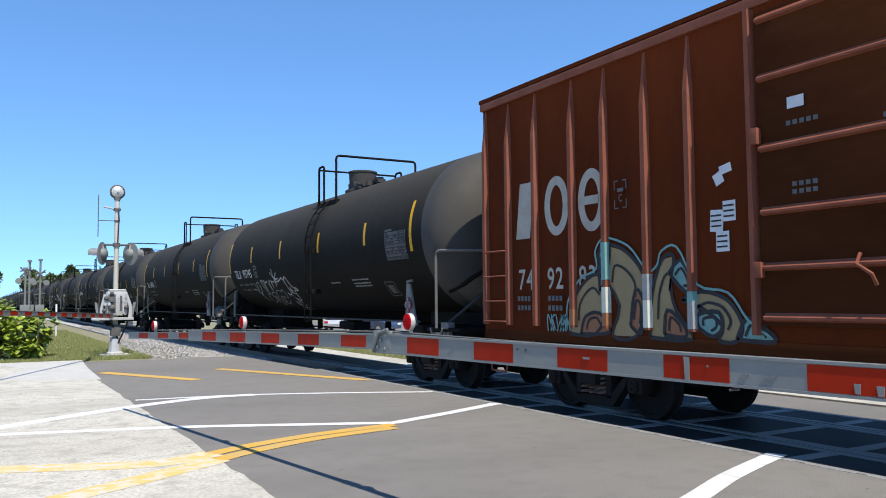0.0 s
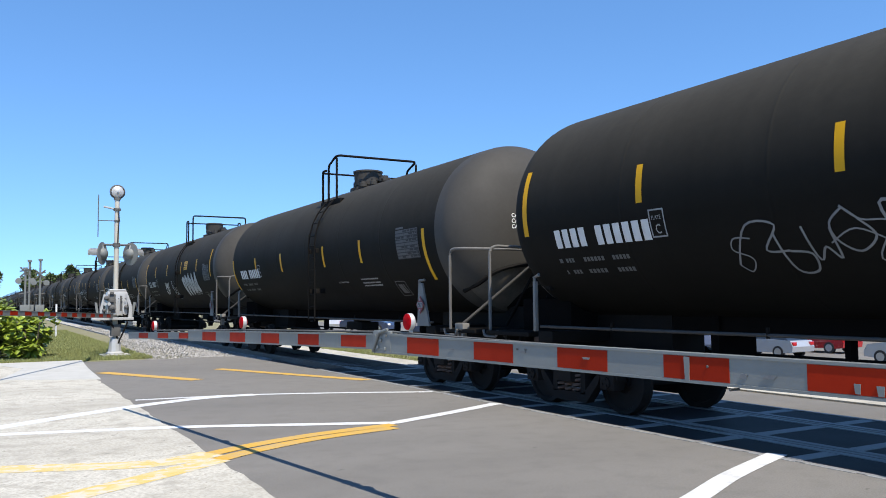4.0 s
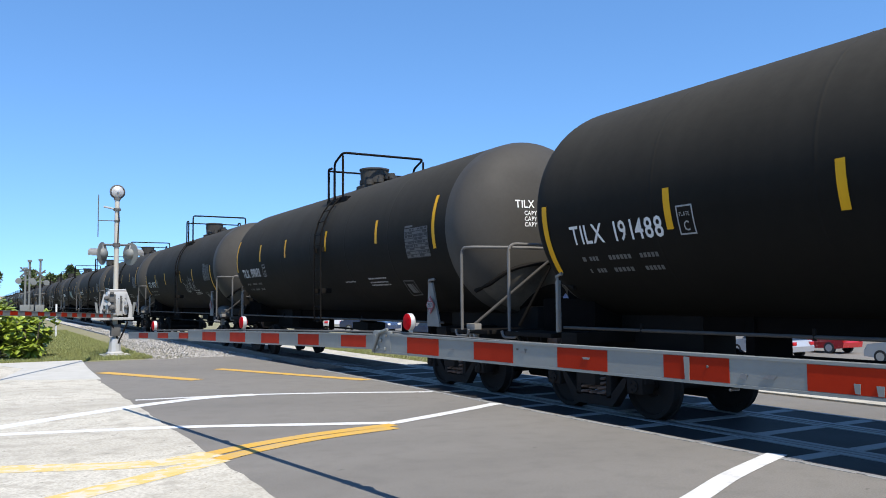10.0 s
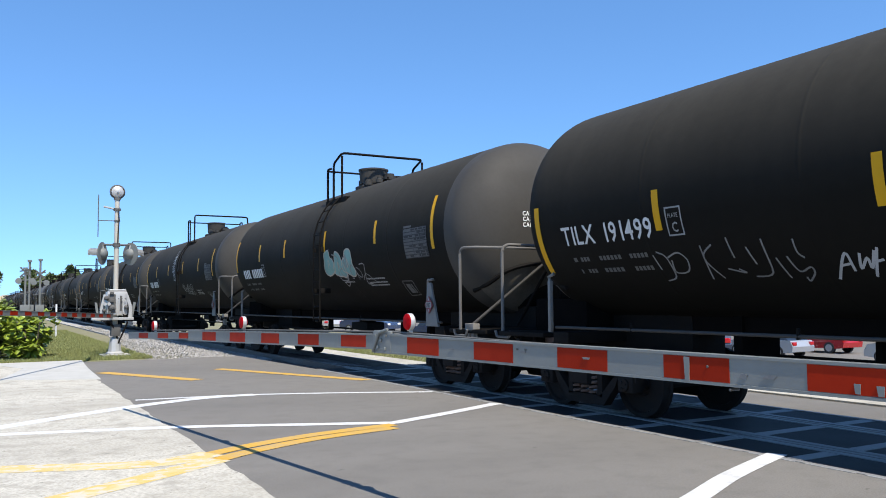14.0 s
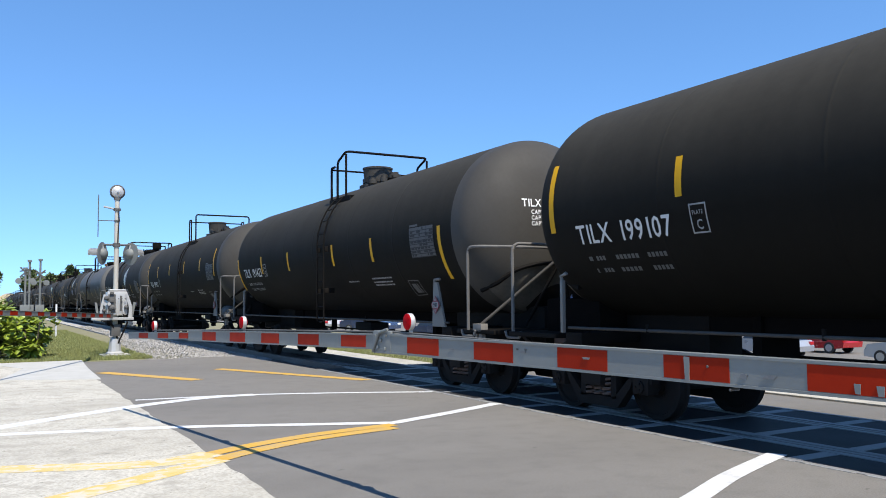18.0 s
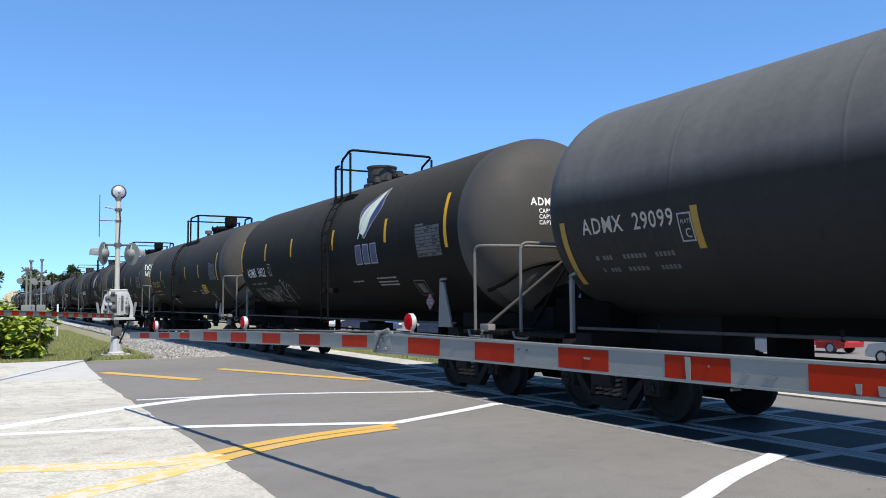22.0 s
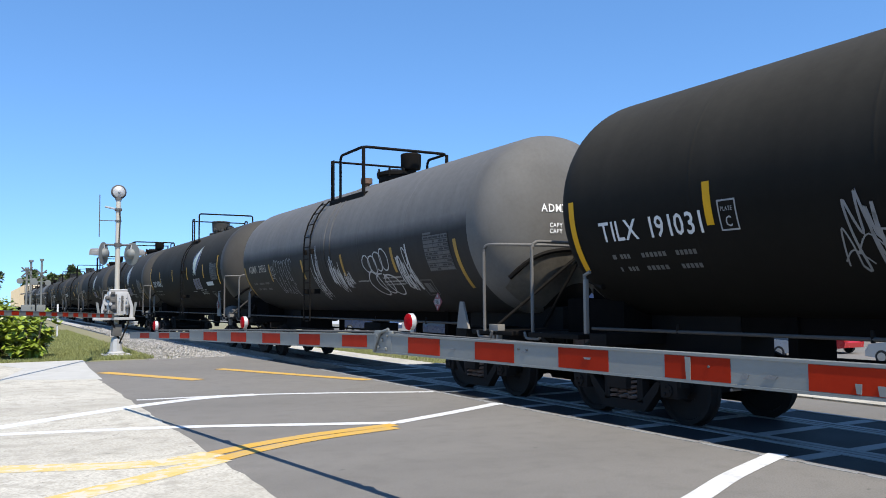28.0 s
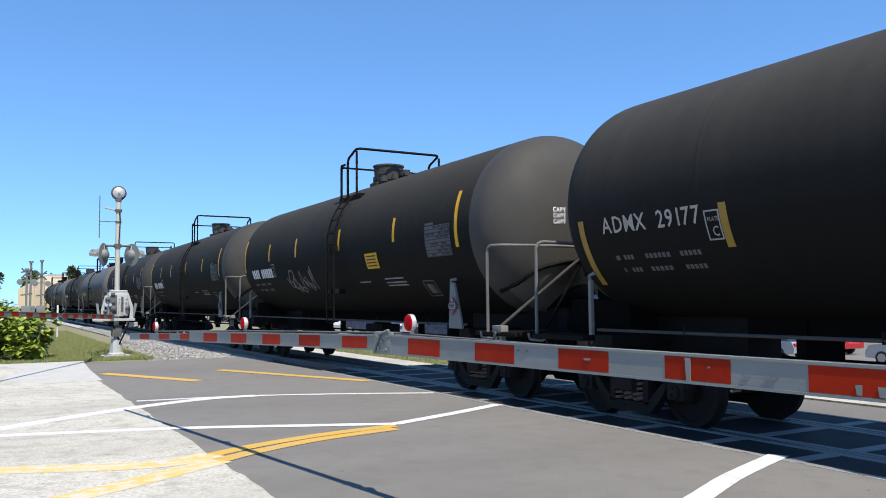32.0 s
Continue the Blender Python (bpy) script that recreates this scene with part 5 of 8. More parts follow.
GLYPHS = (
    ((0.1, 0.0), (0.15, 0.6), (0.45, 1.0), (0.7, 0.6), (0.75, 0.0)),
    ((0.8, 0.9), (0.3, 1.0), (0.15, 0.7), (0.6, 0.5), (0.75, 0.2), (0.4, 0.0), (0.05, 0.15)),
    ((0.1, 1.0), (0.2, 0.1), (0.45, 0.5), (0.6, 0.05), (0.85, 1.0)),
    ((0.5, 1.0), (0.1, 0.7), (0.1, 0.2), (0.5, 0.0), (0.85, 0.3), (0.8, 0.75), (0.5, 1.0)),
    ((0.1, 0.0), (0.12, 1.0), (0.6, 0.9), (0.6, 0.55), (0.15, 0.5), (0.8, 0.0)),
    ((0.1, 0.9), (0.15, 0.1), (0.6, 0.0), (0.75, 0.4), (0.3, 0.5)),
    ((0.1, 1.0), (0.8, 0.85), (0.2, 0.1), (0.9, 0.0)),
    ((0.15, 0.0), (0.2, 1.0), (0.45, 0.5), (0.75, 1.1), (0.8, -0.1)),
)


def scrawl(car, seed, u0, u1, v0, v1, w, material, count=6, double=False, name="graffiti", label="spray-painted graffiti scrawl"):
    """Loose, crowded spray strokes in the manner of a tag: loops and hooks that run into one another."""
    rng = random.Random(seed)
    bm = bmesh.new()
    count = round(count * 1.6)
    cell = (u1 - u0) / count
    last = None
    for k in range(count):
        g = rng.choice(GLYPHS)
        sx, sy = cell * rng.uniform(1.1, 1.9), (v1 - v0) * rng.uniform(0.55, 1.1)
        ox, oy = u0 + cell * (k - 0.2), v0 + (v1 - v0) * rng.uniform(-0.1, 0.35)
        lean = rng.uniform(-0.4, 0.15)
        pts = [(ox + sx * (x + lean * (y - 0.5)) + rng.uniform(-0.04, 0.04), oy + sy * y + rng.uniform(-0.03, 0.03)) for x, y in g]
        if last and rng.random() < 0.6:
            pts = [last] + pts
        last = pts[-1]
        ribbon(bm, pts, w * rng.uniform(0.6, 1.1), 5)
        if double:
            ribbon(bm, [(x + w * 4, y + w * 2) for x, y in pts], w * 0.9, 5)
        if rng.random() < 0.35:
            ribbon(bm, [(ox, oy + sy * 0.2), (ox + sx * 0.6, oy + sy * 0.5), (ox + sx * 1.3, oy + sy * 0.1)], w * 0.6, 5)
    part(name, wrap(bm, 0.0095), M[material], car, label)


def strokes(car, lines, w, material, haze=0.0, label="spray-painted graffiti lines"):
    """Free spray lines given along the car and up its flank, with a haze of overspray under them."""
    bm = bmesh.new()
    for pts in lines:
        ribbon(bm, pts, w, 5)
    part("graffiti", wrap(bm, 0.0105), M[material], car, label)
    if haze:
        bm = bmesh.new()
        for pts in lines:
            ribbon(bm, pts, w * haze, 5)
        part("overspray", wrap(bm, 0.0085), M["spray_haze"], car, "faint haze of overspray")


def loops(car, seed, u0, u1, v0, v1, w, material, count, slim=0.8, lean=0.25):
    """Long slanted loops side by side, as outlined fat lettering gone illegible."""
    rng = random.Random(seed)
    lines = []
    cell = (u1 - u0) / count
    for k in range(count):
        cx, h = u0 + cell * (k + 0.5), (v1 - v0) / 2 * rng.uniform(0.8, 1.05)
        cy = (v0 + v1) / 2 + rng.uniform(-0.06, 0.06)
        a0 = rng.uniform(0, 6.28)
        pts = []
        for i in range(13):
            a = a0 + i / 12 * 2 * math.pi * rng.uniform(0.94, 1.0)
            y = math.sin(a) + 0.12 * math.sin(2 * a + k)
            pts.append((cx + cell * slim * math.cos(a) - lean * h * y, cy + h * y))
        lines.append(pts)
    strokes(car, lines, w, material)


def bubble(car, seed, u0, u1, v0, v1, fill, line, count=4):
    """Filled, rounded throw-up shapes with an outline."""
    rng = random.Random(seed)
    bf, bl = bmesh.new(), bmesh.new()
    cell = (u1 - u0) / count
    for k in range(count):
        cx, cy = u0 + cell * (k + 0.5), (v0 + v1) / 2 + rng.uniform(-0.05, 0.05)
        pts = []
        for i in range(14):
            a = i / 14 * 2 * math.pi
            q = 1 + 0.22 * math.sin(3 * a + seed + k) + rng.uniform(-0.12, 0.12)
            pts.append((cx + cell * 0.56 * q * math.cos(a), cy + (v1 - v0) * 0.5 * q * math.sin(a)))
        flat_poly(bf, pts)
        ribbon(bl, pts + pts[:1], 0.035, 3)
        ribbon(bl, [(cx - cell * 0.1, cy - 0.1), (cx, cy + 0.12), (cx + cell * 0.12, cy - 0.05)], 0.03, 4)
    part("graffiti_fill", wrap(bf, 0.008), M[fill], car, "filled spray-painted shapes")
    part("graffiti_outline", wrap(bl, 0.012), M[line], car, "spray-painted outlines")


SPEED = 16.72
# left end of each tank at the moment it follows its forerunner by one second
MARKS = [(1, -11.02), (3, -10.73), (6, -10.39), (8, -10.19), (10, -10.05), (11, -10.10), (12, -10.38), (13, -10.34), (14, -10.24), (17, -9.99), (20, -9.85), (24, -9.65), (28, -9.44), (29, -9.41), (30, -9.47), (31, -9.32), (32, -9.33), (39, -9.2)]


def place(i):
    """Middle of car i at the start of the clip."""
    for (a, xa), (b, xb) in zip(MARKS, MARKS[1:]):
        if a <= i <= b:
            return xa + (xb - xa) * (i - a) / (b - a) + 7.15 - SPEED * i
    return None


BLACK = "black-painted steel tank car with yellow stripes and white stencils"
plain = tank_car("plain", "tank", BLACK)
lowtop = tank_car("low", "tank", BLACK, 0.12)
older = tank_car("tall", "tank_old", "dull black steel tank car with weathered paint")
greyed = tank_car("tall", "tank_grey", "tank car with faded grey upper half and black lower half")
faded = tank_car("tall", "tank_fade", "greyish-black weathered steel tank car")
# per car: pattern, reporting mark, number, low stripes, colour, logo
T, A, U = "TILX", "ADMX", "UTLX"
LIST = {
    1: (plain, T, "197745", 0), 2: (plain, T, "198956", 0), 3: (lowtop, T, "191414", 1), 4: (plain, T, "190", 0), 5: (lowtop, T, "190", 1),
    6: (plain, T, "198051", 0), 7: (lowtop, T, "191406", 1), 8: (lowtop, T, "198970", 0), 9: (plain, T, "197682", 0), 10: (plain, T, "191488", 1),
    11: (lowtop, T, "199070", 0), 12: (plain, T, "191427", 1), 13: (plain, T, "198745", 0), 14: (plain, T, "191499", 1), 15: (lowtop, T, "190", 0),
    16: (plain, T, "190", 0), 17: (plain, T, "199121", 0), 18: (plain, T, "199107", 0), 19: (lowtop, T, "191423", 1), 20: (plain, T, "198981", 0),
    21: (older, A, "29341", 1), 22: (faded, A, "29099", 1), 23: (lowtop, A, "31022", 0), 24: (older, U, "212331", 0), 25: (older, U, "209346", 0),
    26: (lowtop, A, "310", 0), 27: (plain, T, "190", 0), 28: (plain, T, "191031", 1), 29: (greyed, A, "29853", 1), 30: (plain, T, "197788", 0),
    31: (older, A, "30033", 1), 32: (older, A, "29177", 1), 33: (lowtop, T, "190", 0), 34: (lowtop, T, "190", 0), 35: (plain, T, "190", 0),
    36: (faded, A, "290", 1), 37: (plain, T, "190", 0), 38: (faded, A, "290", 1), 39: (older, U, "210", 0),
}
LOGOS = {21: (1.58, -0.42), 23: (2.42, 0.0), 26: (2.01, -0.27), 30: (2.47, -0.3), 31: (1.92, -0.36), 32: (1.80, -0.36)}
GEARED = (2, 10, 12, 13, 14, 18, 20, 30, 21, 22, 32)
TRAIN, CARS = [], {}
used = set()
for i, (pattern, marks, number, low) in LIST.items():
    m = pose(place(i), 0, 0)
    if pattern in used:
        car = copy_thing(pattern, m)
    else:
        CARS[i] = None
        car = copy_thing(pattern, m)
        used.add(pattern)
    CARS[i] = car
    TRAIN.append((car, place(i)))
for i, (pattern, marks, number, low) in LIST.items():
    colour = "paint_yellow" if marks == U else "paint_box" if pattern in (older, greyed, faded) else "paint_white"
    decals(CARS[i], marks, number, low, colour, LOGOS.get(i), i not in (4, 5, 15, 16, 26, 27) and i < 33, -2.03 if pattern is lowtop else -2.12 if i in (9, 10, 12) else -1.66 if i in (2, 13) else -1.56, (1.22, 3.45) if low and marks == T else (1.2, 3.6) if marks == U else (1.0, 3.93) if pattern is lowtop else (1.15, 3.85) if pattern in (older, greyed, faded) else (1.42, 4.25))
    if i in GEARED:
        brake_set(CARS[i], 0.45 if marks == A else 0.0)
for pattern in (plain, lowtop, older, greyed, faded):
    for o in (*pattern.children_recursive, pattern):
        bpy.data.objects.remove(o)


# ---- graffiti and odd marks on single tank cars ----
def tags(*rows):
    for seed, i, u0, u1, v0, v1, w, paint, n in rows:
        scrawl(CARS[i], seed, u0, u1, v0, v1, w, paint, n)


tags(
    (62, 6, -0.75, -0.1, -1.2, -0.55, 0.035, "spray", 3), (74, 7, -4.35, -3.75, -1.6, -0.8, 0.025, "spray_dim", 5), (72, 7, 1.5, 3.0, -1.1, -0.5, 0.03, "spray_dim", 4),
    (81, 8, -4.45, -3.95, -1.2, -0.75, 0.03, "spray", 3), )
tags(
    (121, 12, 1.6, 3.4, -0.95, -0.45, 0.03, "spray_dim", 5),     (231, 23, -6.2, -4.3, -1.5, -1.1, 0.026, "spray_dim", 9))
tags(
    (281, 28, -2.9, -1.9, -1.2, -0.5, 0.03, "spray_dim", 4), (292, 29, 0.3, 0.95, -1.15, -0.5, 0.026, "spray", 6),
    (296, 29, 1.0, 1.45, -1.1, -0.75, 0.022, "spray", 4), (293, 29, 4.0, 4.6, -1.2, -0.3, 0.036, "spray", 4), (297, 29, -0.9, -0.4, -1.35, -0.3, 0.026, "spray", 4))
tags(
    (161, 16, -0.6, 0.0, -0.3, 0.7, 0.03, "spray", 3), (162, 16, 0.9, 2.7, -1.1, -0.6, 0.03, "spray_dim", 5), (42, 4, -3.0, -0.5, -1.1, -0.5, 0.03, "spray_dim", 5),
    (151, 15, 1.5, 3.2, -1.0, -0.4, 0.03, "spray_dim", 4), (271, 27, -1.0, 2.8, -1.1, -0.6, 0.028, "spray_dim", 7), (331, 33, -3.0, -1.0, -1.1, -0.6, 0.03, "spray_dim", 5))
# two rows of slanted fat loops and their short ticks
loops(CARS[29], 294, 2.35, 3.6, -0.75, -0.3, 0.03, "spray", 4, 0.6, 0.1)
loops(CARS[29], 295, 2.45, 3.65, -1.3, -0.7, 0.034, "spray", 3, 0.75, 0.25)
# a spiky crest over one wide loop
strokes(CARS[8], ([(-3.45, -0.08), (-3.36, -0.48), (-3.22, -0.26), (-3.17, -0.52), (-3.05, -0.3), (-2.8, -0.22), (-2.55, -0.3), (-2.54, -0.58), (-2.42, -0.35), (-2.38, -0.54), (-2.28, -0.3), (-2.1, -0.33), (-2.02, -0.63), (-1.75, -0.42), (-1.3, -0.5)],), 0.05, "spray_dim", 3.6)
strokes(CARS[8], ([(-3.34, -0.54), (-2.9, -0.56), (-2.6, -0.9), (-2.64, -1.3), (-2.85, -1.5)], [(-3.5, -0.14), (-3.75, -0.35), (-3.94, -0.74), (-3.92, -1.05), (-3.72, -1.3), (-3.46, -1.28)], [(-3.72, -1.32), (-3.4, -1.54), (-2.9, -1.6), (-2.65, -1.68), (-2.42, -1.6), (-2.34, -1.23), (-2.6, -1.22), (-2.2, -1.5), (-1.6, -1.5)]), 0.045, "spray_dim", 2.2)
# looping line with stars and fangs on the first car, thin spiky tags and rounded words on others
strokes(CARS[1], ([(-2.37, -0.76), (-2.19, -0.76), (-1.98, -0.71), (-1.83, -0.67), (-1.73, -0.73), (-1.68, -0.88), (-1.67, -1.03), (-1.71, -1.15), (-1.8, -1.23), (-1.94, -1.22), (-2.01, -1.15)], [(-2.04, -1.17), (-2.03, -1.31)], [(-1.7, -0.78), (-1.62, -0.68), (-1.52, -0.65), (-1.44, -0.72), (-1.34, -0.89), (-1.21, -1), (-1, -1.01)], [(-0.99, -1.02), (-1.02, -1.09), (-1.22, -1.08), (-1.31, -1.14), (-1.37, -1.3), (-1.45, -1.44), (-1.59, -1.5), (-1.66, -1.38)], [(-1.66, -1.38), (-1.71, -1.6), (-1.65, -1.73)], [(-1.65, -1.73), (-1.8, -1.79), (-1.95, -2.04), (-2.09, -2.1), (-2.07, -1.89), (-1.98, -1.7), (-2.09, -1.53)], [(-1.81, -1.25), (-1.77, -1.47), (-1.83, -1.6)], [(-2.09, -1.53), (-2.16, -1.82), (-2.25, -2.01), (-2.74, -2.31)]), 0.04, "spray", 2.6)
strokes(CARS[1], ([(-2.44, -0.69), (-2.5, -0.38)], [(-2.44, -0.69), (-2.15, -0.49)], [(-2.44, -0.69), (-2.12, -0.68)], [(-2.44, -0.69), (-2.42, -0.88)], [(-2.44, -0.69), (-2.57, -0.93)], [(-2.44, -0.69), (-2.64, -0.79)], [(-2.44, -0.69), (-2.69, -0.47)], [(-1.53, -1.08), (-1.48, -0.95)], [(-1.53, -1.08), (-1.41, -1.07)], [(-1.53, -1.08), (-1.61, -1.05)], [(-1.53, -1.08), (-1.43, -1.23)], [(-1.53, -1.08), (-1.6, -1.17)], [(-1.53, -1.08), (-1.54, -1.21)], [(-3.88, -0.72), (-3.67, -0.72), (-3.61, -1.04), (-3.53, -0.71), (-3.43, -0.78), (-3.22, -0.73)], [(-3.16, -0.77), (-3.13, -1.05), (-3.05, -0.76), (-2.88, -0.74), (-2.89, -0.98), (-2.81, -0.75), (-2.62, -0.8)], [(-3.86, -0.74), (-3.75, -1), (-3.55, -1.24), (-3.46, -1.44)]), 0.035, "spray", 2.6)
strokes(CARS[1], ([(-3.55, -1.24), (-3.68, -1.15), (-3.88, -1.21), (-4.01, -1.38), (-3.97, -1.58), (-3.74, -1.5), (-3.59, -1.46)], [(-3.55, -1.24), (-3.36, -1.13), (-3.14, -1.14), (-3.11, -1.31), (-3.2, -1.54), (-3.43, -1.73), (-3.51, -1.64), (-3.46, -1.44)], [(-3.31, -1.39), (-3.4, -1.48), (-3.49, -1.52), (-3.52, -1.48), (-3.47, -1.39), (-3.39, -1.31), (-3.31, -1.27), (-3.27, -1.31), (-3.31, -1.39)], [(-2.5, -1.15), (-2.65, -1.07), (-2.86, -1.08), (-3.04, -1.2), (-3.13, -1.44), (-3.05, -1.62), (-2.83, -1.65), (-2.48, -1.48)], [(-2.76, -1.41), (-2.86, -1.51), (-2.96, -1.55), (-3, -1.5), (-2.96, -1.4), (-2.87, -1.31), (-2.78, -1.28), (-2.73, -1.31), (-2.76, -1.41)], [(-2.54, -1.11), (-2.32, -1.05), (-2.26, -1.16), (-2.33, -1.34), (-2.45, -1.37), (-2.6, -1.31), (-2.77, -1.36)], [(-2.78, -1.67), (-2.78, -1.9), (-2.84, -2.15)]), 0.035, "spray_dim", 2.6)
strokes(CARS[1], ([(-4.56, -0.76), (-4.53, -0.94), (-4.44, -1.02), (-4.36, -0.81), (-4.19, -0.75), (-4.1, -0.82), (-4.18, -1), (-4.46, -1.23), (-4.34, -1.47)], [(-4.84, -0.99), (-4.59, -1.04), (-4.45, -1.27)]), 0.03, "spray", 2.0)
strokes(CARS[13], ([(-3.79, -0.6), (-3.8, -0.75), (-3.71, -0.87)], [(-3.56, -0.61), (-3.51, -0.74), (-3.49, -0.96)], [(-3.83, -0.78), (-3.56, -0.61)], [(-3.78, -0.87), (-3.56, -0.99), (-3.37, -1.14), (-3.31, -1.25), (-3.46, -1.41), (-3.74, -1.49), (-3.99, -1.44), (-4.11, -1.35)], [(-3.78, -1.07), (-3.75, -1.14), (-3.47, -1.08), (-3.39, -1.12)], [(-3.56, -0.61), (-3.35, -0.97), (-3.31, -1.41)], [(-3.28, -0.69), (-3.25, -0.91), (-3.31, -1.25)], [(-3.08, -0.62), (-3.03, -0.87), (-2.96, -1.09), (-2.88, -1.34)], [(-3.22, -0.92), (-3.04, -1.12), (-2.88, -1.32)], [(-2.97, -0.71), (-2.96, -0.84), (-2.85, -0.94), (-2.7, -0.93), (-2.96, -0.99)]), 0.022, "spray_dim")
strokes(CARS[13], ([(-2.7, -0.93), (-2.58, -1.11), (-2.51, -1.3)], [(-2.62, -0.63), (-2.6, -0.75), (-2.58, -0.9), (-2.4, -0.84), (-2.12, -0.82), (-2.19, -0.62)], [(-2.12, -0.82), (-2.36, -0.87), (-2.5, -0.99), (-2.5, -1.14), (-2.42, -1.25), (-2.17, -1.11), (-1.93, -1.07)], [(-2.03, -0.61), (-2, -0.8), (-2.06, -0.97)], [(-2.03, -0.62), (-1.95, -0.83), (-1.89, -1.05), (-1.81, -1.41)], [(-1.94, -0.82), (-1.83, -0.85), (-1.7, -0.76), (-1.56, -0.64)], [(-4.34, -1.23), (-4.05, -1.2)], [(-4.19, -1.03), (-4.22, -1.2), (-4.21, -1.32), (-4.02, -1.27)]), 0.022, "spray_dim")
strokes(CARS[17], ([(-4.21, -0.85), (-4.09, -0.82), (-4.01, -0.92), (-4.07, -1.24), (-4.17, -1.25), (-4.27, -1.11), (-4.24, -0.91), (-4.21, -0.85)], [(-4.14, -1), (-4.1, -1.02), (-4.14, -1.12), (-4.18, -1.08), (-4.14, -1)], [(-3.97, -0.84), (-3.85, -0.81), (-3.77, -0.86), (-3.76, -1.03), (-3.78, -1.23), (-3.89, -1.3), (-3.99, -1.24), (-4.01, -1.13)], [(-3.84, -1), (-3.82, -1.13), (-3.85, -1.26)], [(-3.63, -0.88), (-3.51, -0.82), (-3.44, -0.88), (-3.46, -0.98), (-3.53, -1.03), (-3.54, -0.98)], [(-3.53, -1.03), (-3.47, -1.15), (-3.49, -1.31), (-3.57, -1.36), (-3.66, -1.25), (-3.67, -1.04), (-3.63, -0.88)], [(-3.55, -0.92), (-3.5, -0.9), (-3.5, -0.95)]), 0.026, "spray_dim", 2.2)
strokes(CARS[17], ([(-3.17, -0.81), (-3.05, -0.8), (-2.96, -0.92), (-2.93, -1.11), (-2.98, -1.22), (-3.13, -1.25), (-3.13, -1.1), (-3.14, -0.94), (-3.17, -0.81)], [(-3.04, -0.95), (-3.01, -1.04), (-3.04, -1.12), (-3.07, -1.04), (-3.04, -0.95)], [(-2.91, -0.81), (-2.82, -0.79), (-2.73, -0.85), (-2.71, -0.94), (-2.78, -1.02), (-2.81, -0.99)], [(-2.79, -1.05), (-2.78, -1.21), (-2.85, -1.28), (-2.94, -1.22), (-2.96, -1.11)], [(-2.68, -0.86), (-2.6, -0.81), (-2.53, -0.89), (-2.5, -1.07), (-2.54, -1.22), (-2.67, -1.29), (-2.73, -1.15), (-2.72, -0.97), (-2.68, -0.86)], [(-2.62, -0.97), (-2.59, -1), (-2.61, -1.08), (-2.64, -1.05), (-2.62, -0.97)]), 0.026, "spray_dim", 2.2)
strokes(CARS[17], ([(-2.54, -0.82), (-2.43, -0.76), (-2.33, -0.81), (-2.3, -0.94), (-2.36, -1.02), (-2.4, -0.97)], [(-2.39, -1.04), (-2.37, -1.23), (-2.43, -1.33), (-2.51, -1.35), (-2.52, -1.19)], [(-2.43, -0.87), (-2.4, -0.88), (-2.43, -0.93)], [(-2.16, -1.31), (-2.21, -1.36), (-2.27, -1.38), (-2.3, -1.35), (-2.3, -1.3), (-2.25, -1.25), (-2.19, -1.23), (-2.16, -1.25), (-2.16, -1.31)], [(-2.09, -0.94), (-2.03, -0.87), (-1.95, -0.86), (-1.9, -0.9)], [(-2.05, -0.95), (-1.99, -0.93), (-2.01, -1.01), (-1.98, -1.1)]), 0.026, "spray_dim", 2.2)
strokes(CARS[21], ([(-4.21, -0.41), (-4.22, -0.64), (-4.16, -0.83), (-4, -0.93)], [(-4.55, -0.79), (-4.42, -0.78), (-4.28, -0.74), (-4.21, -0.63)], [(-4.49, -0.84), (-4.45, -0.97), (-4.25, -0.95)], [(-4.3, -0.93), (-4.29, -1.2), (-4.21, -1.59)], [(-4.19, -0.95), (-3.89, -0.61), (-3.82, -0.5), (-3.92, -0.91)], [(-4.15, -1.02), (-3.88, -0.67), (-3.73, -0.49), (-3.82, -0.76), (-3.82, -0.97)], [(-3.82, -0.97), (-3.67, -0.8), (-3.63, -0.52), (-3.57, -0.43), (-3.49, -0.47), (-3.54, -0.53), (-3.61, -0.55)], [(-3.51, -0.59), (-3.47, -0.76), (-3.41, -1.03), (-3.4, -1.34), (-3.39, -1.7)], [(-3.44, -0.33), (-3.42, -0.4), (-3.32, -0.39), (-3.26, -0.61)], [(-3.22, -0.37), (-3.26, -0.61), (-3.24, -0.8), (-3.25, -1.07)]), 0.022, "spray_khaki")
strokes(CARS[21], ([(-3.24, -0.8), (-3.11, -0.6), (-3.09, -0.47), (-3.01, -0.44), (-2.99, -0.5), (-3.13, -0.67), (-3.29, -0.85)], [(-3.97, -1.07), (-4.05, -1.36), (-3.85, -1.45)], [(-3.98, -1.14), (-3.85, -1.25), (-3.66, -1.41)], [(-3.55, -1.07), (-3.54, -1.38), (-3.42, -1.7)], [(-3.42, -1.27), (-3.28, -1.35), (-3.22, -1.76)], [(-3.29, -0.91), (-3.05, -0.83), (-3.04, -0.87), (-3.16, -0.95), (-3.12, -1.21), (-3.18, -1.47)], [(-2.87, -0.5), (-2.85, -0.67), (-2.79, -0.86), (-2.61, -0.87)], [(-2.75, -0.47), (-2.81, -0.62), (-2.74, -0.81)], [(-2.57, -0.53), (-2.59, -0.67), (-2.68, -0.79), (-2.6, -0.99), (-2.59, -1.07)]), 0.022, "spray_khaki")
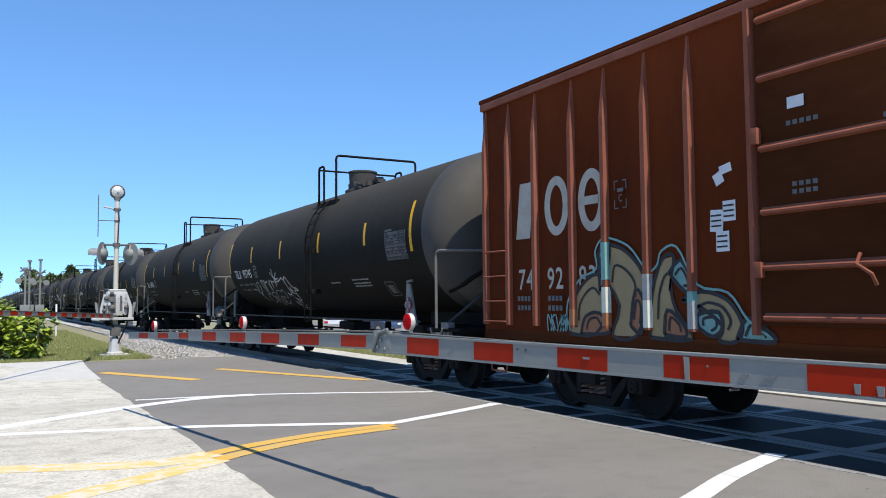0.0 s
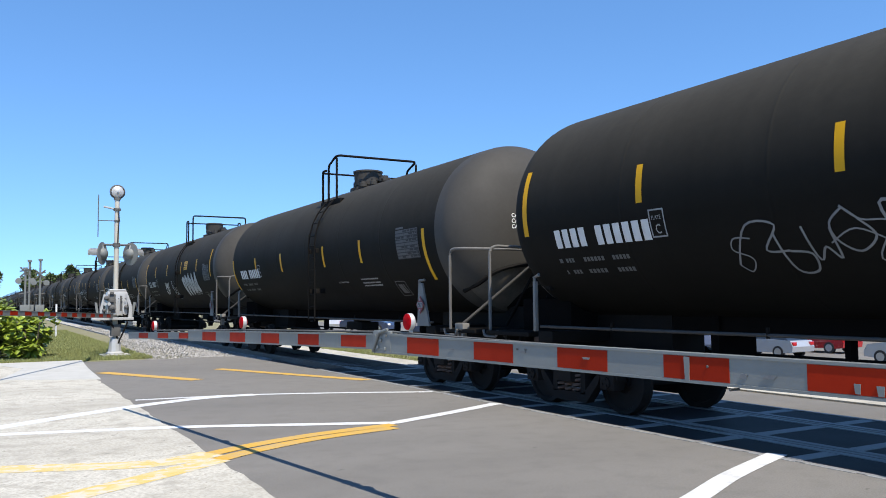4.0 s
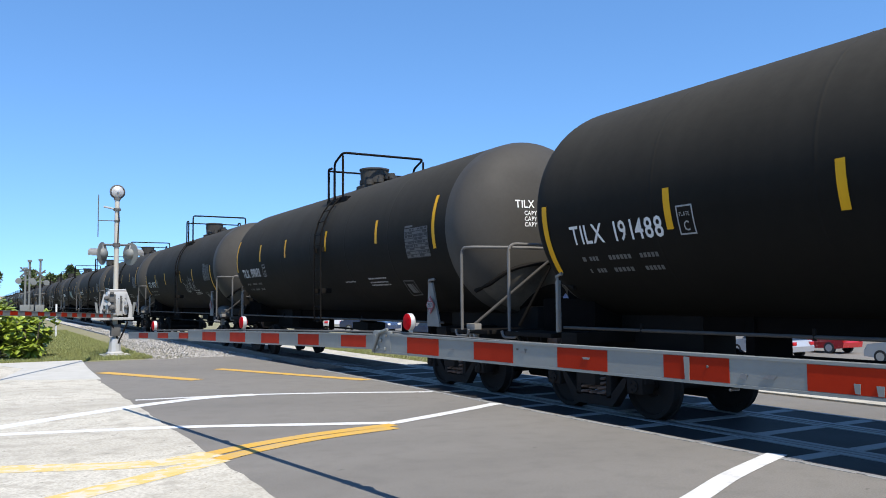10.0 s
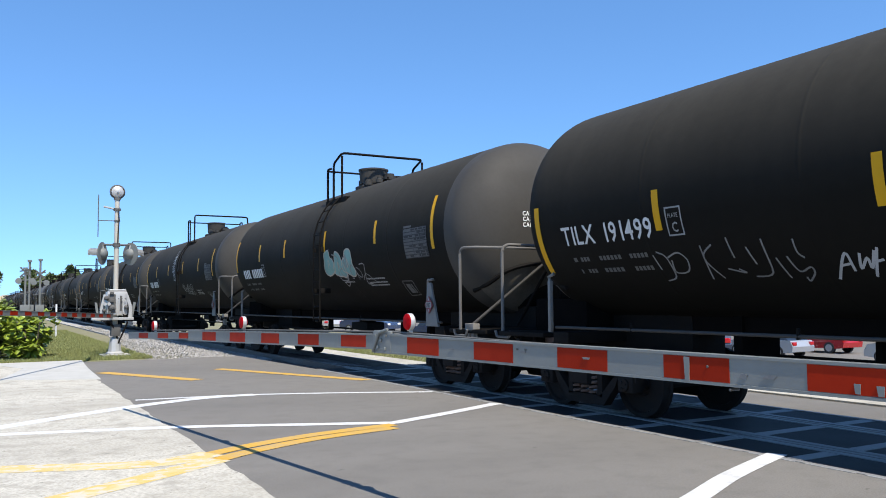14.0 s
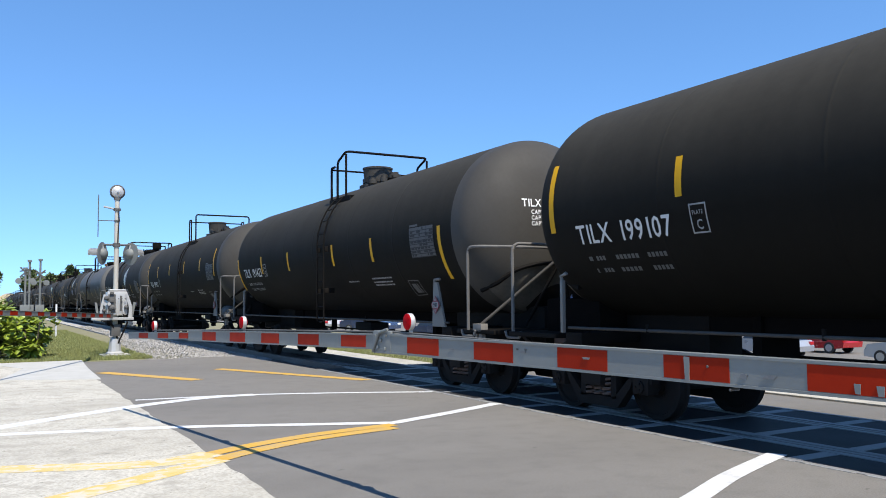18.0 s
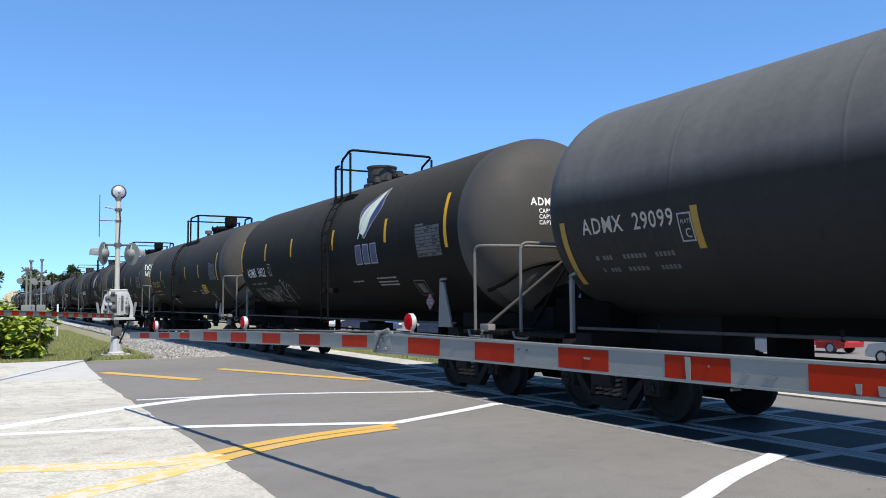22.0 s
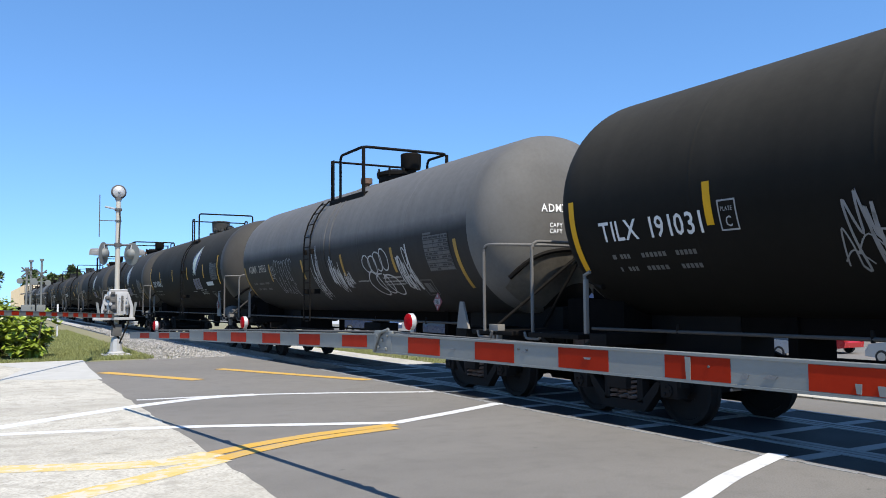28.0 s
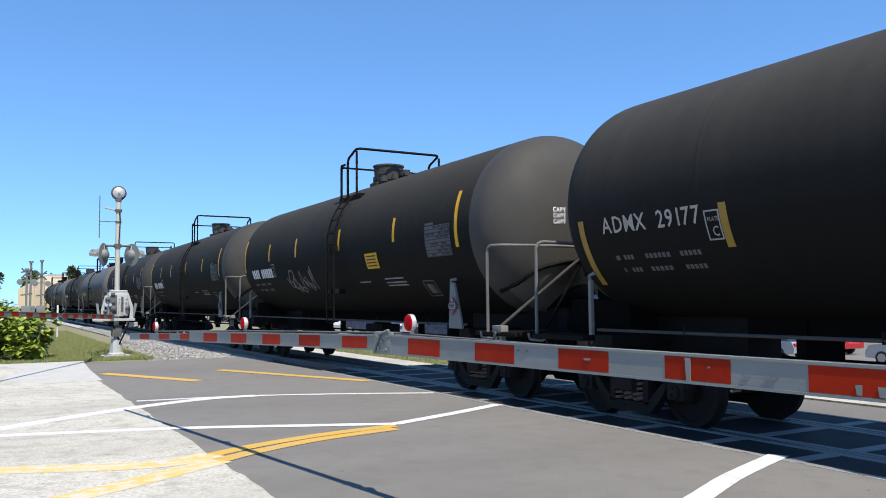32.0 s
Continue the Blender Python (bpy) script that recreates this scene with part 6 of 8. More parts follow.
strokes(CARS[21], ([(-2.47, -0.78), (-2.47, -0.7), (-2.36, -0.66), (-2.25, -0.72), (-2.27, -0.83), (-2.4, -0.92), (-2.54, -0.89), (-2.58, -0.8)], [(-3, -0.96), (-2.85, -0.88), (-2.76, -0.98), (-2.83, -1.19), (-2.88, -1.18), (-2.84, -0.97)], [(-2.76, -0.98), (-2.64, -0.94), (-2.57, -1.02), (-2.65, -1.09), (-2.76, -1.03)], [(-3.02, -1.18), (-3.05, -1.43), (-2.96, -1.7)], [(-2.89, -1.25), (-2.79, -1.42), (-2.72, -1.22)], [(-2.47, -1.04), (-2.39, -1.13), (-2.26, -1.15)], [(-2.52, -1.08), (-2.5, -1.2), (-2.53, -1.33), (-2.62, -1.33)]), 0.022, "spray_khaki")
strokes(CARS[14], ([(-4.69, -0.81), (-4.65, -1.03)], [(-4.62, -0.77), (-4.48, -0.86), (-4.48, -1.14), (-4.66, -1.21)], [(-4.46, -0.86), (-4.27, -0.8), (-4.16, -0.91), (-4.23, -1.07), (-4.43, -1.08), (-4.41, -0.9)], [(-3.88, -0.73), (-3.89, -0.97), (-3.92, -1.21)], [(-3.71, -0.73), (-3.89, -0.89), (-3.74, -1.2)], [(-3.47, -0.66), (-3.45, -0.92)], [(-3.62, -1.06), (-3.39, -1.13), (-3.47, -1.07)], [(-3.24, -0.79), (-3.19, -1.02)], [(-3.01, -0.71), (-3.04, -1.14), (-3.29, -1.19)], [(-2.91, -0.95), (-2.85, -1.23)], [(-2.62, -0.74), (-2.62, -0.9), (-2.56, -0.97)], [(-2.77, -0.94), (-2.7, -1.14), (-2.55, -1.09), (-2.54, -1.17), (-2.65, -1.28), (-2.66, -1.22)]), 0.022, "spray_dim")
strokes(CARS[14], ([(-2.3, -1.27), (-2.1, -0.94), (-2.08, -1.17)], [(-2.2, -1.09), (-2.08, -1.07)], [(-1.95, -0.95), (-2, -1.14), (-1.89, -1.01), (-1.89, -1.14), (-1.79, -0.93)], [(-1.75, -0.9), (-1.89, -1.25)], [(-1.82, -1.06), (-1.73, -1.04)]), 0.03, "spray")
strokes(CARS[14], ([(2.01, -0.92), (2.47, -0.9)], [(2.22, -0.9), (1.9, -1.21)], [(2.52, -0.93), (2.34, -0.94), (2.07, -1.19), (2.3, -1.18)], [(2.22, -1.05), (2.38, -1.04)], [(2.56, -0.93), (2.37, -1.21), (2.65, -1.01), (2.54, -1.2), (2.93, -0.9)]), 0.035, "spray")
strokes(CARS[23], ([(-3.55, -0.79), (-3.43, -0.72), (-3.38, -0.79), (-3.45, -1.13), (-3.53, -1.47)], [(-3.18, -0.79), (-3.28, -0.83), (-3.37, -1.1), (-3.52, -1.44)], [(-3.01, -0.85), (-3.35, -1.15), (-3.26, -1.38)], [(-3, -1.03), (-2.93, -0.92), (-2.83, -0.91), (-2.81, -1.09), (-2.83, -1.31), (-2.91, -1.39), (-3.01, -1.33)], [(-4.08, -1.36), (-4.12, -1.48), (-3.95, -1.51), (-3.53, -1.47), (-3.63, -1.35), (-3.87, -1.27)], [(-3.7, -0.9), (-3.78, -1.24), (-3.65, -1.37)], [(-4.18, -0.87), (-4.23, -1.18), (-4.38, -1.26)], [(-4.1, -0.95), (-3.97, -0.92), (-3.96, -1.07), (-4.12, -1.24), (-4.17, -1.14), (-4.14, -0.98)], [(-3.83, -0.89), (-3.92, -1.23)], [(-3.97, -1.13), (-3.77, -1.06)], [(-3.58, -1.47), (-3.75, -1.78)]), 0.026, "spray_dim")
bubble(CARS[6], 6, 1.6, 4.2, -1.05, -0.2, "spray", "tyre", 5)
strokes(CARS[6], ([(-2.41, -0.68), (-2.27, -0.7), (-2.15, -0.59), (-2.14, -0.46), (-2.2, -0.44), (-2.25, -0.54), (-2.25, -0.7), (-2.3, -0.88), (-2.41, -0.98), (-2.45, -0.91), (-2.38, -0.85), (-2.28, -0.88), (-2.16, -0.95), (-2, -0.92), (-1.79, -0.81), (-1.56, -0.73)], [(-1.95, -0.58), (-1.98, -0.63), (-2.03, -0.65), (-2.05, -0.62), (-2.05, -0.57), (-2.02, -0.51), (-1.98, -0.49), (-1.95, -0.52), (-1.95, -0.58)], [(-1.9, -0.49), (-1.9, -0.64), (-1.79, -0.44)], [(-1.78, -0.55), (-1.67, -0.52), (-1.68, -0.47), (-1.75, -0.49), (-1.79, -0.58), (-1.72, -0.64), (-1.62, -0.6), (-1.55, -0.53), (-1.38, -0.43)]), 0.06, "spray")
strokes(CARS[6], ([(-2.1, -0.73), (-2.15, -0.9)], [(-2.04, -0.89), (-1.97, -0.72), (-1.88, -0.71)], [(-1.99, -0.8), (-1.91, -0.79)], [(-1.85, -0.74), (-1.79, -0.67), (-1.84, -0.67), (-1.88, -0.76), (-1.83, -0.81), (-1.72, -0.76)], [(-1.55, -0.69), (-1.45, -0.59)]), 0.05, "spray")
strokes(CARS[29], ([(-3.93, -0.38), (-3.88, -0.23), (-3.78, -0.15), (-3.7, -0.2), (-3.68, -0.37), (-3.67, -0.51)], [(-3.67, -0.28), (-3.62, -0.19), (-3.53, -0.17), (-3.45, -0.26), (-3.44, -0.4), (-3.46, -0.56), (-3.39, -0.64), (-3.45, -0.84), (-3.62, -1.14), (-3.68, -1.05), (-3.68, -0.88), (-3.66, -0.62)], [(-3.88, -0.39), (-3.88, -0.54), (-4.04, -0.56), (-3.92, -0.83), (-3.79, -1.16), (-3.71, -0.99), (-3.66, -0.62)], [(-3.44, -0.28), (-3.4, -0.2), (-3.35, -0.2), (-3.28, -0.27), (-3.2, -0.22), (-3.13, -0.2), (-3.07, -0.28)], [(-3.27, -0.34), (-3.26, -0.46), (-3.25, -0.63)]), 0.03, "spray_dim", 2.0)
strokes(CARS[29], ([(-3.04, -0.28), (-2.99, -0.2), (-2.92, -0.18), (-2.84, -0.27), (-2.76, -0.36), (-2.73, -0.56), (-2.76, -0.77), (-2.62, -0.75), (-2.65, -0.92), (-2.69, -1.16), (-2.66, -1.27)], [(-3.04, -0.26), (-3.1, -0.53), (-3.03, -0.67), (-3.07, -0.92), (-3.16, -1.16), (-3.23, -1.19), (-3.27, -1.07), (-3.27, -0.75)], [(-3.49, -1.04), (-3.42, -1.17), (-3.35, -1.15), (-3.3, -0.98)], [(-2.93, -0.35), (-2.91, -0.5), (-2.91, -0.73)], [(-3.1, -1.08), (-3.02, -1.21), (-2.91, -1.14), (-2.88, -1.01), (-2.91, -0.92), (-2.8, -1.09), (-2.69, -1.34)], [(-2.77, -0.36), (-2.76, -0.21), (-2.66, -0.15), (-2.57, -0.24), (-2.54, -0.39), (-2.52, -0.5)], [(-2.54, -0.24), (-2.46, -0.17), (-2.38, -0.2), (-2.33, -0.27)], [(-2.66, -0.48), (-2.61, -0.66), (-2.51, -0.93)]), 0.03, "spray_dim", 2.0)
strokes(CARS[24], ([(-2.81, -1.03), (-2.87, -1.11), (-2.86, -1.19), (-2.61, -1.06), (-2.5, -0.96), (-2.52, -1.21), (-2.56, -1.54)], [(-2.91, -1.34), (-2.84, -1.29), (-2.88, -1.62)], [(-2.8, -1.03), (-2.81, -1.32), (-2.77, -1.52)], [(-2.64, -1.01), (-2.64, -1.27), (-2.71, -1.6)], [(-2.63, -1), (-2.5, -0.96)], [(-2.36, -0.94), (-2.34, -1.11)], [(-2.86, -1.19), (-2.53, -1.24), (-2.45, -1.34)]), 0.045, "spray", 1.8)
bubble(CARS[15], 15, 0.9, 2.6, -0.8, -0.2, "teal", "paint_box", 3)
strokes(CARS[7], ([(-3.3, -0.8), (-3.2, -0.28), (-3.0, -0.32), (-3.12, -0.55), (-2.95, -0.7), (-3.15, -0.98), (-3.55, -0.75)], [(-3.0, -0.98), (-2.88, -0.3), (-2.74, -0.98)], [(-2.98, -0.68), (-2.74, -0.6)], [(-2.68, -0.98), (-2.62, -0.27), (-2.42, -0.34), (-2.58, -0.6), (-2.3, -0.98)],
                  [(-2.32, -0.5), (-2.05, -0.5), (-2.2, -1.12)], [(-1.85, -0.6), (-2.0, -0.75), (-1.8, -1.05), (-1.95, -1.1), (-1.72, -0.72), (-1.85, -0.58)], [(-1.72, -0.85), (-1.72, -1.2), (-1.58, -0.95), (-1.5, -1.25), (-1.35, -0.85)]), 0.04, "spray_dim", 2.4)
for i in (24, 33, 6):
    u, v = {24: (3.72, -1.0), 33: (2.46, -0.62), 6: (2.05, 0.02)}[i]
    p = part("notice", wrap(flat_rect(bmesh.new(), u, u + 0.62, v, v + 0.34), 0.014), M["stripe"], CARS[i], "yellow paper notice")
    bm = bmesh.new()
    for k in range(4):
        flat_rect(bm, u + 0.06, u + 0.56, v + 0.05 + 0.07 * k, v + 0.08 + 0.07 * k)
    part("notice_print", wrap(bm, 0.017), M["tyre"], p)
part("patch", wrap(flat_rect(bmesh.new(), 4.45, 5.45, ARC(2.28), ARC(2.42)), 0.008), M["paint_white"], CARS[30], "white painted-over patch")
for i, text in ((1, "black tank car with looping silver graffiti on its flank"), (6, "black tank car with white painted words and grey graffiti"), (7, "black tank car with pale grey graffiti scrawl"), (13, "black tank car with thin spiky graffiti"), (17, "black tank car with outlined spray-painted words"),
                (21, "dull black tank car with leaf emblem and scratched graffiti"), (23, "black tank car with leaf emblem and scrawled graffiti"), (24, "dull black tank car with yellow stencils and yellow notice"), (25, "dull black tank car with yellow stencils"),
                (29, "tank car with faded grey top and silver graffiti"), (30, "black tank car with leaf emblem and white patch"), (31, "dull black tank car with leaf emblem"), (32, "dull black tank car with leaf emblem")):
    tagged(CARS[i], text)

rng = random.Random(25)
bm = bmesh.new()
for line, z0 in ((0, 3.38), (1, 3.04)):
    for k in range(5):
        g = GLYPHS[(k * 3 + line * 2) % len(GLYPHS)]
        ribbon(bm, [(-1.46 + 0.15 * k + 0.15 * x, z0 + 0.28 * y) for x, y in g], 0.03, 5)
part("graffiti", on_head(bm, 0.016), M["spray_mint"], CARS[25], "mint spray-painted scrawl on the tank's head")


# ---- boxcar at the head of the view ----
def boxcar():
    car = empty("boxcar", label="rust-red ribbed steel boxcar with large colourful graffiti", category="boxcar")
    B, Y = 7.72, 1.50
    part("body", one_box(-B, B, -Y, Y, 1.16, 4.93, 0.02), M["boxred"], car, smooth=30)
    part("roof", prism(bmesh.new(), [(-Y - 0.06, 4.93), (Y + 0.06, 4.93), (Y + 0.06, 4.99), (0, 5.14), (-Y - 0.06, 4.99)], "x", -B - 0.03, B + 0.03), M["boxred"], car, smooth=0)
    for s in (-1, 1):
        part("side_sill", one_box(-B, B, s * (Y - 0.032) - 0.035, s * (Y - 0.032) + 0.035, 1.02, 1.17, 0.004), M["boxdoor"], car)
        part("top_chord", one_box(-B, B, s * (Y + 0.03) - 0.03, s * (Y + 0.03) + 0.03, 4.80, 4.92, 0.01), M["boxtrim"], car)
        for x in (-7.62, -6.95, -6.23, -5.34, -4.64, -3.86, -3.12, 3.12, 3.86, 4.64, 5.34, 6.23, 6.95, 7.62):
            y = s * Y
            bm = bmesh.new()
            w = 0.06
            lo = [(x - w, y), (x + w, y), (x + w * 0.62, y + s * 0.075), (x - w * 0.62, y + s * 0.075)]
            hi = [(x - w * 0.3, y), (x + w * 0.3, y), (x + w * 0.2, y + s * 0.012), (x - w * 0.2, y + s * 0.012)]
            rings = [[bm.verts.new((*p, z)) for p in o] for z, o in ((1.25, lo), (4.1, lo), (4.78, hi))]
            for a, b in zip(rings, rings[1:]):
                for k in range(4):
                    bm.faces.new((a[k], a[(k + 1) % 4], b[(k + 1) % 4], b[k]))
            bm.faces.new(rings[0])
            bm.faces.new(rings[-1])
            bmesh.ops.recalc_face_normals(bm, faces=bm.faces[:])
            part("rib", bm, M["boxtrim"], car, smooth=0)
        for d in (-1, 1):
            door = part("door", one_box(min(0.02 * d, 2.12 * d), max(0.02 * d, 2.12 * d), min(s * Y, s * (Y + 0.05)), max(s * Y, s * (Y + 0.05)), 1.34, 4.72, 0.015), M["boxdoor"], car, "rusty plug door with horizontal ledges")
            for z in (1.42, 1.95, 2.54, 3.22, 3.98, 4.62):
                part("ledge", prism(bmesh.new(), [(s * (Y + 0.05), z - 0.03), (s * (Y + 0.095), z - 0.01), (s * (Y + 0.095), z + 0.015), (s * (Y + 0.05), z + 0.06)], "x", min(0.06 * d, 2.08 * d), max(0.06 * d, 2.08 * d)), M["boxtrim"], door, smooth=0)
            bm = pipe(bmesh.new(), [(0.8 * d, s * (Y + 0.1), 1.75), (0.8 * d, s * (Y + 0.17), 1.85), (0.95 * d, s * (Y + 0.17), 1.95), (0.95 * d, s * (Y + 0.1), 2.05)], 0.02, 6)
            part("door_handle", bm, M["boxtrim"], door)
            bm = box(bmesh.new(), 2.12 * d - 0.05, 2.12 * d + 0.05, min(s * Y, s * (Y + 0.12)), max(s * Y, s * (Y + 0.12)), 3.28, 3.46, 0.01)
            box(bm, 2.12 * d - 0.05, 2.12 * d + 0.05, min(s * Y, s * (Y + 0.12)), max(s * Y, s * (Y + 0.12)), 1.85, 2.02, 0.01)
            part("door_bracket", bm, M["boxtrim"], door)
            part("door_post", prism(bmesh.new(), [(2.16 * d, s * Y), (2.26 * d, s * Y), (2.24 * d, s * (Y + 0.08)), (2.18 * d, s * (Y + 0.08))], "z", 1.24, 4.80), M["boxtrim"], car, smooth=0)
        for e in (-1, 1):
            for z in (1.62, 2.02, 2.42, 1.30):
                part("grab_iron", pipe(bmesh.new(), [(e * 7.6, s * (Y + 0.01), z), (e * 7.6, s * (Y + 0.09), z), (e * 7.0, s * (Y + 0.09), z), (e * 7.0, s * (Y + 0.01), z)], 0.013, 6, 0.02), M["boxtrim"], car)
    for s in (-1, 1):
        for k in range(9):
            part("end_corrugation", prism(bmesh.new(), [(s * B, 1.5 + 0.37 * k), (s * (B + 0.06), 1.58 + 0.37 * k), (s * (B + 0.06), 1.66 + 0.37 * k), (s * B, 1.74 + 0.37 * k)], "y", -1.42, 1.42), M["boxred"], car, smooth=0)
        part("center_sill", one_box(min(0, s * 8.0), max(0, s * 8.0), -0.3, 0.3, 0.80, 1.16, 0.02), M["grime"], car)
        bm = box(bmesh.new(), min(s * 7.9, s * 8.35), max(s * 7.9, s * 8.35), -0.14, 0.14, 0.75, 1.02, 0.04)
        part("coupler", bm, M["rust"], car)
        part("sill_step", pipe(bmesh.new(), [(s * 7.6, -1.45, 1.1), (s * 7.6, -1.45, 0.5), (s * 7.15, -1.45, 0.5), (s * 7.15, -1.45, 1.1)], 0.016, 6, 0.04), M["boxtrim"], car)
        truck(car, s * 5.5)
    F = -Y - 0.006
    # block shapes in place of the road's initials, then the car's number
    bm = bmesh.new()
    flat_poly(bm, [(-6.77, 2.58), (-6.40, 2.58), (-6.28, 3.44), (-6.65, 3.44)])
    for cx, half in ((-5.73, 0.22), (-4.94, 0.22)):
        ring = [(cx + half * math.cos(a), 3.01 + 0.37 * math.sin(a)) for a in [k * 2 * math.pi / 16 for k in range(17)]]
        ribbon(bm, ring, 0.135, 3)
    flat_rect(bm, -5.10, -4.78, 2.95, 3.07)
    part("initial_blocks", upright(bm, F), M["paint_box"], car, "large faded white block shapes")
    for u, t in ((-6.72, "74"), (-5.98, "92"), (-5.25, "83")):
        part("car_number", upright(shift(letters(t, 0.31, 0.85), u, 1.80), F), M["paint_box"], car)
    bm = bmesh.new()
    for u in (-6.68, -5.9):
        for z in (1.62, 1.48):
            for k in range(4):
                flat_rect(bm, u + 0.09 * k, u + 0.09 * k + 0.065, z, z + 0.075)
    for a, b, c, d in ((0, 0.08, 0, 0.015), (0.16, 0.24, 0, 0.015), (0, 0.08, 0.36, 0.375), (0.16, 0.24, 0.36, 0.375), (0, 0.015, 0.02, 0.12), (0, 0.015, 0.25, 0.36), (0.225, 0.24, 0.02, 0.12), (0.225, 0.24, 0.25, 0.36), (0.06, 0.18, 0.22, 0.27)):
        flat_rect(bm, -4.42 + a, -4.42 + b, 2.82 + c, 2.82 + d)
    merge_into(bm, letters("C", 0.1), -4.34, 2.91)
    for z, u0, u1 in ((3.42, -1.75, -1.3), (3.30, -0.7, 0.2), (2.78, -1.7, -1.3), (2.70, -1.7, -1.3)):
        n = int((u1 - u0) / 0.08)
        for k in range(n):
            flat_rect(bm, u0 + 0.08 * k, u0 + 0.08 * k + 0.055, z, z + 0.05)
    part("stencil", upright(bm, -Y - 0.053), M["paint_faint"], car)
    for u, z, w, h, turn in ((-2.70, 3.00, 0.17, 0.10, 12), (-2.80, 2.9, 0.13, 0.14, 25), (-2.66, 2.52, 0.18, 0.23, 0), (-2.84, 2.42, 0.19, 0.25, -4), (-2.76, 2.18, 0.19, 0.23, 0), (-1.72, 3.55, 0.20, 0.12, 0)):
        bm = flat_rect(bmesh.new(), -w / 2, w / 2, -h / 2, h / 2)
        bmesh.ops.rotate(bm, cent=(0, 0, 0), matrix=Matrix.Rotation(radians(turn), 3, "Z"), verts=bm.verts)
        p = part("paper_sheet", upright(shift(bm, u + 0.1, z + 0.1), F - 0.004 - (0.056 if u > -2 else 0) - 0.0015 * (u * 10 % 3)), M["paint_white"], car, "white paper sheet")
        if h > 0.2:
            bm = bmesh.new()
            for k in range(3):
                flat_rect(bm, u + 0.02, u + 0.17, z + 0.03 + 0.06 * k, z + 0.05 + 0.06 * k)
            part("paper_print", upright(bm, F - 0.011), M["tyre"], p)
    # graffiti on the ribs; sun on the paint is put into the cream pieces
    for x, z0, z1, paint in ((-5.34, 1.28, 1.50, "fill_rust"), (-4.64, 1.28, 1.46, "fill_rust"), (-4.64, 1.46, 1.80, "logo_cream"), (-4.64, 1.90, 2.40, "teal"), (-3.86, 1.28, 1.62, "logo_cream"), (-3.86, 1.62, 1.95, "paint_dim"), (-3.12, 1.28, 1.60, "paint_dim"), (-3.12, 1.60, 1.72, "teal")):
        w, y = 0.062, -Y
        part("painted_rib", prism(bmesh.new(), [(x - w, y), (x + w, y), (x + w * 0.66, y - 0.079), (x - w * 0.66, y - 0.079)], "z", z0, z1), M[paint], car, "graffiti paint on a rib", smooth=0)
    # the big painting
    fills = (
        ("graffiti_tan", "fill_tan", 0.0, ([(-5.45, 1.16), (-5.40, 1.55), (-5.15, 1.85), (-4.85, 1.98), (-4.62, 1.80), (-4.66, 1.5), (-4.9, 1.16)], [(-4.72, 1.95), (-4.62, 2.35), (-4.25, 2.25), (-3.95, 1.95), (-3.92, 1.6), (-4.1, 1.16), (-4.55, 1.16), (-4.40, 1.55)], [(-3.85, 1.16), (-3.80, 1.7), (-3.62, 2.12), (-3.42, 2.15), (-3.48, 1.8), (-3.40, 1.5), (-3.15, 1.16)], [(-3.3, 1.62), (-3.0, 1.72), (-2.62, 1.62), (-2.42, 1.35), (-2.5, 1.16), (-2.75, 1.16), (-2.7, 1.32), (-2.95, 1.5)])),
    )
    accents = (
        ("graffiti_rust", "fill_rust", 0.003, ([(-5.2, 1.16), (-5.1, 1.4), (-4.8, 1.45), (-4.6, 1.2)], [(-4.2, 1.3), (-4.1, 1.75), (-3.95, 1.6), (-4.0, 1.2)], [(-3.6, 1.2), (-3.55, 1.5), (-3.3, 1.35), (-3.25, 1.18)])),
        ("graffiti_teal", "teal", 0.004, ([(-4.78, 1.75), (-4.80, 2.25), (-4.62, 2.42), (-4.58, 2.2), (-4.68, 1.9)], [(-3.05, 1.30), (-3.05, 1.45), (-2.75, 1.48), (-2.7, 1.3), (-2.85, 1.2)], [(-2.5, 1.18), (-2.35, 1.42), (-2.1, 1.3), (-2.0, 1.17)], [(-3.5, 1.95), (-3.3, 2.1), (-3.1, 1.75), (-3.25, 1.72)])),
    )
    for name, paint, off, shapes in fills + accents:
        bm, bl = bmesh.new(), bmesh.new()
        for pts in shapes:
            flat_poly(bm, pts)
            ribbon(bl, pts + pts[:1], 0.05, 3)
            cx, cz = sum(p[0] for p in pts) / len(pts), sum(p[1] for p in pts) / len(pts)
            ribbon(bl, [(cx + (u - cx) * 0.55, cz + (z - cz) * 0.55) for u, z in pts[:5]], 0.035, 3)
        part(name, upright(bm, F - 0.002 - off), M[paint], car, "spray-painted fill")
        part("graffiti_outline", upright(bl, F - 0.009 - off), M["tyre"], car, "black spray-painted outline")
    bm = bmesh.new()
    for pts in ([(-5.5, 1.2), (-5.48, 1.6), (-5.2, 1.92), (-4.85, 2.05), (-4.86, 2.3), (-4.66, 2.46), (-4.2, 2.32), (-3.88, 2.0), (-3.7, 2.05), (-3.62, 2.22), (-3.36, 2.26), (-3.05, 1.8), (-2.6, 1.70), (-2.34, 1.4), (-2.05, 1.22)],):
        ribbon(bm, pts, 0.03, 4)
    rng = random.Random(4)
    for k in range(7):
        u = -5.95 + 0.07 * k
        ribbon(bm, [(u, 1.18), (u + rng.uniform(-0.05, 0.1), 1.35), (u + rng.uniform(0, 0.12), 1.42), (u + 0.1, 1.2)], 0.022, 3)
    part("graffiti_edge", upright(bm, F - 0.016), M["teal"], car, "pale spray-painted edging")
    return car


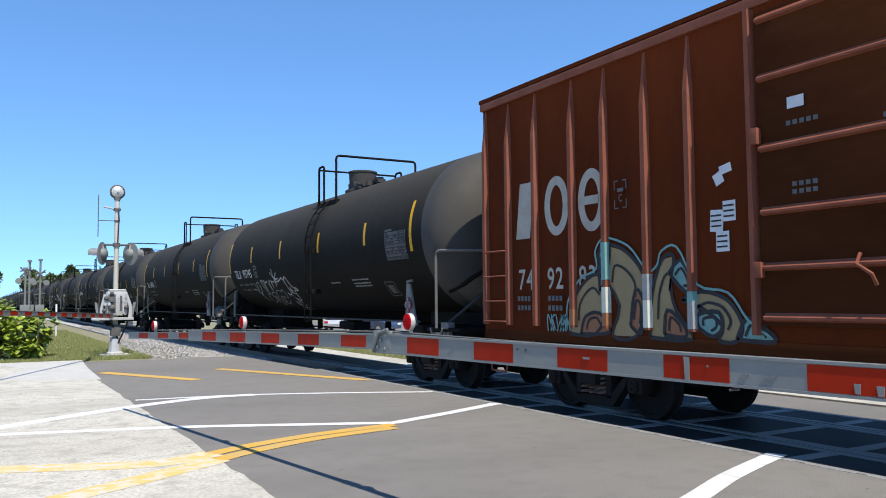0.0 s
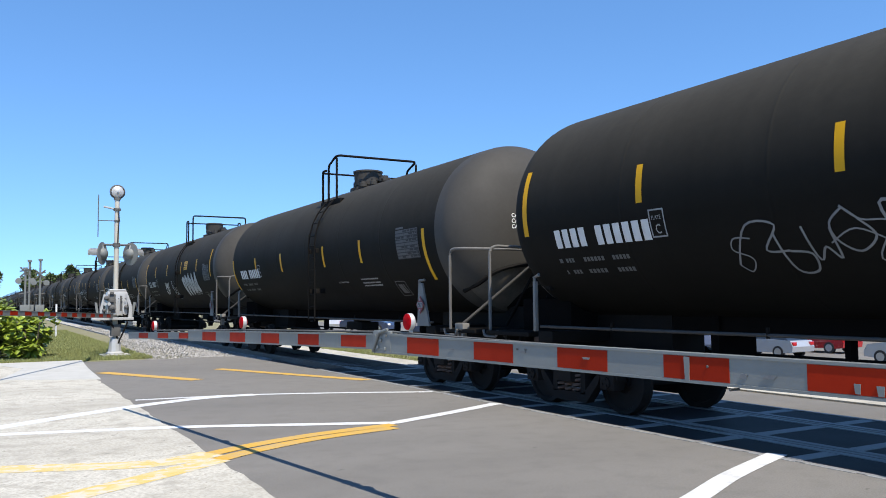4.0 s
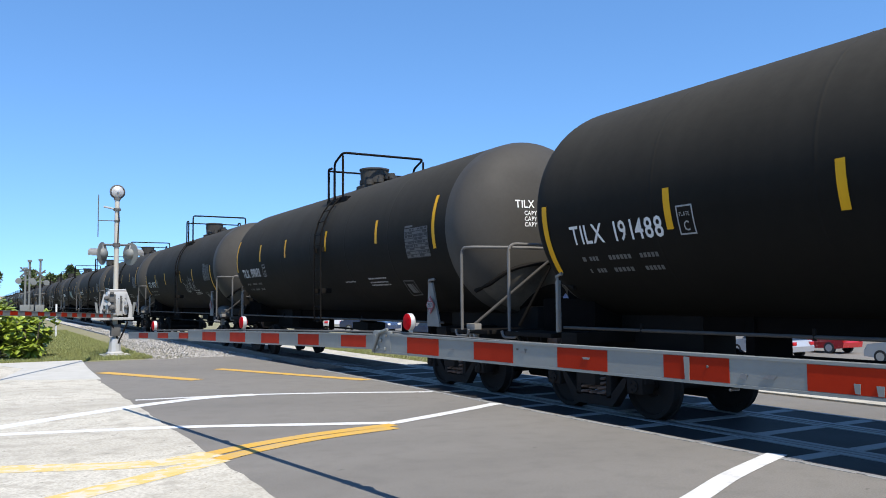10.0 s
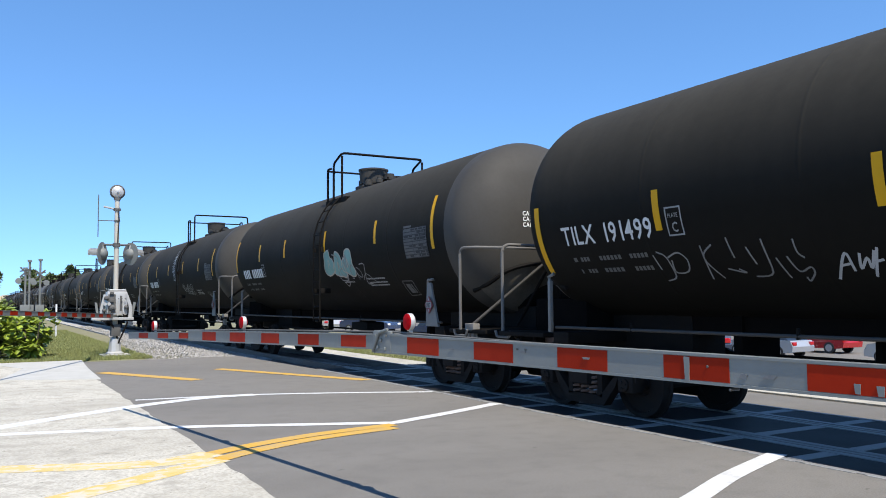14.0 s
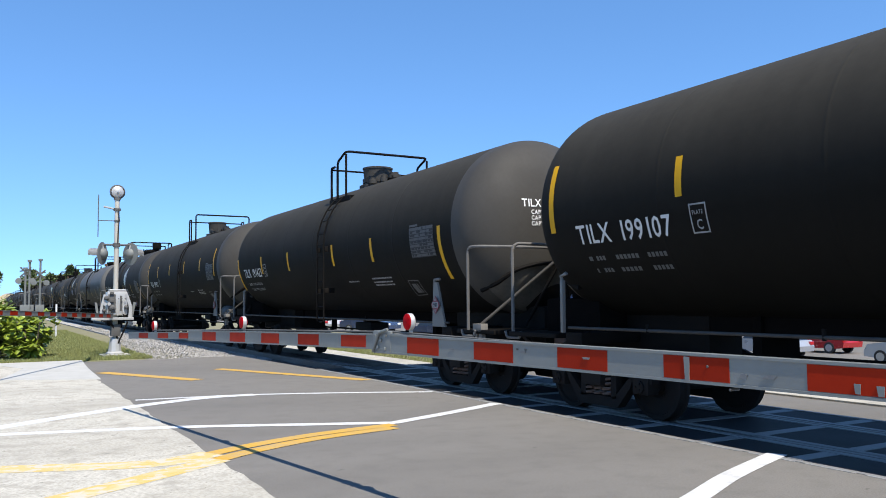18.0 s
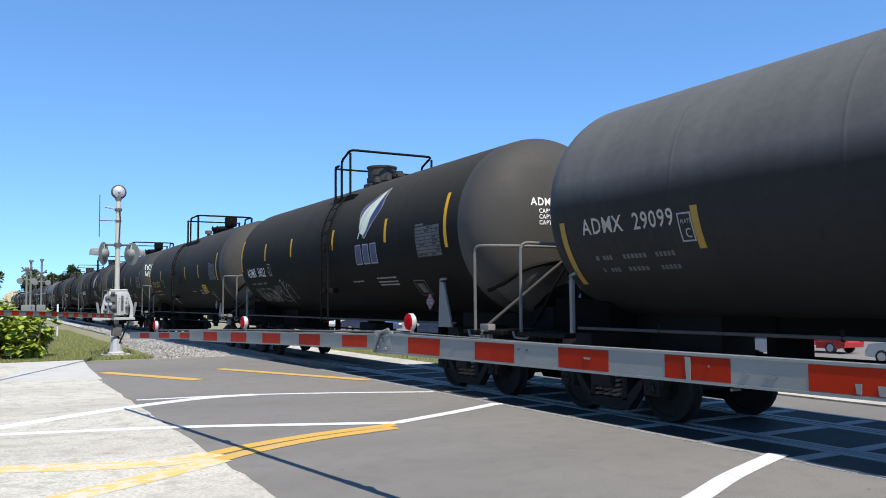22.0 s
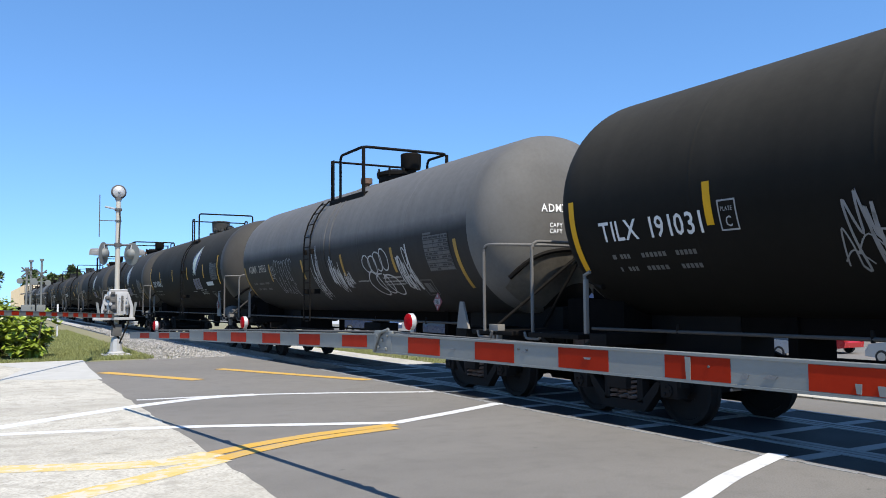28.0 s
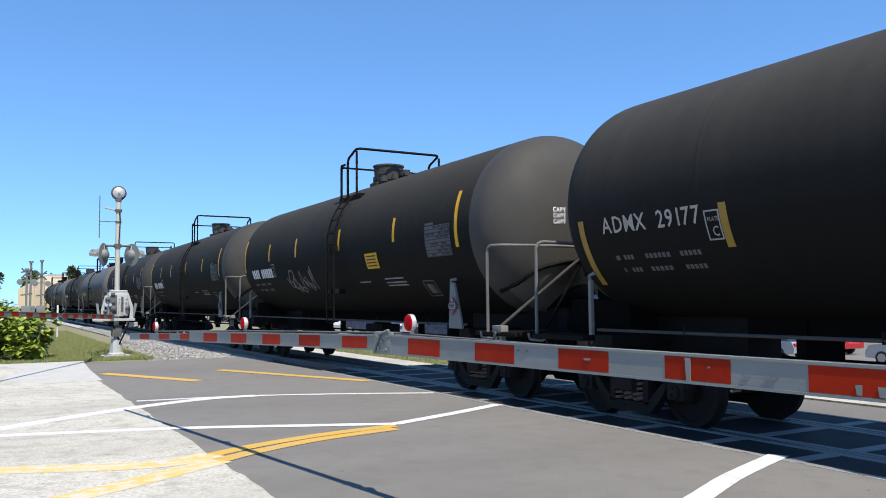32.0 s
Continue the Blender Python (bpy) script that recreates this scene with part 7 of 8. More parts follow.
M["carsilver"] = mat("car_silver", (0.42, 0.43, 0.45), 0.3, 0.3, scale=2, fine=20, bump=0, coat=0.5, mid=0.9)
BOX = boxcar()
BOX_X = -3.80
BOX.matrix_basis = pose(BOX_X, 0, 0)
TRAIN.append((BOX, BOX_X))


# ---- tall cars at the tail ----
def rack_car(material, label):
    car = empty("rack_car", label=label, category="rail car", group="tall cars of the train")
    B, Y = 12.2, 1.5
    part("body", one_box(-B, B, -Y, Y, 1.1, 5.75, 0.04), M[material[0]], car, smooth=0)
    part("roof", prism(bmesh.new(), [(-Y, 5.75), (Y, 5.75), (0.9, 6.02), (-0.9, 6.02)], "x", -B, B), M["silver"], car, smooth=0)
    for s in (-1, 1):
        part("end_door", one_box(min(s * B, s * (B + 0.08)), max(s * B, s * (B + 0.08)), -1.4, 1.4, 1.2, 5.7, 0.03), M[material[1]], car, "pale end door")
        for k in range(17):
            x = -B + 0.3 + k * 1.48
            part("side_post", one_box(x - 0.06, x + 0.06, min(s * Y, s * (Y + 0.06)), max(s * Y, s * (Y + 0.06)), 1.1, 5.75), M[material[1]], car, smooth=0)
        part("coupler", one_box(min(s * B, s * (B + 0.7)), max(s * B, s * (B + 0.7)), -0.15, 0.15, 0.75, 1.02, 0.03), M["rust"], car)
        truck(car, s * 9.8)
    return car


tail = place(39) - 8.33 - 12.9
rack = rack_car(("tan", "cream"), "tall enclosed rail car with cream ends")
for k in range(4):
    x = tail - 25.9 * k
    c = rack if k == 0 else copy_thing(rack, Matrix())
    c.matrix_basis = pose(x, 0, 0)
    TRAIN.append((c, x))


# ---- crossing gates ----
def red_lamp(parent, p, face, r=0.085):
    """A small round lamp: white housing, red lens, looking along face."""
    m = Matrix.Translation(p) @ Vector(face).to_track_quat("Z", "Y").to_matrix().to_4x4()
    h = part("arm_lamp", lathe(bmesh.new(), [(0, -0.04), (r * 0.9, -0.04), (r * 1.02, -0.032), (r * 1.02, 0.0), (r * 0.99, 0.003), (0, 0.003)], m, 24), M["silver"], parent, "round white lamp housing")
    part("lens", lathe(bmesh.new(), [(r * 1.0, 0.003), (r * 0.93, 0.012), (r * 0.6, 0.02), (0, 0.024)], m, 20), M["lens"], h, "red glass lens")
    part("lens", lathe(bmesh.new(), [(r * 0.88, -0.042), (r * 0.5, -0.055), (0, -0.06)], m, 20), M["lens"], h, "red glass lens")
    part("stem", rod(bmesh.new(), Vector(p) + Vector((0, 0.03, -r)), Vector(p) + Vector((0, 0.03, -r - 0.09)), 0.016, 8), M["silver"], h)


def arm_section(parent, start, d, s0, s1, z0, z1, height, thick, name="arm_section"):
    """A straight box section of a gate arm between two distances from its pivot."""
    n = Vector((-d.y, d.x, 0))
    bm = bmesh.new()
    rings = []
    for s, z in ((s0, z0), (s1, z1)):
        c = start + d * s + Vector((0, 0, z))
        rings.append([bm.verts.new(c + n * a * thick / 2 + Vector((0, 0, b * height / 2))) for a, b in ((-1, -1), (1, -1), (1, 1), (-1, 1))])
    a, b = rings
    for k in range(4):
        bm.faces.new((a[k], a[(k + 1) % 4], b[(k + 1) % 4], b[k]))
    bm.faces.new(a)
    bm.faces.new(b)
    bmesh.ops.recalc_face_normals(bm, faces=bm.faces[:])
    return bm


def gate_mast(parent, x, y):
    """Pole on a flared base, with cross-arm lamps on both sides, a bell on top and the gate machine."""
    P = lambda dx, dy, z: (x + dx, y + dy, z)
    part("foundation", one_box(x - 0.42, x + 0.42, y - 0.42, y + 0.42, -0.3, 0.06, 0.03), M["curb"], parent)
    part("base", lathe(bmesh.new(), [(0, 0.06), (0.27, 0.06), (0.27, 0.1), (0.20, 0.14), (0.15, 0.52), (0.11, 0.58), (0, 0.58)], Matrix.Translation((x, y, 0)), 10), M["silver"], parent, "cast silver base", smooth=25)
    part("pole", rod(bmesh.new(), P(0, 0, 0.5), P(0, 0, 4.95), 0.075, 16), M["mast"], parent, "cream-painted steel pole")
    bell = part("bell", lathe(bmesh.new(), [(0, -0.10), (0.10, -0.09), (0.16, -0.05), (0.195, 0.0), (0.18, 0.05), (0.10, 0.10), (0.035, 0.11), (0.03, 0.14), (0, 0.14)], Matrix.Translation(P(0.02, 0, 5.16)) @ Matrix.Rotation(math.pi / 2, 4, "Y"), 28), M["silver"], parent, "round white crossing bell")
    part("bell_ring", lathe(bmesh.new(), [(0.20, -0.04), (0.235, 0), (0.20, 0.04), (0.185, 0), (0.20, -0.04)], Matrix.Translation(P(0.02, 0, 5.16)) @ Matrix.Rotation(math.pi / 2, 4, "Y"), 28), M["greysteel"], bell)
    bm = rod(bmesh.new(), P(0, 0, 4.9), P(0, 0, 4.98), 0.10, 12)
    rod(bm, P(0, 0, 4.56), P(0, 0, 4.64), 0.11, 12)
    rod(bm, P(0, 0, 4.22), P(0, 0, 4.26), 0.10, 12)
    part("collar", bm, M["greysteel"], parent)
    part("conduit", pipe(bmesh.new(), [P(0.09, 0.02, 4.6), P(0.12, 0.05, 4.3), P(0.10, 0.03, 3.9), P(0.09, 0.02, 3.5)], 0.02, 6), M["tyre"], parent)
    ant = part("antenna", rod(bmesh.new(), P(0, -0.55, 3.72), P(0, -0.55, 5.05), 0.014, 6), M["greysteel"], parent)
    part("antenna_bracket", rod(bmesh.new(), P(0, -0.55, 4.24), P(0, 0, 4.24), 0.012, 6), M["greysteel"], ant)
    part("antenna_bracket", rod(bmesh.new(), P(0, -0.40, 4.68), P(0, 0, 4.60), 0.03, 6), M["silver"], ant)
    part("cross_arm", rod(bmesh.new(), P(0, -0.48, 3.48), P(0, 0.48, 3.48), 0.032, 10), M["greysteel"], parent)
    part("cross_arm_collar", rod(bmesh.new(), P(0, 0, 3.42), P(0, 0, 3.54), 0.11, 12), M["greysteel"], parent)
    for sy in (-1, 1):
        m = Matrix.Translation(P(0.03, sy * 0.42, 3.20)) @ Vector((-0.5, sy * 0.87, 0)).to_track_quat("Z", "Y").to_matrix().to_4x4()
        lamp = part("flasher", lathe(bmesh.new(), [(0, -0.16), (0.10, -0.15), (0.15, -0.10), (0.17, -0.02), (0.36, -0.01), (0.36, 0.01), (0.17, 0.015), (0.16, 0.0), (0, 0.0)], m, 28), M["alu"], parent, "round silver signal lamp with backing disc")
        part("lens", lathe(bmesh.new(), [(0.155, 0.005), (0.1, 0.03), (0, 0.04)], m, 20), M["lens"], lamp, "red glass lens")
        bm = bmesh.new()
        seg, rings = 14, []
        for zz in (0.01, 0.38):
            rings.append([bm.verts.new(m @ Vector((0.165 * math.cos(a), 0.165 * math.sin(a), zz))) for a in [math.pi * (-0.1 + 1.2 * k / seg) for k in range(seg + 1)]])
        for k in range(seg):
            bm.faces.new((rings[0][k], rings[0][k + 1], rings[1][k + 1], rings[1][k]))
        bmesh.ops.solidify(bm, geom=bm.faces[:], thickness=0.012)
        part("hood", bm, M["silver"], lamp)
        part("hanger", rod(bmesh.new(), P(0.02, sy * 0.42, 3.48), P(0.02, sy * 0.38, 3.3), 0.028, 8), M["silver"], lamp)
    # the gate machine
    mach = part("gate_machine", one_box(x - 0.22, x + 0.20, y - 0.28, y + 0.34, 1.26, 2.02, 0.08), M["silver"], parent, "silver-painted gate machine")
    for dy in (-0.34, -0.22):
        part("drum", rod(bmesh.new(), P(0.19, dy, 1.62), P(0.27, dy, 1.62), 0.05, 16), M["silver"], mach)
    part("drum", rod(bmesh.new(), P(0.2, -0.2, 1.36), P(0.26, -0.2, 1.36), 0.05, 16), M["greysteel"], mach)
    for k in range(3):
        part("cover_bolt", rod(bmesh.new(), P(0.26, 0.05 + 0.1 * k, 1.78), P(0.29, 0.05 + 0.1 * k, 1.78), 0.02, 6), M["greysteel"], mach)
    for dy in (-0.44, 0.40):
        part("machine_frame", prism(bmesh.new(), [(y + dy - 0.05, 1.14), (y + dy + 0.05, 1.14), (y + dy + 0.06, 1.55), (y + dy * 0.75 + 0.04, 1.92), (y + dy * 0.75 - 0.04, 1.92), (y + dy - 0.03, 1.5)], "x", x + 0.14, x + 0.22), M["silver"], mach)
    part("junction_box", one_box(x + 0.05, x + 0.2, y - 0.16, y + 0.14, 0.62, 0.98, 0.03), M["greysteel"], mach)
    part("machine_lid", one_box(x - 0.1, x + 0.16, y - 0.22, y + 0.30, 2.02, 2.08, 0.03), M["silver"], mach)
    part("cover_recess", one_box(x + 0.195, x + 0.212, y - 0.24, y - 0.02, 1.34, 1.92, 0.01), M["greysteel"], mach, "dark opening with the gate's works")
    part("cover_recess", one_box(x + 0.195, x + 0.212, y + 0.10, y + 0.17, 1.40, 1.88, 0.01), M["greysteel"], mach)
    for dz in (0.1, 0.34, 0.58):
        part("contact_block", one_box(x + 0.20, x + 0.26, y - 0.20, y - 0.08, 1.34 + dz, 1.42 + dz, 0.01), M["greysteel"], mach)
    part("works_pipe", pipe(bmesh.new(), [P(0.24, -0.14, 1.3), P(0.28, -0.3, 1.15), P(0.2, -0.1, 0.95), P(0.1, 0.05, 0.6), P(0.12, 0.02, 0.3)], 0.03, 6, 0.05), M["grime"], mach)
    part("cover_rib", one_box(x + 0.20, x + 0.24, y + 0.02, y + 0.06, 1.26, 1.72), M["silver"], mach)
    part("cover_rib", one_box(x + 0.20, x + 0.24, y + 0.18, y + 0.22, 1.26, 1.72), M["silver"], mach)
    part("bottom_bar", one_box(x + 0.1, x + 0.34, y - 0.72, y + 0.5, 1.12, 1.20, 0.01), M["silver"], mach)
    for dy, lean in ((-0.50, 0.10), (0.46, -0.08)):
        part("counterweight_arm", prism(bmesh.new(), [(y + dy - 0.05, 1.16), (y + dy + 0.03, 1.12), (y + dy + 0.05 - lean, 1.66), (y + dy - 0.02 - lean, 1.68)], "x", x + 0.06, x + 0.12), M["alu"], mach, "grey counterweight arm")
    for dy, z, r in ((-0.30, 1.80, 0.07), (-0.12, 1.50, 0.09), (0.28, 1.52, 0.06), (-0.36, 1.42, 0.06)):
        part("gear_boss", lathe(bmesh.new(), [(0, 0), (r, 0), (r, 0.05), (r * 0.7, 0.07), (r * 0.35, 0.08), (r * 0.35, 0.11), (0, 0.11)], Matrix.Translation(P(0.21, dy, z)) @ Matrix.Rotation(math.pi / 2, 4, "Y"), 16), M["greysteel"], mach)
    part("machine_cable", pipe(bmesh.new(), [P(0.26, 0.2, 1.3), P(0.32, 0.32, 1.05), P(0.18, 0.2, 0.7), P(0.12, 0.06, 0.35)], 0.025, 6, 0.06), M["grime"], mach)
    for k in range(2):
        part("counterweight", one_box(x - 0.06, x + 0.12, y + 0.30, y + 0.62, 0.94 + 0.07 * k, 1.0 + 0.07 * k, 0.01), M["silver"], mach)


def crossing_gate(x, y, d, sections, stripes, lamps, label):
    """sections: (from, to, z, z, height); stripes: middle distances; lamps: (distance, z)."""
    g = empty("crossing_gate", label=label, category="crossing gate", group="crossing gates")
    gate_mast(g, x, y)
    start = Vector((x, y, 0))
    for s0, s1, z0, z1, h in sections:
        sec = part("arm_section", arm_section(g, start, d, s0, s1, z0, z1, h, 0.05 if h > 0.12 else 0.035), M["alu"], g, "grey-white aluminium gate arm section", smooth=0)
        for lip in (-1, 1):
            part("arm_lip", arm_section(g, start, d, s0, s1, z0 + lip * h * 0.47, z1 + lip * h * 0.47, h * 0.09, 0.066 if h > 0.12 else 0.05), M["alu"], sec, smooth=0)
        for c in stripes:
            if min(s0, s1) < c < max(s0, s1):
                t = (c - s0) / (s1 - s0)
                k = 0.203 / (s1 - s0)
                part("red_stripe", arm_section(g, start, d, c - 0.203, c + 0.203, z0 + (z1 - z0) * (t - k), z0 + (z1 - z0) * (t + k), h * 0.80, 0.056 if h > 0.12 else 0.041), M["gatered"], sec, "red reflective stripe", smooth=0)
    for s, z in lamps:
        c = start + d * s
        red_lamp(g, (c.x, c.y, z), (0.02, -1, 0), 0.066)
    return g, start


D1 = Vector((-1, -0.1447, 0)).normalized()
X1 = 1.6
Y1 = -5.73 + 0.1447 * (X1 + 5)
along = lambda px: (X1 - px) / -D1.x
reds = [along(x) for x in (-0.50, -1.31, -2.33 + 0.0, -3.14, -3.94, -4.75, -5.56)] + [along(-6.565 - 0.805 * k) for k in range(8)]
g1, s1 = crossing_gate(X1, Y1, D1, [(0.3, along(-6.20), 1.23, 1.292, 0.155), (along(-6.10), along(-10.45), 1.302, 1.229, 0.125), (along(-10.40), along(-12.88), 1.229, 1.160, 0.090)],
                       reds, [(along(-11.83), 1.322), (along(-8.92), 1.415), (along(-5.79), 1.47)], "lowered crossing gate with red and white striped arm and lamps")
bm = box(bmesh.new(), -0.13, 0.13, -0.036, 0.036, -0.09, 0.095, 0.01)
for dx, dz in ((-0.08, 0.05), (0.0, 0.02), (0.07, 0.06), (-0.05, -0.04), (0.05, -0.05)):
    rod(bm, (dx, -0.05, dz), (dx, 0.05, dz), 0.014, 6)
pipe(bm, [(-0.12, -0.045, -0.08), (-0.02, -0.05, 0.08), (0.1, -0.045, 0.11)], 0.012, 6)
part("arm_joint", bm, M["alu"], g1, "bolted splice of the arm", at=Matrix.Translation((-6.12, -5.885, 1.297)) @ Matrix.Rotation(math.atan2(0.1447, 1), 4, "Z"))
for x, z in ((-3.06, 1.3), (-4.42, 1.33), (-4.5, 1.33), (-2.93, 1.19)):
    part("arm_bolt", rod(bmesh.new(), (x, -5.73 + 0.1447 * (x + 5) - 0.034, z - 0.02), (x, -5.73 + 0.1447 * (x + 5) + 0.034, z - 0.02), 0.007, 8), M["greysteel"], g1)
for x, z, w, h in ((-2.86, 1.245, 0.05, 0.025), (-2.72, 1.25, 0.08, 0.02), (-4.45, 1.295, 0.06, 0.012), (-5.2, 1.28, 0.06, 0.012)):
    bm = prism(bmesh.new(), [(-w / 2, -h / 2), (w * 0.3, -h * 0.6), (w / 2, h * 0.3), (-w * 0.2, h / 2)], "y", -0.0305, -0.027)
    part("scuff", bm, M["scuffed"], g1, "dark scuff mark", smooth=0, at=Matrix.Translation((x, -5.73 + 0.1447 * (x + 5), z)) @ Matrix.Rotation(math.atan2(0.1447, 1), 4, "Z"))
# a splice plate over one red stripe and two bare scratches on the last one
for x, z, w, h, paint in ((-3.19, 1.258, 0.035, 0.135, "alu"), (-2.30, 1.225, 0.03, 0.045, "alu"), (-2.20, 1.222, 0.035, 0.045, "alu"), (-3.9, 1.28, 0.06, 0.012, "alu")):
    bm = prism(bmesh.new(), [(-w / 2, h / 2), (w / 2, h / 2), (w * 0.4, -h / 2), (-w * 0.3, -h / 2)], "y", -0.0335, -0.027)
    part("arm_patch", bm, M[paint], g1, smooth=0, at=Matrix.Translation((x, -5.73 + 0.1447 * (x + 5), z)) @ Matrix.Rotation(math.atan2(0.1447, 1), 4, "Z"))
part("arm_cable", pipe(bmesh.new(), [(x, -5.73 + 0.1447 * (x + 5), z) for x, z in ((-2.0, 1.33), (-4.0, 1.345), (-6.0, 1.385), (-8.9, 1.335), (-11.8, 1.26))], 0.009, 6), M["greysteel"], g1)

ANG = radians(22)
D2 = Vector((math.cos(ANG), -math.sin(ANG), 0))
g2, s2 = crossing_gate(-27.46, -5.15, D2, [(0.4, 5.0, 1.25, 1.365, 0.13), (4.9, 10.6, 1.365, 1.50, 0.11)], [0.85 + 0.8133 * k for k in range(12)], [], "lowered crossing gate beside the grass with striped arm")


# ---- far signals ----
def far_signal(x, y, h, lamp):
    g = empty("signal_mast", label="distant silver crossing signal mast", category="signal mast", group="distant signal masts")
    part("pole", rod(bmesh.new(), (x, y, -0.3), (x, y, h), 0.06, 10), M["alu"], g)
    part("cap", rod(bmesh.new(), (x, y, h), (x, y, h + 0.12), 0.12, 10), M["alu"], g)
    if lamp:
        part("cross_arm", rod(bmesh.new(), (x, y - 0.45, 3.0), (x, y + 0.45, 3.0), 0.03, 8), M["alu"], g)
        for z in (2.2, 3.5):
            part("bracket", rod(bmesh.new(), (x, y - 0.3, z), (x, y + 0.3, z + 0.1), 0.035, 8), M["greysteel"], g)
        for dy in (-0.35, 0.35):
            part("flasher", lathe(bmesh.new(), [(0, -0.1), (0.11, -0.08), (0.12, 0), (0.17, 0.0), (0.17, 0.015), (0.12, 0.02), (0, 0.02)], Matrix.Translation((x + 0.1, y + dy, 2.95)) @ Matrix.Rotation(math.pi / 2, 4, "Y"), 20), M["alu"], g, "round signal lamp")
        for sy in (-1, 1):
            part("crossbuck", prism(bmesh.new(), [(y - sy * 0.31, 3.20), (y - sy * 0.25, 3.14), (y + sy * 0.31, 3.70), (y + sy * 0.25, 3.76)], "x", x + 0.08 + 0.012 * sy, x + 0.09 + 0.012 * sy), M["greysteel"], g, "grey crossbuck board")
    part("gate_machine", one_box(x - 0.2, x + 0.2, y - 0.25, y + 0.25, 0.9, 1.6, 0.04), M["alu"], g)


far_signal(-52.0, -6.72, 3.6, True)
far_signal(-53.5, -6.45, 4.1, False)
far_signal(-56.0, -5.75, 4.3, True)
sig = empty("marker_post", label="short white marker post beside the track", category="post")
part("post", one_box(-45.06, -44.94, -5.63, -5.55, -0.3, 1.62, 0.02), M["white"], sig)


# ---- plants ----
def leaf_cloud(name, material, spots, size, parent, seed, label="", droop=0.5, long=1.7):
    """Many small folded leaves about the given spots (x, y, z, radius, count)."""
    rng = random.Random(seed)
    verts, faces = [], []
    for x, y, z, r, count in spots:
        for _ in range(count):
            d = Vector((rng.gauss(0, 1), rng.gauss(0, 1), rng.gauss(0, 1))).normalized() * r * (0.55 + 0.5 * rng.random())
            c = Vector((x, y, z)) + Vector((d.x, d.y, d.z * 0.9))
            s = size * rng.uniform(0.6, 1.25)
            out = Vector((d.x, d.y, d.z * 0.6 + 0.25 * r)).normalized()
            tip = (out + Vector((rng.uniform(-0.6, 0.6), rng.uniform(-0.6, 0.6), rng.uniform(-droop * 1.6, 0.3)))).normalized()
            side = tip.cross(Vector((rng.uniform(-0.4, 0.4), rng.uniform(-0.4, 0.4), 1))).normalized()
            up = side.cross(tip)
            n = len(verts)
            verts += [tuple(c - tip * s * 0.5 * long), tuple(c + side * s * 0.5 - up * s * 0.1), tuple(c + tip * s * 0.5 * long - up * s * 0.15), tuple(c - side * s * 0.5 - up * s * 0.1), tuple(c + up * s * 0.06)]
            faces += [(n, n + 1, n + 4), (n + 1, n + 2, n + 4), (n + 2, n + 3, n + 4), (n + 3, n, n + 4)]
    me = bpy.data.meshes.new(name)
    me.from_pydata(verts, [], faces)
    return mesh_part(name, me, M[material], parent, label, smooth=0)


rng = random.Random(9)
bush = empty("bush", label="low bush with broad glossy yellow-green leaves", category="bush")
spots = []
for k in range(46):
    u = rng.random()
    y = -7.25 - 3.2 * u + rng.uniform(-0.15, 0.15)
    x = -26.7 - rng.random() * 1.8
    top = 1.62 * (0.55 + 0.45 * min(1.0, (-y - 6.9) / 0.9))
    spots.append((x, y, rng.uniform(0.25, max(0.5, top)), rng.uniform(0.22, 0.42), 66))
leaf_cloud("foliage", "leaf", spots, 0.19, bush, 2, droop=0.6, long=1.5)
bm = bmesh.new()
for k in range(14):
    x, y = -27.5 + rng.uniform(-0.6, 0.6), -8.6 + rng.uniform(-1.3, 1.3)
    pipe(bm, [(x, y, -0.05), (x + rng.uniform(-0.2, 0.2), y + rng.uniform(-0.2, 0.2), 0.6), (x + rng.uniform(-0.4, 0.4), y + rng.uniform(-0.4, 0.4), 1.1)], 0.02, 5)
part("stem", bm, M["bark"], bush)

for name, spot_list, label in (
        ("shrub", [(-66 + rng.uniform(-6, 6), -8.6 + rng.uniform(-2.2, 1.6), rng.uniform(0.3, 1.7), rng.uniform(0.5, 0.9), 60) for _ in range(40)], "leafy green shrubs beside the track"),
        ("shrub", [(-60 + rng.uniform(-3, 3), -6.2 + rng.uniform(-0.8, 0.6), rng.uniform(0.1, 0.9), rng.uniform(0.3, 0.5), 50) for _ in range(16)], "low green shrubs near the far signals")):
    s = empty(name, label=label, category="shrub")
    leaf_cloud("foliage", "hedgeleaf", spot_list, 0.22, s, 4)
    part("stem", rod(bmesh.new(), (spot_list[0][0], spot_list[0][1], -0.3), (spot_list[0][0], spot_list[0][1], 0.8), 0.05, 6), M["bark"], s)


def tree(x, y, h, spread, seed, label, count=70, leaf=0.5):
    rng = random.Random(seed)
    t = empty("tree", label=label, category="tree", group="trees in the distance")
    bm = bmesh.new()
    rod(bm, (x, y, -0.3), (x, y, h * 0.55), h * 0.03, 8, h * 0.018)
    spots = []
    for k in range(9):
        a = k * 0.7 + rng.random()
        e = Vector((x + math.cos(a) * spread * rng.uniform(0.35, 0.8), y + math.sin(a) * spread * rng.uniform(0.35, 0.8), h * rng.uniform(0.6, 0.9)))
        rod(bm, (x, y, h * rng.uniform(0.35, 0.5)), e, h * 0.014, 6, h * 0.005)
        for _ in range(5):
            spots.append((e.x + rng.uniform(-1, 1) * spread * 0.25, e.y + rng.uniform(-1, 1) * spread * 0.25, e.z + rng.uniform(-0.12, 0.12) * h, h * rng.uniform(0.06, 0.11), count))
    part("trunk", bm, M["bark"], t)
    leaf_cloud("crown", "treeleaf", spots, leaf, t, seed)
    return t


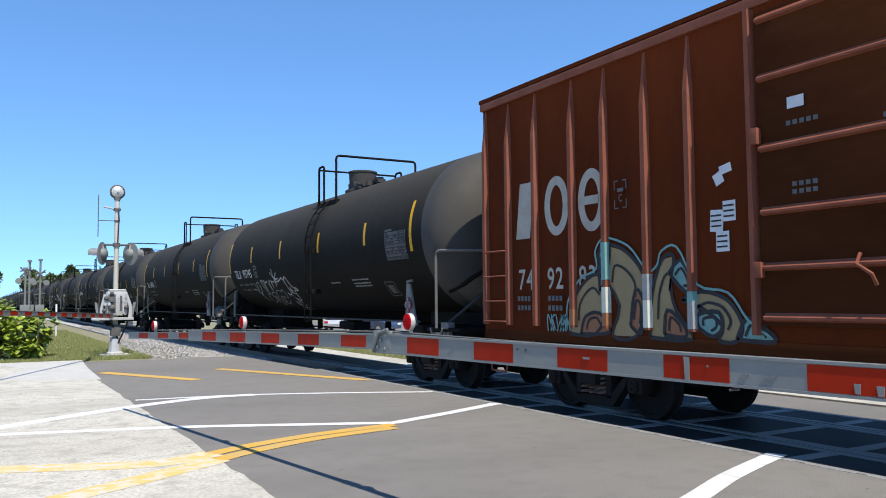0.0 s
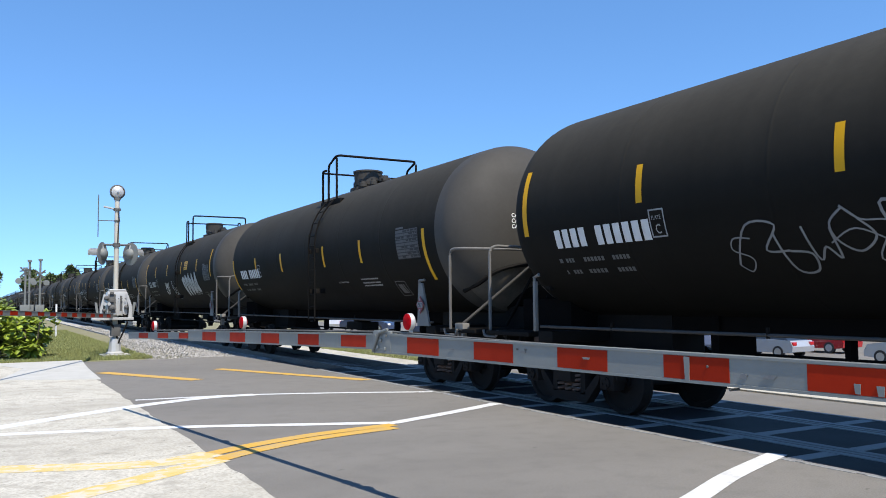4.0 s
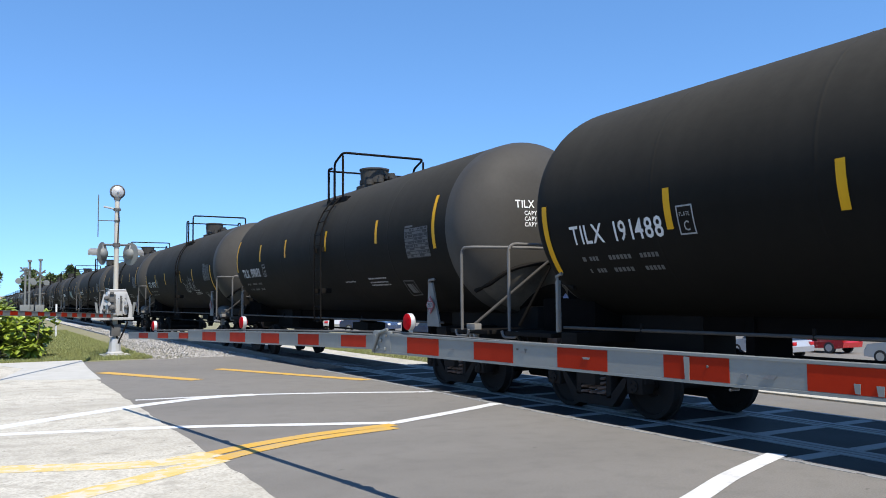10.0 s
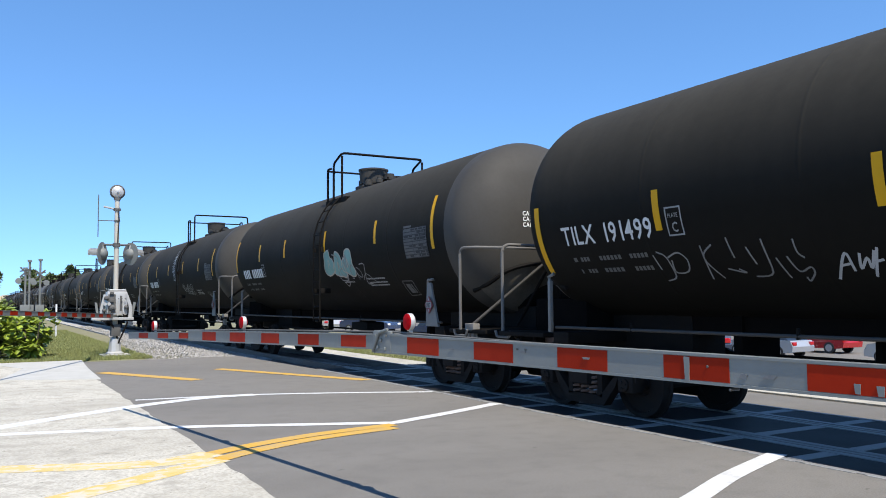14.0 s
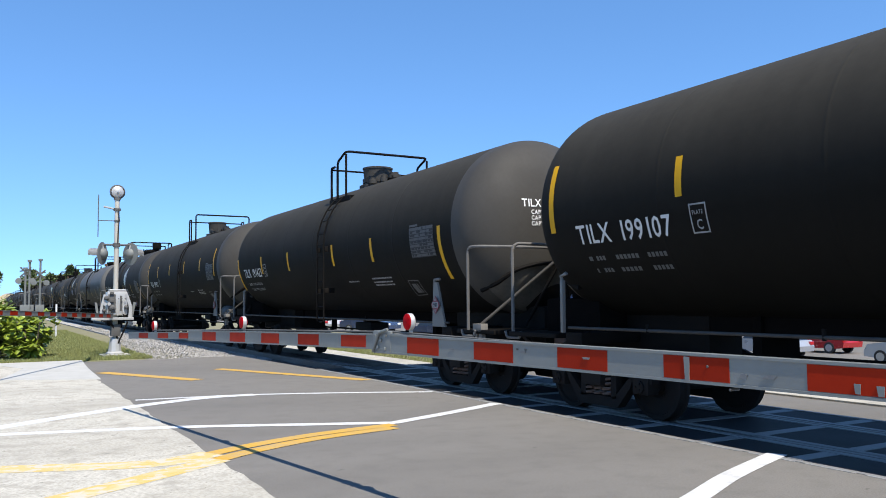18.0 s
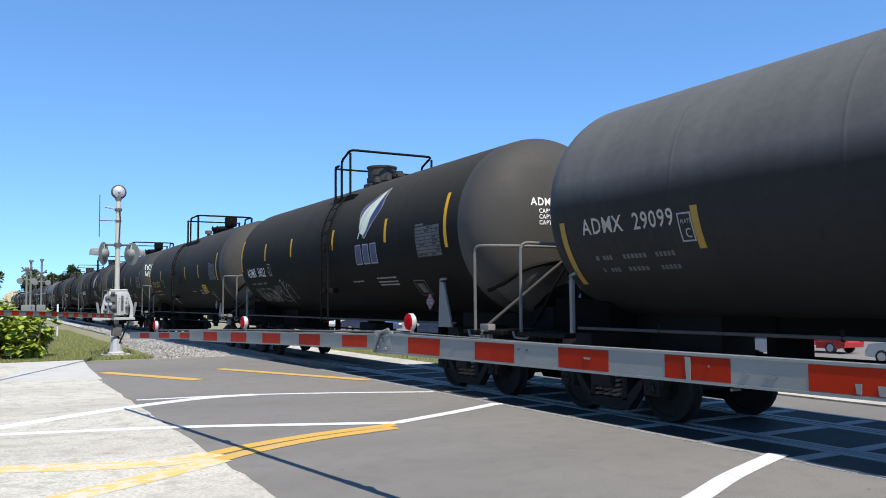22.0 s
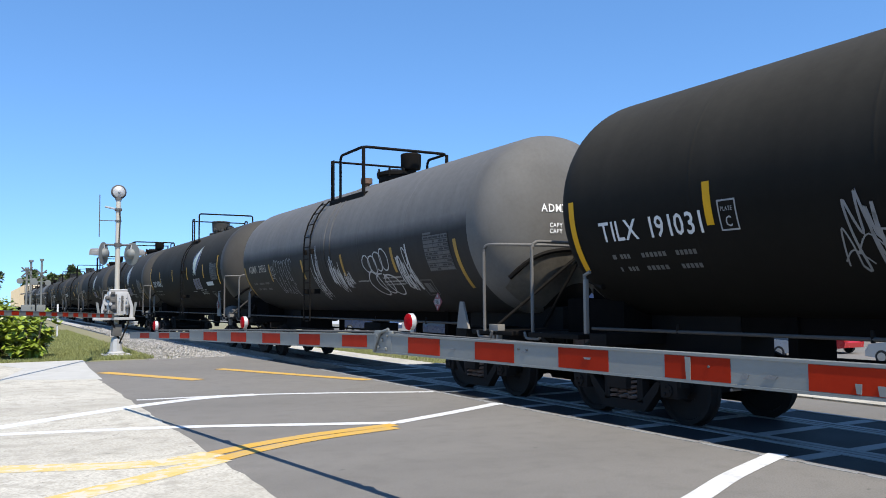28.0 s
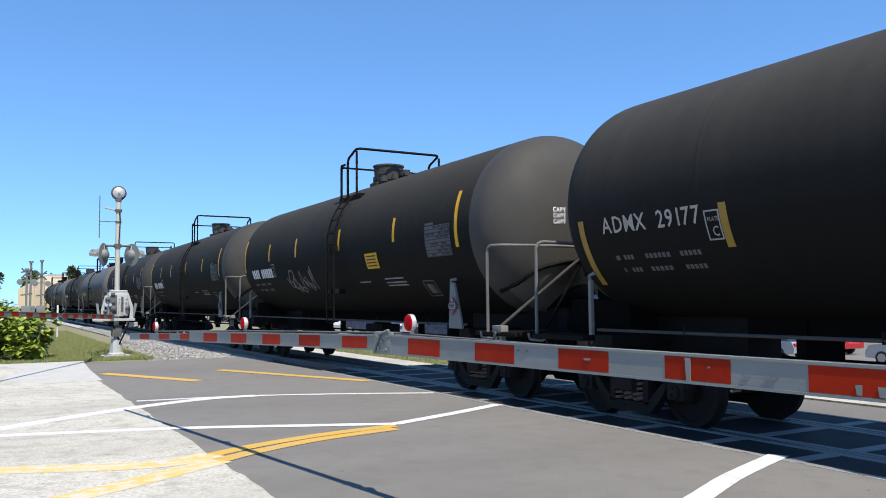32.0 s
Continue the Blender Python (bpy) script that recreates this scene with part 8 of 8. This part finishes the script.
tree(-255, 5.0, 10.6, 5.6, 21, "broad dark green tree beyond the train", 130, 0.75)
tree(-262, 10.5, 11.8, 6.2, 22, "broad dark green tree beyond the train", 130, 0.75)
tree(-258, 15.0, 10.6, 5.6, 25, "broad dark green tree beyond the train", 130, 0.75)
tree(-120, -9.2, 6.2, 2.4, 23, "dark green tree at the edge of the verge", 60, 0.3)
tree(-170, -12, 8.0, 3.5, 24, "dark green tree at the edge of the verge")

verge = slab("verge", [(-300, -60), (-26.3, -60), (-26.3, -7.2), (-25.6, -6.6), (-25.1, -4.9), (-30, -4.3), (-45, -3.2), (-300, -2.6)], -0.02, 0.25, M["ground"], "grassy verge between the pavement and the track", "verge")


def grass_blades(count, area, seed, name, label, z=-0.02):
    rng = random.Random(seed)
    verts, faces = [], []
    for _ in range(count):
        x, y = area(rng)
        h, a, w = rng.uniform(0.04, 0.13), rng.uniform(0, 6.28), rng.uniform(0.006, 0.014)
        lx, ly = rng.uniform(-0.05, 0.05), rng.uniform(-0.05, 0.05)
        n = len(verts)
        verts += [(x - w * math.cos(a), y - w * math.sin(a), z), (x + w * math.cos(a), y + w * math.sin(a), z), (x + lx, y + ly, h + z)]
        faces.append((n, n + 1, n + 2))
    me = bpy.data.meshes.new(name)
    me.from_pydata(verts, [], faces)
    return tagged(mesh_part(name, me, M["grass"], None, smooth=0), label, "grass", kind="stuff")


grass_blades(26000, lambda r: (-18.0 - 26 * r.random(), r.uniform(3.42, 7.0)), 4, "grass_blades", "sunlit grass on the far side of the track", -0.32)
grass_blades(60000, lambda r: (-25.8 - 30 * r.random() ** 1.6, r.uniform(-8.8, -4.3)), 3, "grass_blades", "short sunlit grass of the verge")


# ---- beyond the track ----
hedge = empty("hedge", label="clipped green hedge behind a dark fence", category="hedge")
row = [(-27.4 + 2.9 * k / 44, 8.2 + 7.0 * k / 44) for k in range(45)]
leaf_cloud("foliage", "hedgeleaf", [(x + rng.uniform(-0.3, 0.3), y, rng.uniform(-0.5, 0.9), rng.uniform(0.25, 0.42), 55) for x, y in row for _ in range(2)], 0.13, hedge, 5)
part("stem", pipe(bmesh.new(), [(row[0][0], row[0][1], -0.8), (row[0][0], row[0][1], 0.0), (row[-1][0], row[-1][1], 0.0), (row[-1][0], row[-1][1], -1.3)], 0.06, 6), M["bark"], hedge)
fence = empty("fence", label="dark metal fence in front of the hedge", category="fence")
for k in range(0, 45, 2):
    x, y = row[k]
    part("fence_post", rod(bmesh.new(), (x + 0.75, y - 0.3, -1.4), (x + 0.75, y - 0.3, 1.0), 0.025, 6), M["black"], fence)
for z in (0.1, 0.92):
    part("fence_rail", rod(bmesh.new(), (row[0][0] + 0.75, row[0][1] - 0.3, z), (row[-1][0] + 0.75, row[-1][1] - 0.3, z), 0.02, 6), M["black"], fence)
slab("parking_lot", [(-110, 12.6), (-20.4, 12.6), (-33.0, 26.0), (-110, 26.0)], -0.70, 1.0, M["asphalt"], "asphalt parking area beyond the hedge", "parking lot")
slab("parking_lot", [(-110, 26.05), (60, 26.05), (60, 62), (-110, 62)], -1.50, 0.2, M["asphalt"], "lower asphalt parking area before the white building", "parking lot")


def parked_car(x, y, turn, paint, label, tall=0.0, z=-0.70):
    """A car with a shaped body, glasshouse, wheels and lamps; it points along its own x."""
    c = empty("car", pose(x, y, z, 0, 0, turn), label, "car", "parked cars")
    low = [(-2.2, 0.35), (-2.25, 0.62), (-2.1, 0.92 + tall * 0.3), (-0.9, 0.98 + tall * 0.3), (1.0, 0.95 + tall * 0.2), (2.0, 0.80 + tall * 0.2), (2.2, 0.60), (2.2, 0.32), (1.75, 0.28), (1.0, 0.28), (-1.0, 0.28), (-1.8, 0.28)]
    part("body", prism(bmesh.new(), low, "y", -0.86, 0.86), M[paint], c, smooth=25)
    bm = bmesh.new()
    a = [bm.verts.new((px, s * w, z)) for s in (-1, 1) for px, w, z in ((-1.9 - tall * 0.1, 0.80, 0.93 + tall * 0.25), (1.05, 0.80, 0.94 + tall * 0.2), (0.35, 0.64, 1.42 + tall), (-1.35 - tall * 0.4, 0.64, 1.42 + tall))]
    for q in ((0, 1, 2, 3), (7, 6, 5, 4), (0, 4, 5, 1), (1, 5, 6, 2), (2, 6, 7, 3), (3, 7, 4, 0)):
        bm.faces.new([a[i] for i in q])
    bmesh.ops.recalc_face_normals(bm, faces=bm.faces[:])
    part("glasshouse", bm, M["glass"], c, "dark tinted windows", smooth=0)
    part("roof", one_box(-1.35 - tall * 0.4, 0.35, -0.64, 0.64, 1.41 + tall, 1.455 + tall, 0.015), M[paint], c)
    for px in (-1.35, 1.35):
        for s in (-1, 1):
            w = part("wheel", rod(bmesh.new(), (px, s * 0.70, 0.32), (px, s * 0.90, 0.32), 0.32, 20), M["tyre"], c)
            part("rim", rod(bmesh.new(), (px, s * 0.895, 0.32), (px, s * 0.912, 0.32), 0.21, 14), M["rim"], w)
    for s in (-1, 1):
        part("tail_lamp", one_box(-2.26, -2.12, s * 0.68 - 0.14, s * 0.68 + 0.14, 0.68, 0.86, 0.02), M["tail"], c, "red tail lamp")
        part("headlamp", one_box(2.08, 2.20, s * 0.66 - 0.14, s * 0.66 + 0.14, 0.58, 0.72, 0.02), M["paint_head"], c, "clear headlamp")
    return c


for x, y, turn, paint, label, tall in (
        (-60.93, 15.97, 150, "carsilver", "silver car parked far beyond the track", 0.0),
        (-56.19, 16.55, 30, "carblue", "dark blue car parked far beyond the track", 0.0),
        (-38.54, 13.49, 20, "carblue", "dark blue car parked beyond the hedge", 0.1),
        (-36.27, 14.41, 15, "carsilver", "silver car parked beyond the hedge", 0.0),
        (-22.91, 13.11, 118, "carwhite", "white van seen beside the hedge", 0.5),
        (-23.65, 14.91, 125, "carblue", "dark car with lit red tail lamps", 0.2),
        (-23.69, 16.41, 140, "carblue", "dark blue car parked in the row", 0.1)):
    parked_car(x, y, turn, paint, label, tall)
for x, y, turn, paint, label, tall in (
        (-30.2, 28.4, 180, "carsilver", "silver sedan parked beyond the crossing", 0.0),
        (-35.6, 27.9, 180, "carwhite", "white sedan parked ahead of the silver one", 0.1),
        (-31.0, 33.7, 180, "carred", "red car parked behind the silver sedan", 0.1),
        (-22.4, 29.2, 180, "carsilver", "pale van parked beyond the crossing", 0.5)):
    parked_car(x, y, turn, paint, label, tall, -1.50)


def far_house(x0, x1, y0, y1, h, label, wall="wall"):
    b = empty("building", label=label, category="building")
    part("wall", one_box(x0, x1, y0, y1, -1.5, h), M[wall], b, smooth=0)
    part("roof", one_box(x0 - 0.4, x1 + 0.4, y0 - 0.4, y1 + 0.4, h, h + 0.3, 0.03), M["roof"], b)
    n = int((x1 - x0) / 3.2)
    for k in range(n):
        x = x0 + (k + 0.5) * (x1 - x0) / n
        w = part("window", one_box(x - 0.75, x + 0.75, y0 - 0.05, y0 - 0.01, -0.3, 1.4, 0.01), M["silver"], b, "window in a pale frame")
        part("pane", one_box(x - 0.66, x + 0.66, y0 - 0.07, y0 - 0.055, -0.22, 1.32), M["glass"], w)


far_house(-39.3, -9.3, 47.5, 59.5, 4.9, "low white building with a flat roof")
for k in range(26):
    x = -150 + k * 8.5
    if abs(x + 10) > 34:
        tree(x + rng.uniform(-2, 2), 80 + rng.uniform(-4, 6), rng.uniform(5, 7.5), 3.4, 100 + k, "leafy tree behind the parking area", 12, 0.7)


def motions():
    for car, x0 in TRAIN:
        walk(car, [(0.0, pose(x0, 0, 0)), (32.0, pose(x0 + SPEED * 32.0, 0, 0))])
        # wheels turn while the car is near enough for them to be told apart
        for axle in [o for o in car.children_recursive if o.name.startswith("wheelset")]:
            away = axle.parent.location.x + axle.location.x + x0
            first = max(0, math.ceil((-34.0 - away) / SPEED * FPS))
            last = min(32 * FPS, math.floor((4.0 - away) / SPEED * FPS))
            if last <= first:
                continue
            step = math.degrees(SPEED / FPS / 0.462)
            seat = axle.location.copy()
            rows = [(k / FPS, pose(*seat, 0, step * (k - first), 0)) for k in range(first, last + 1)]
            if first > 0:
                rows.insert(0, (0.0, pose(*seat)))
            if last < 32 * FPS:
                rows.append((32.0, pose(*seat, 0, step * (last - first), 0)))
            walk(axle, rows)


motions()
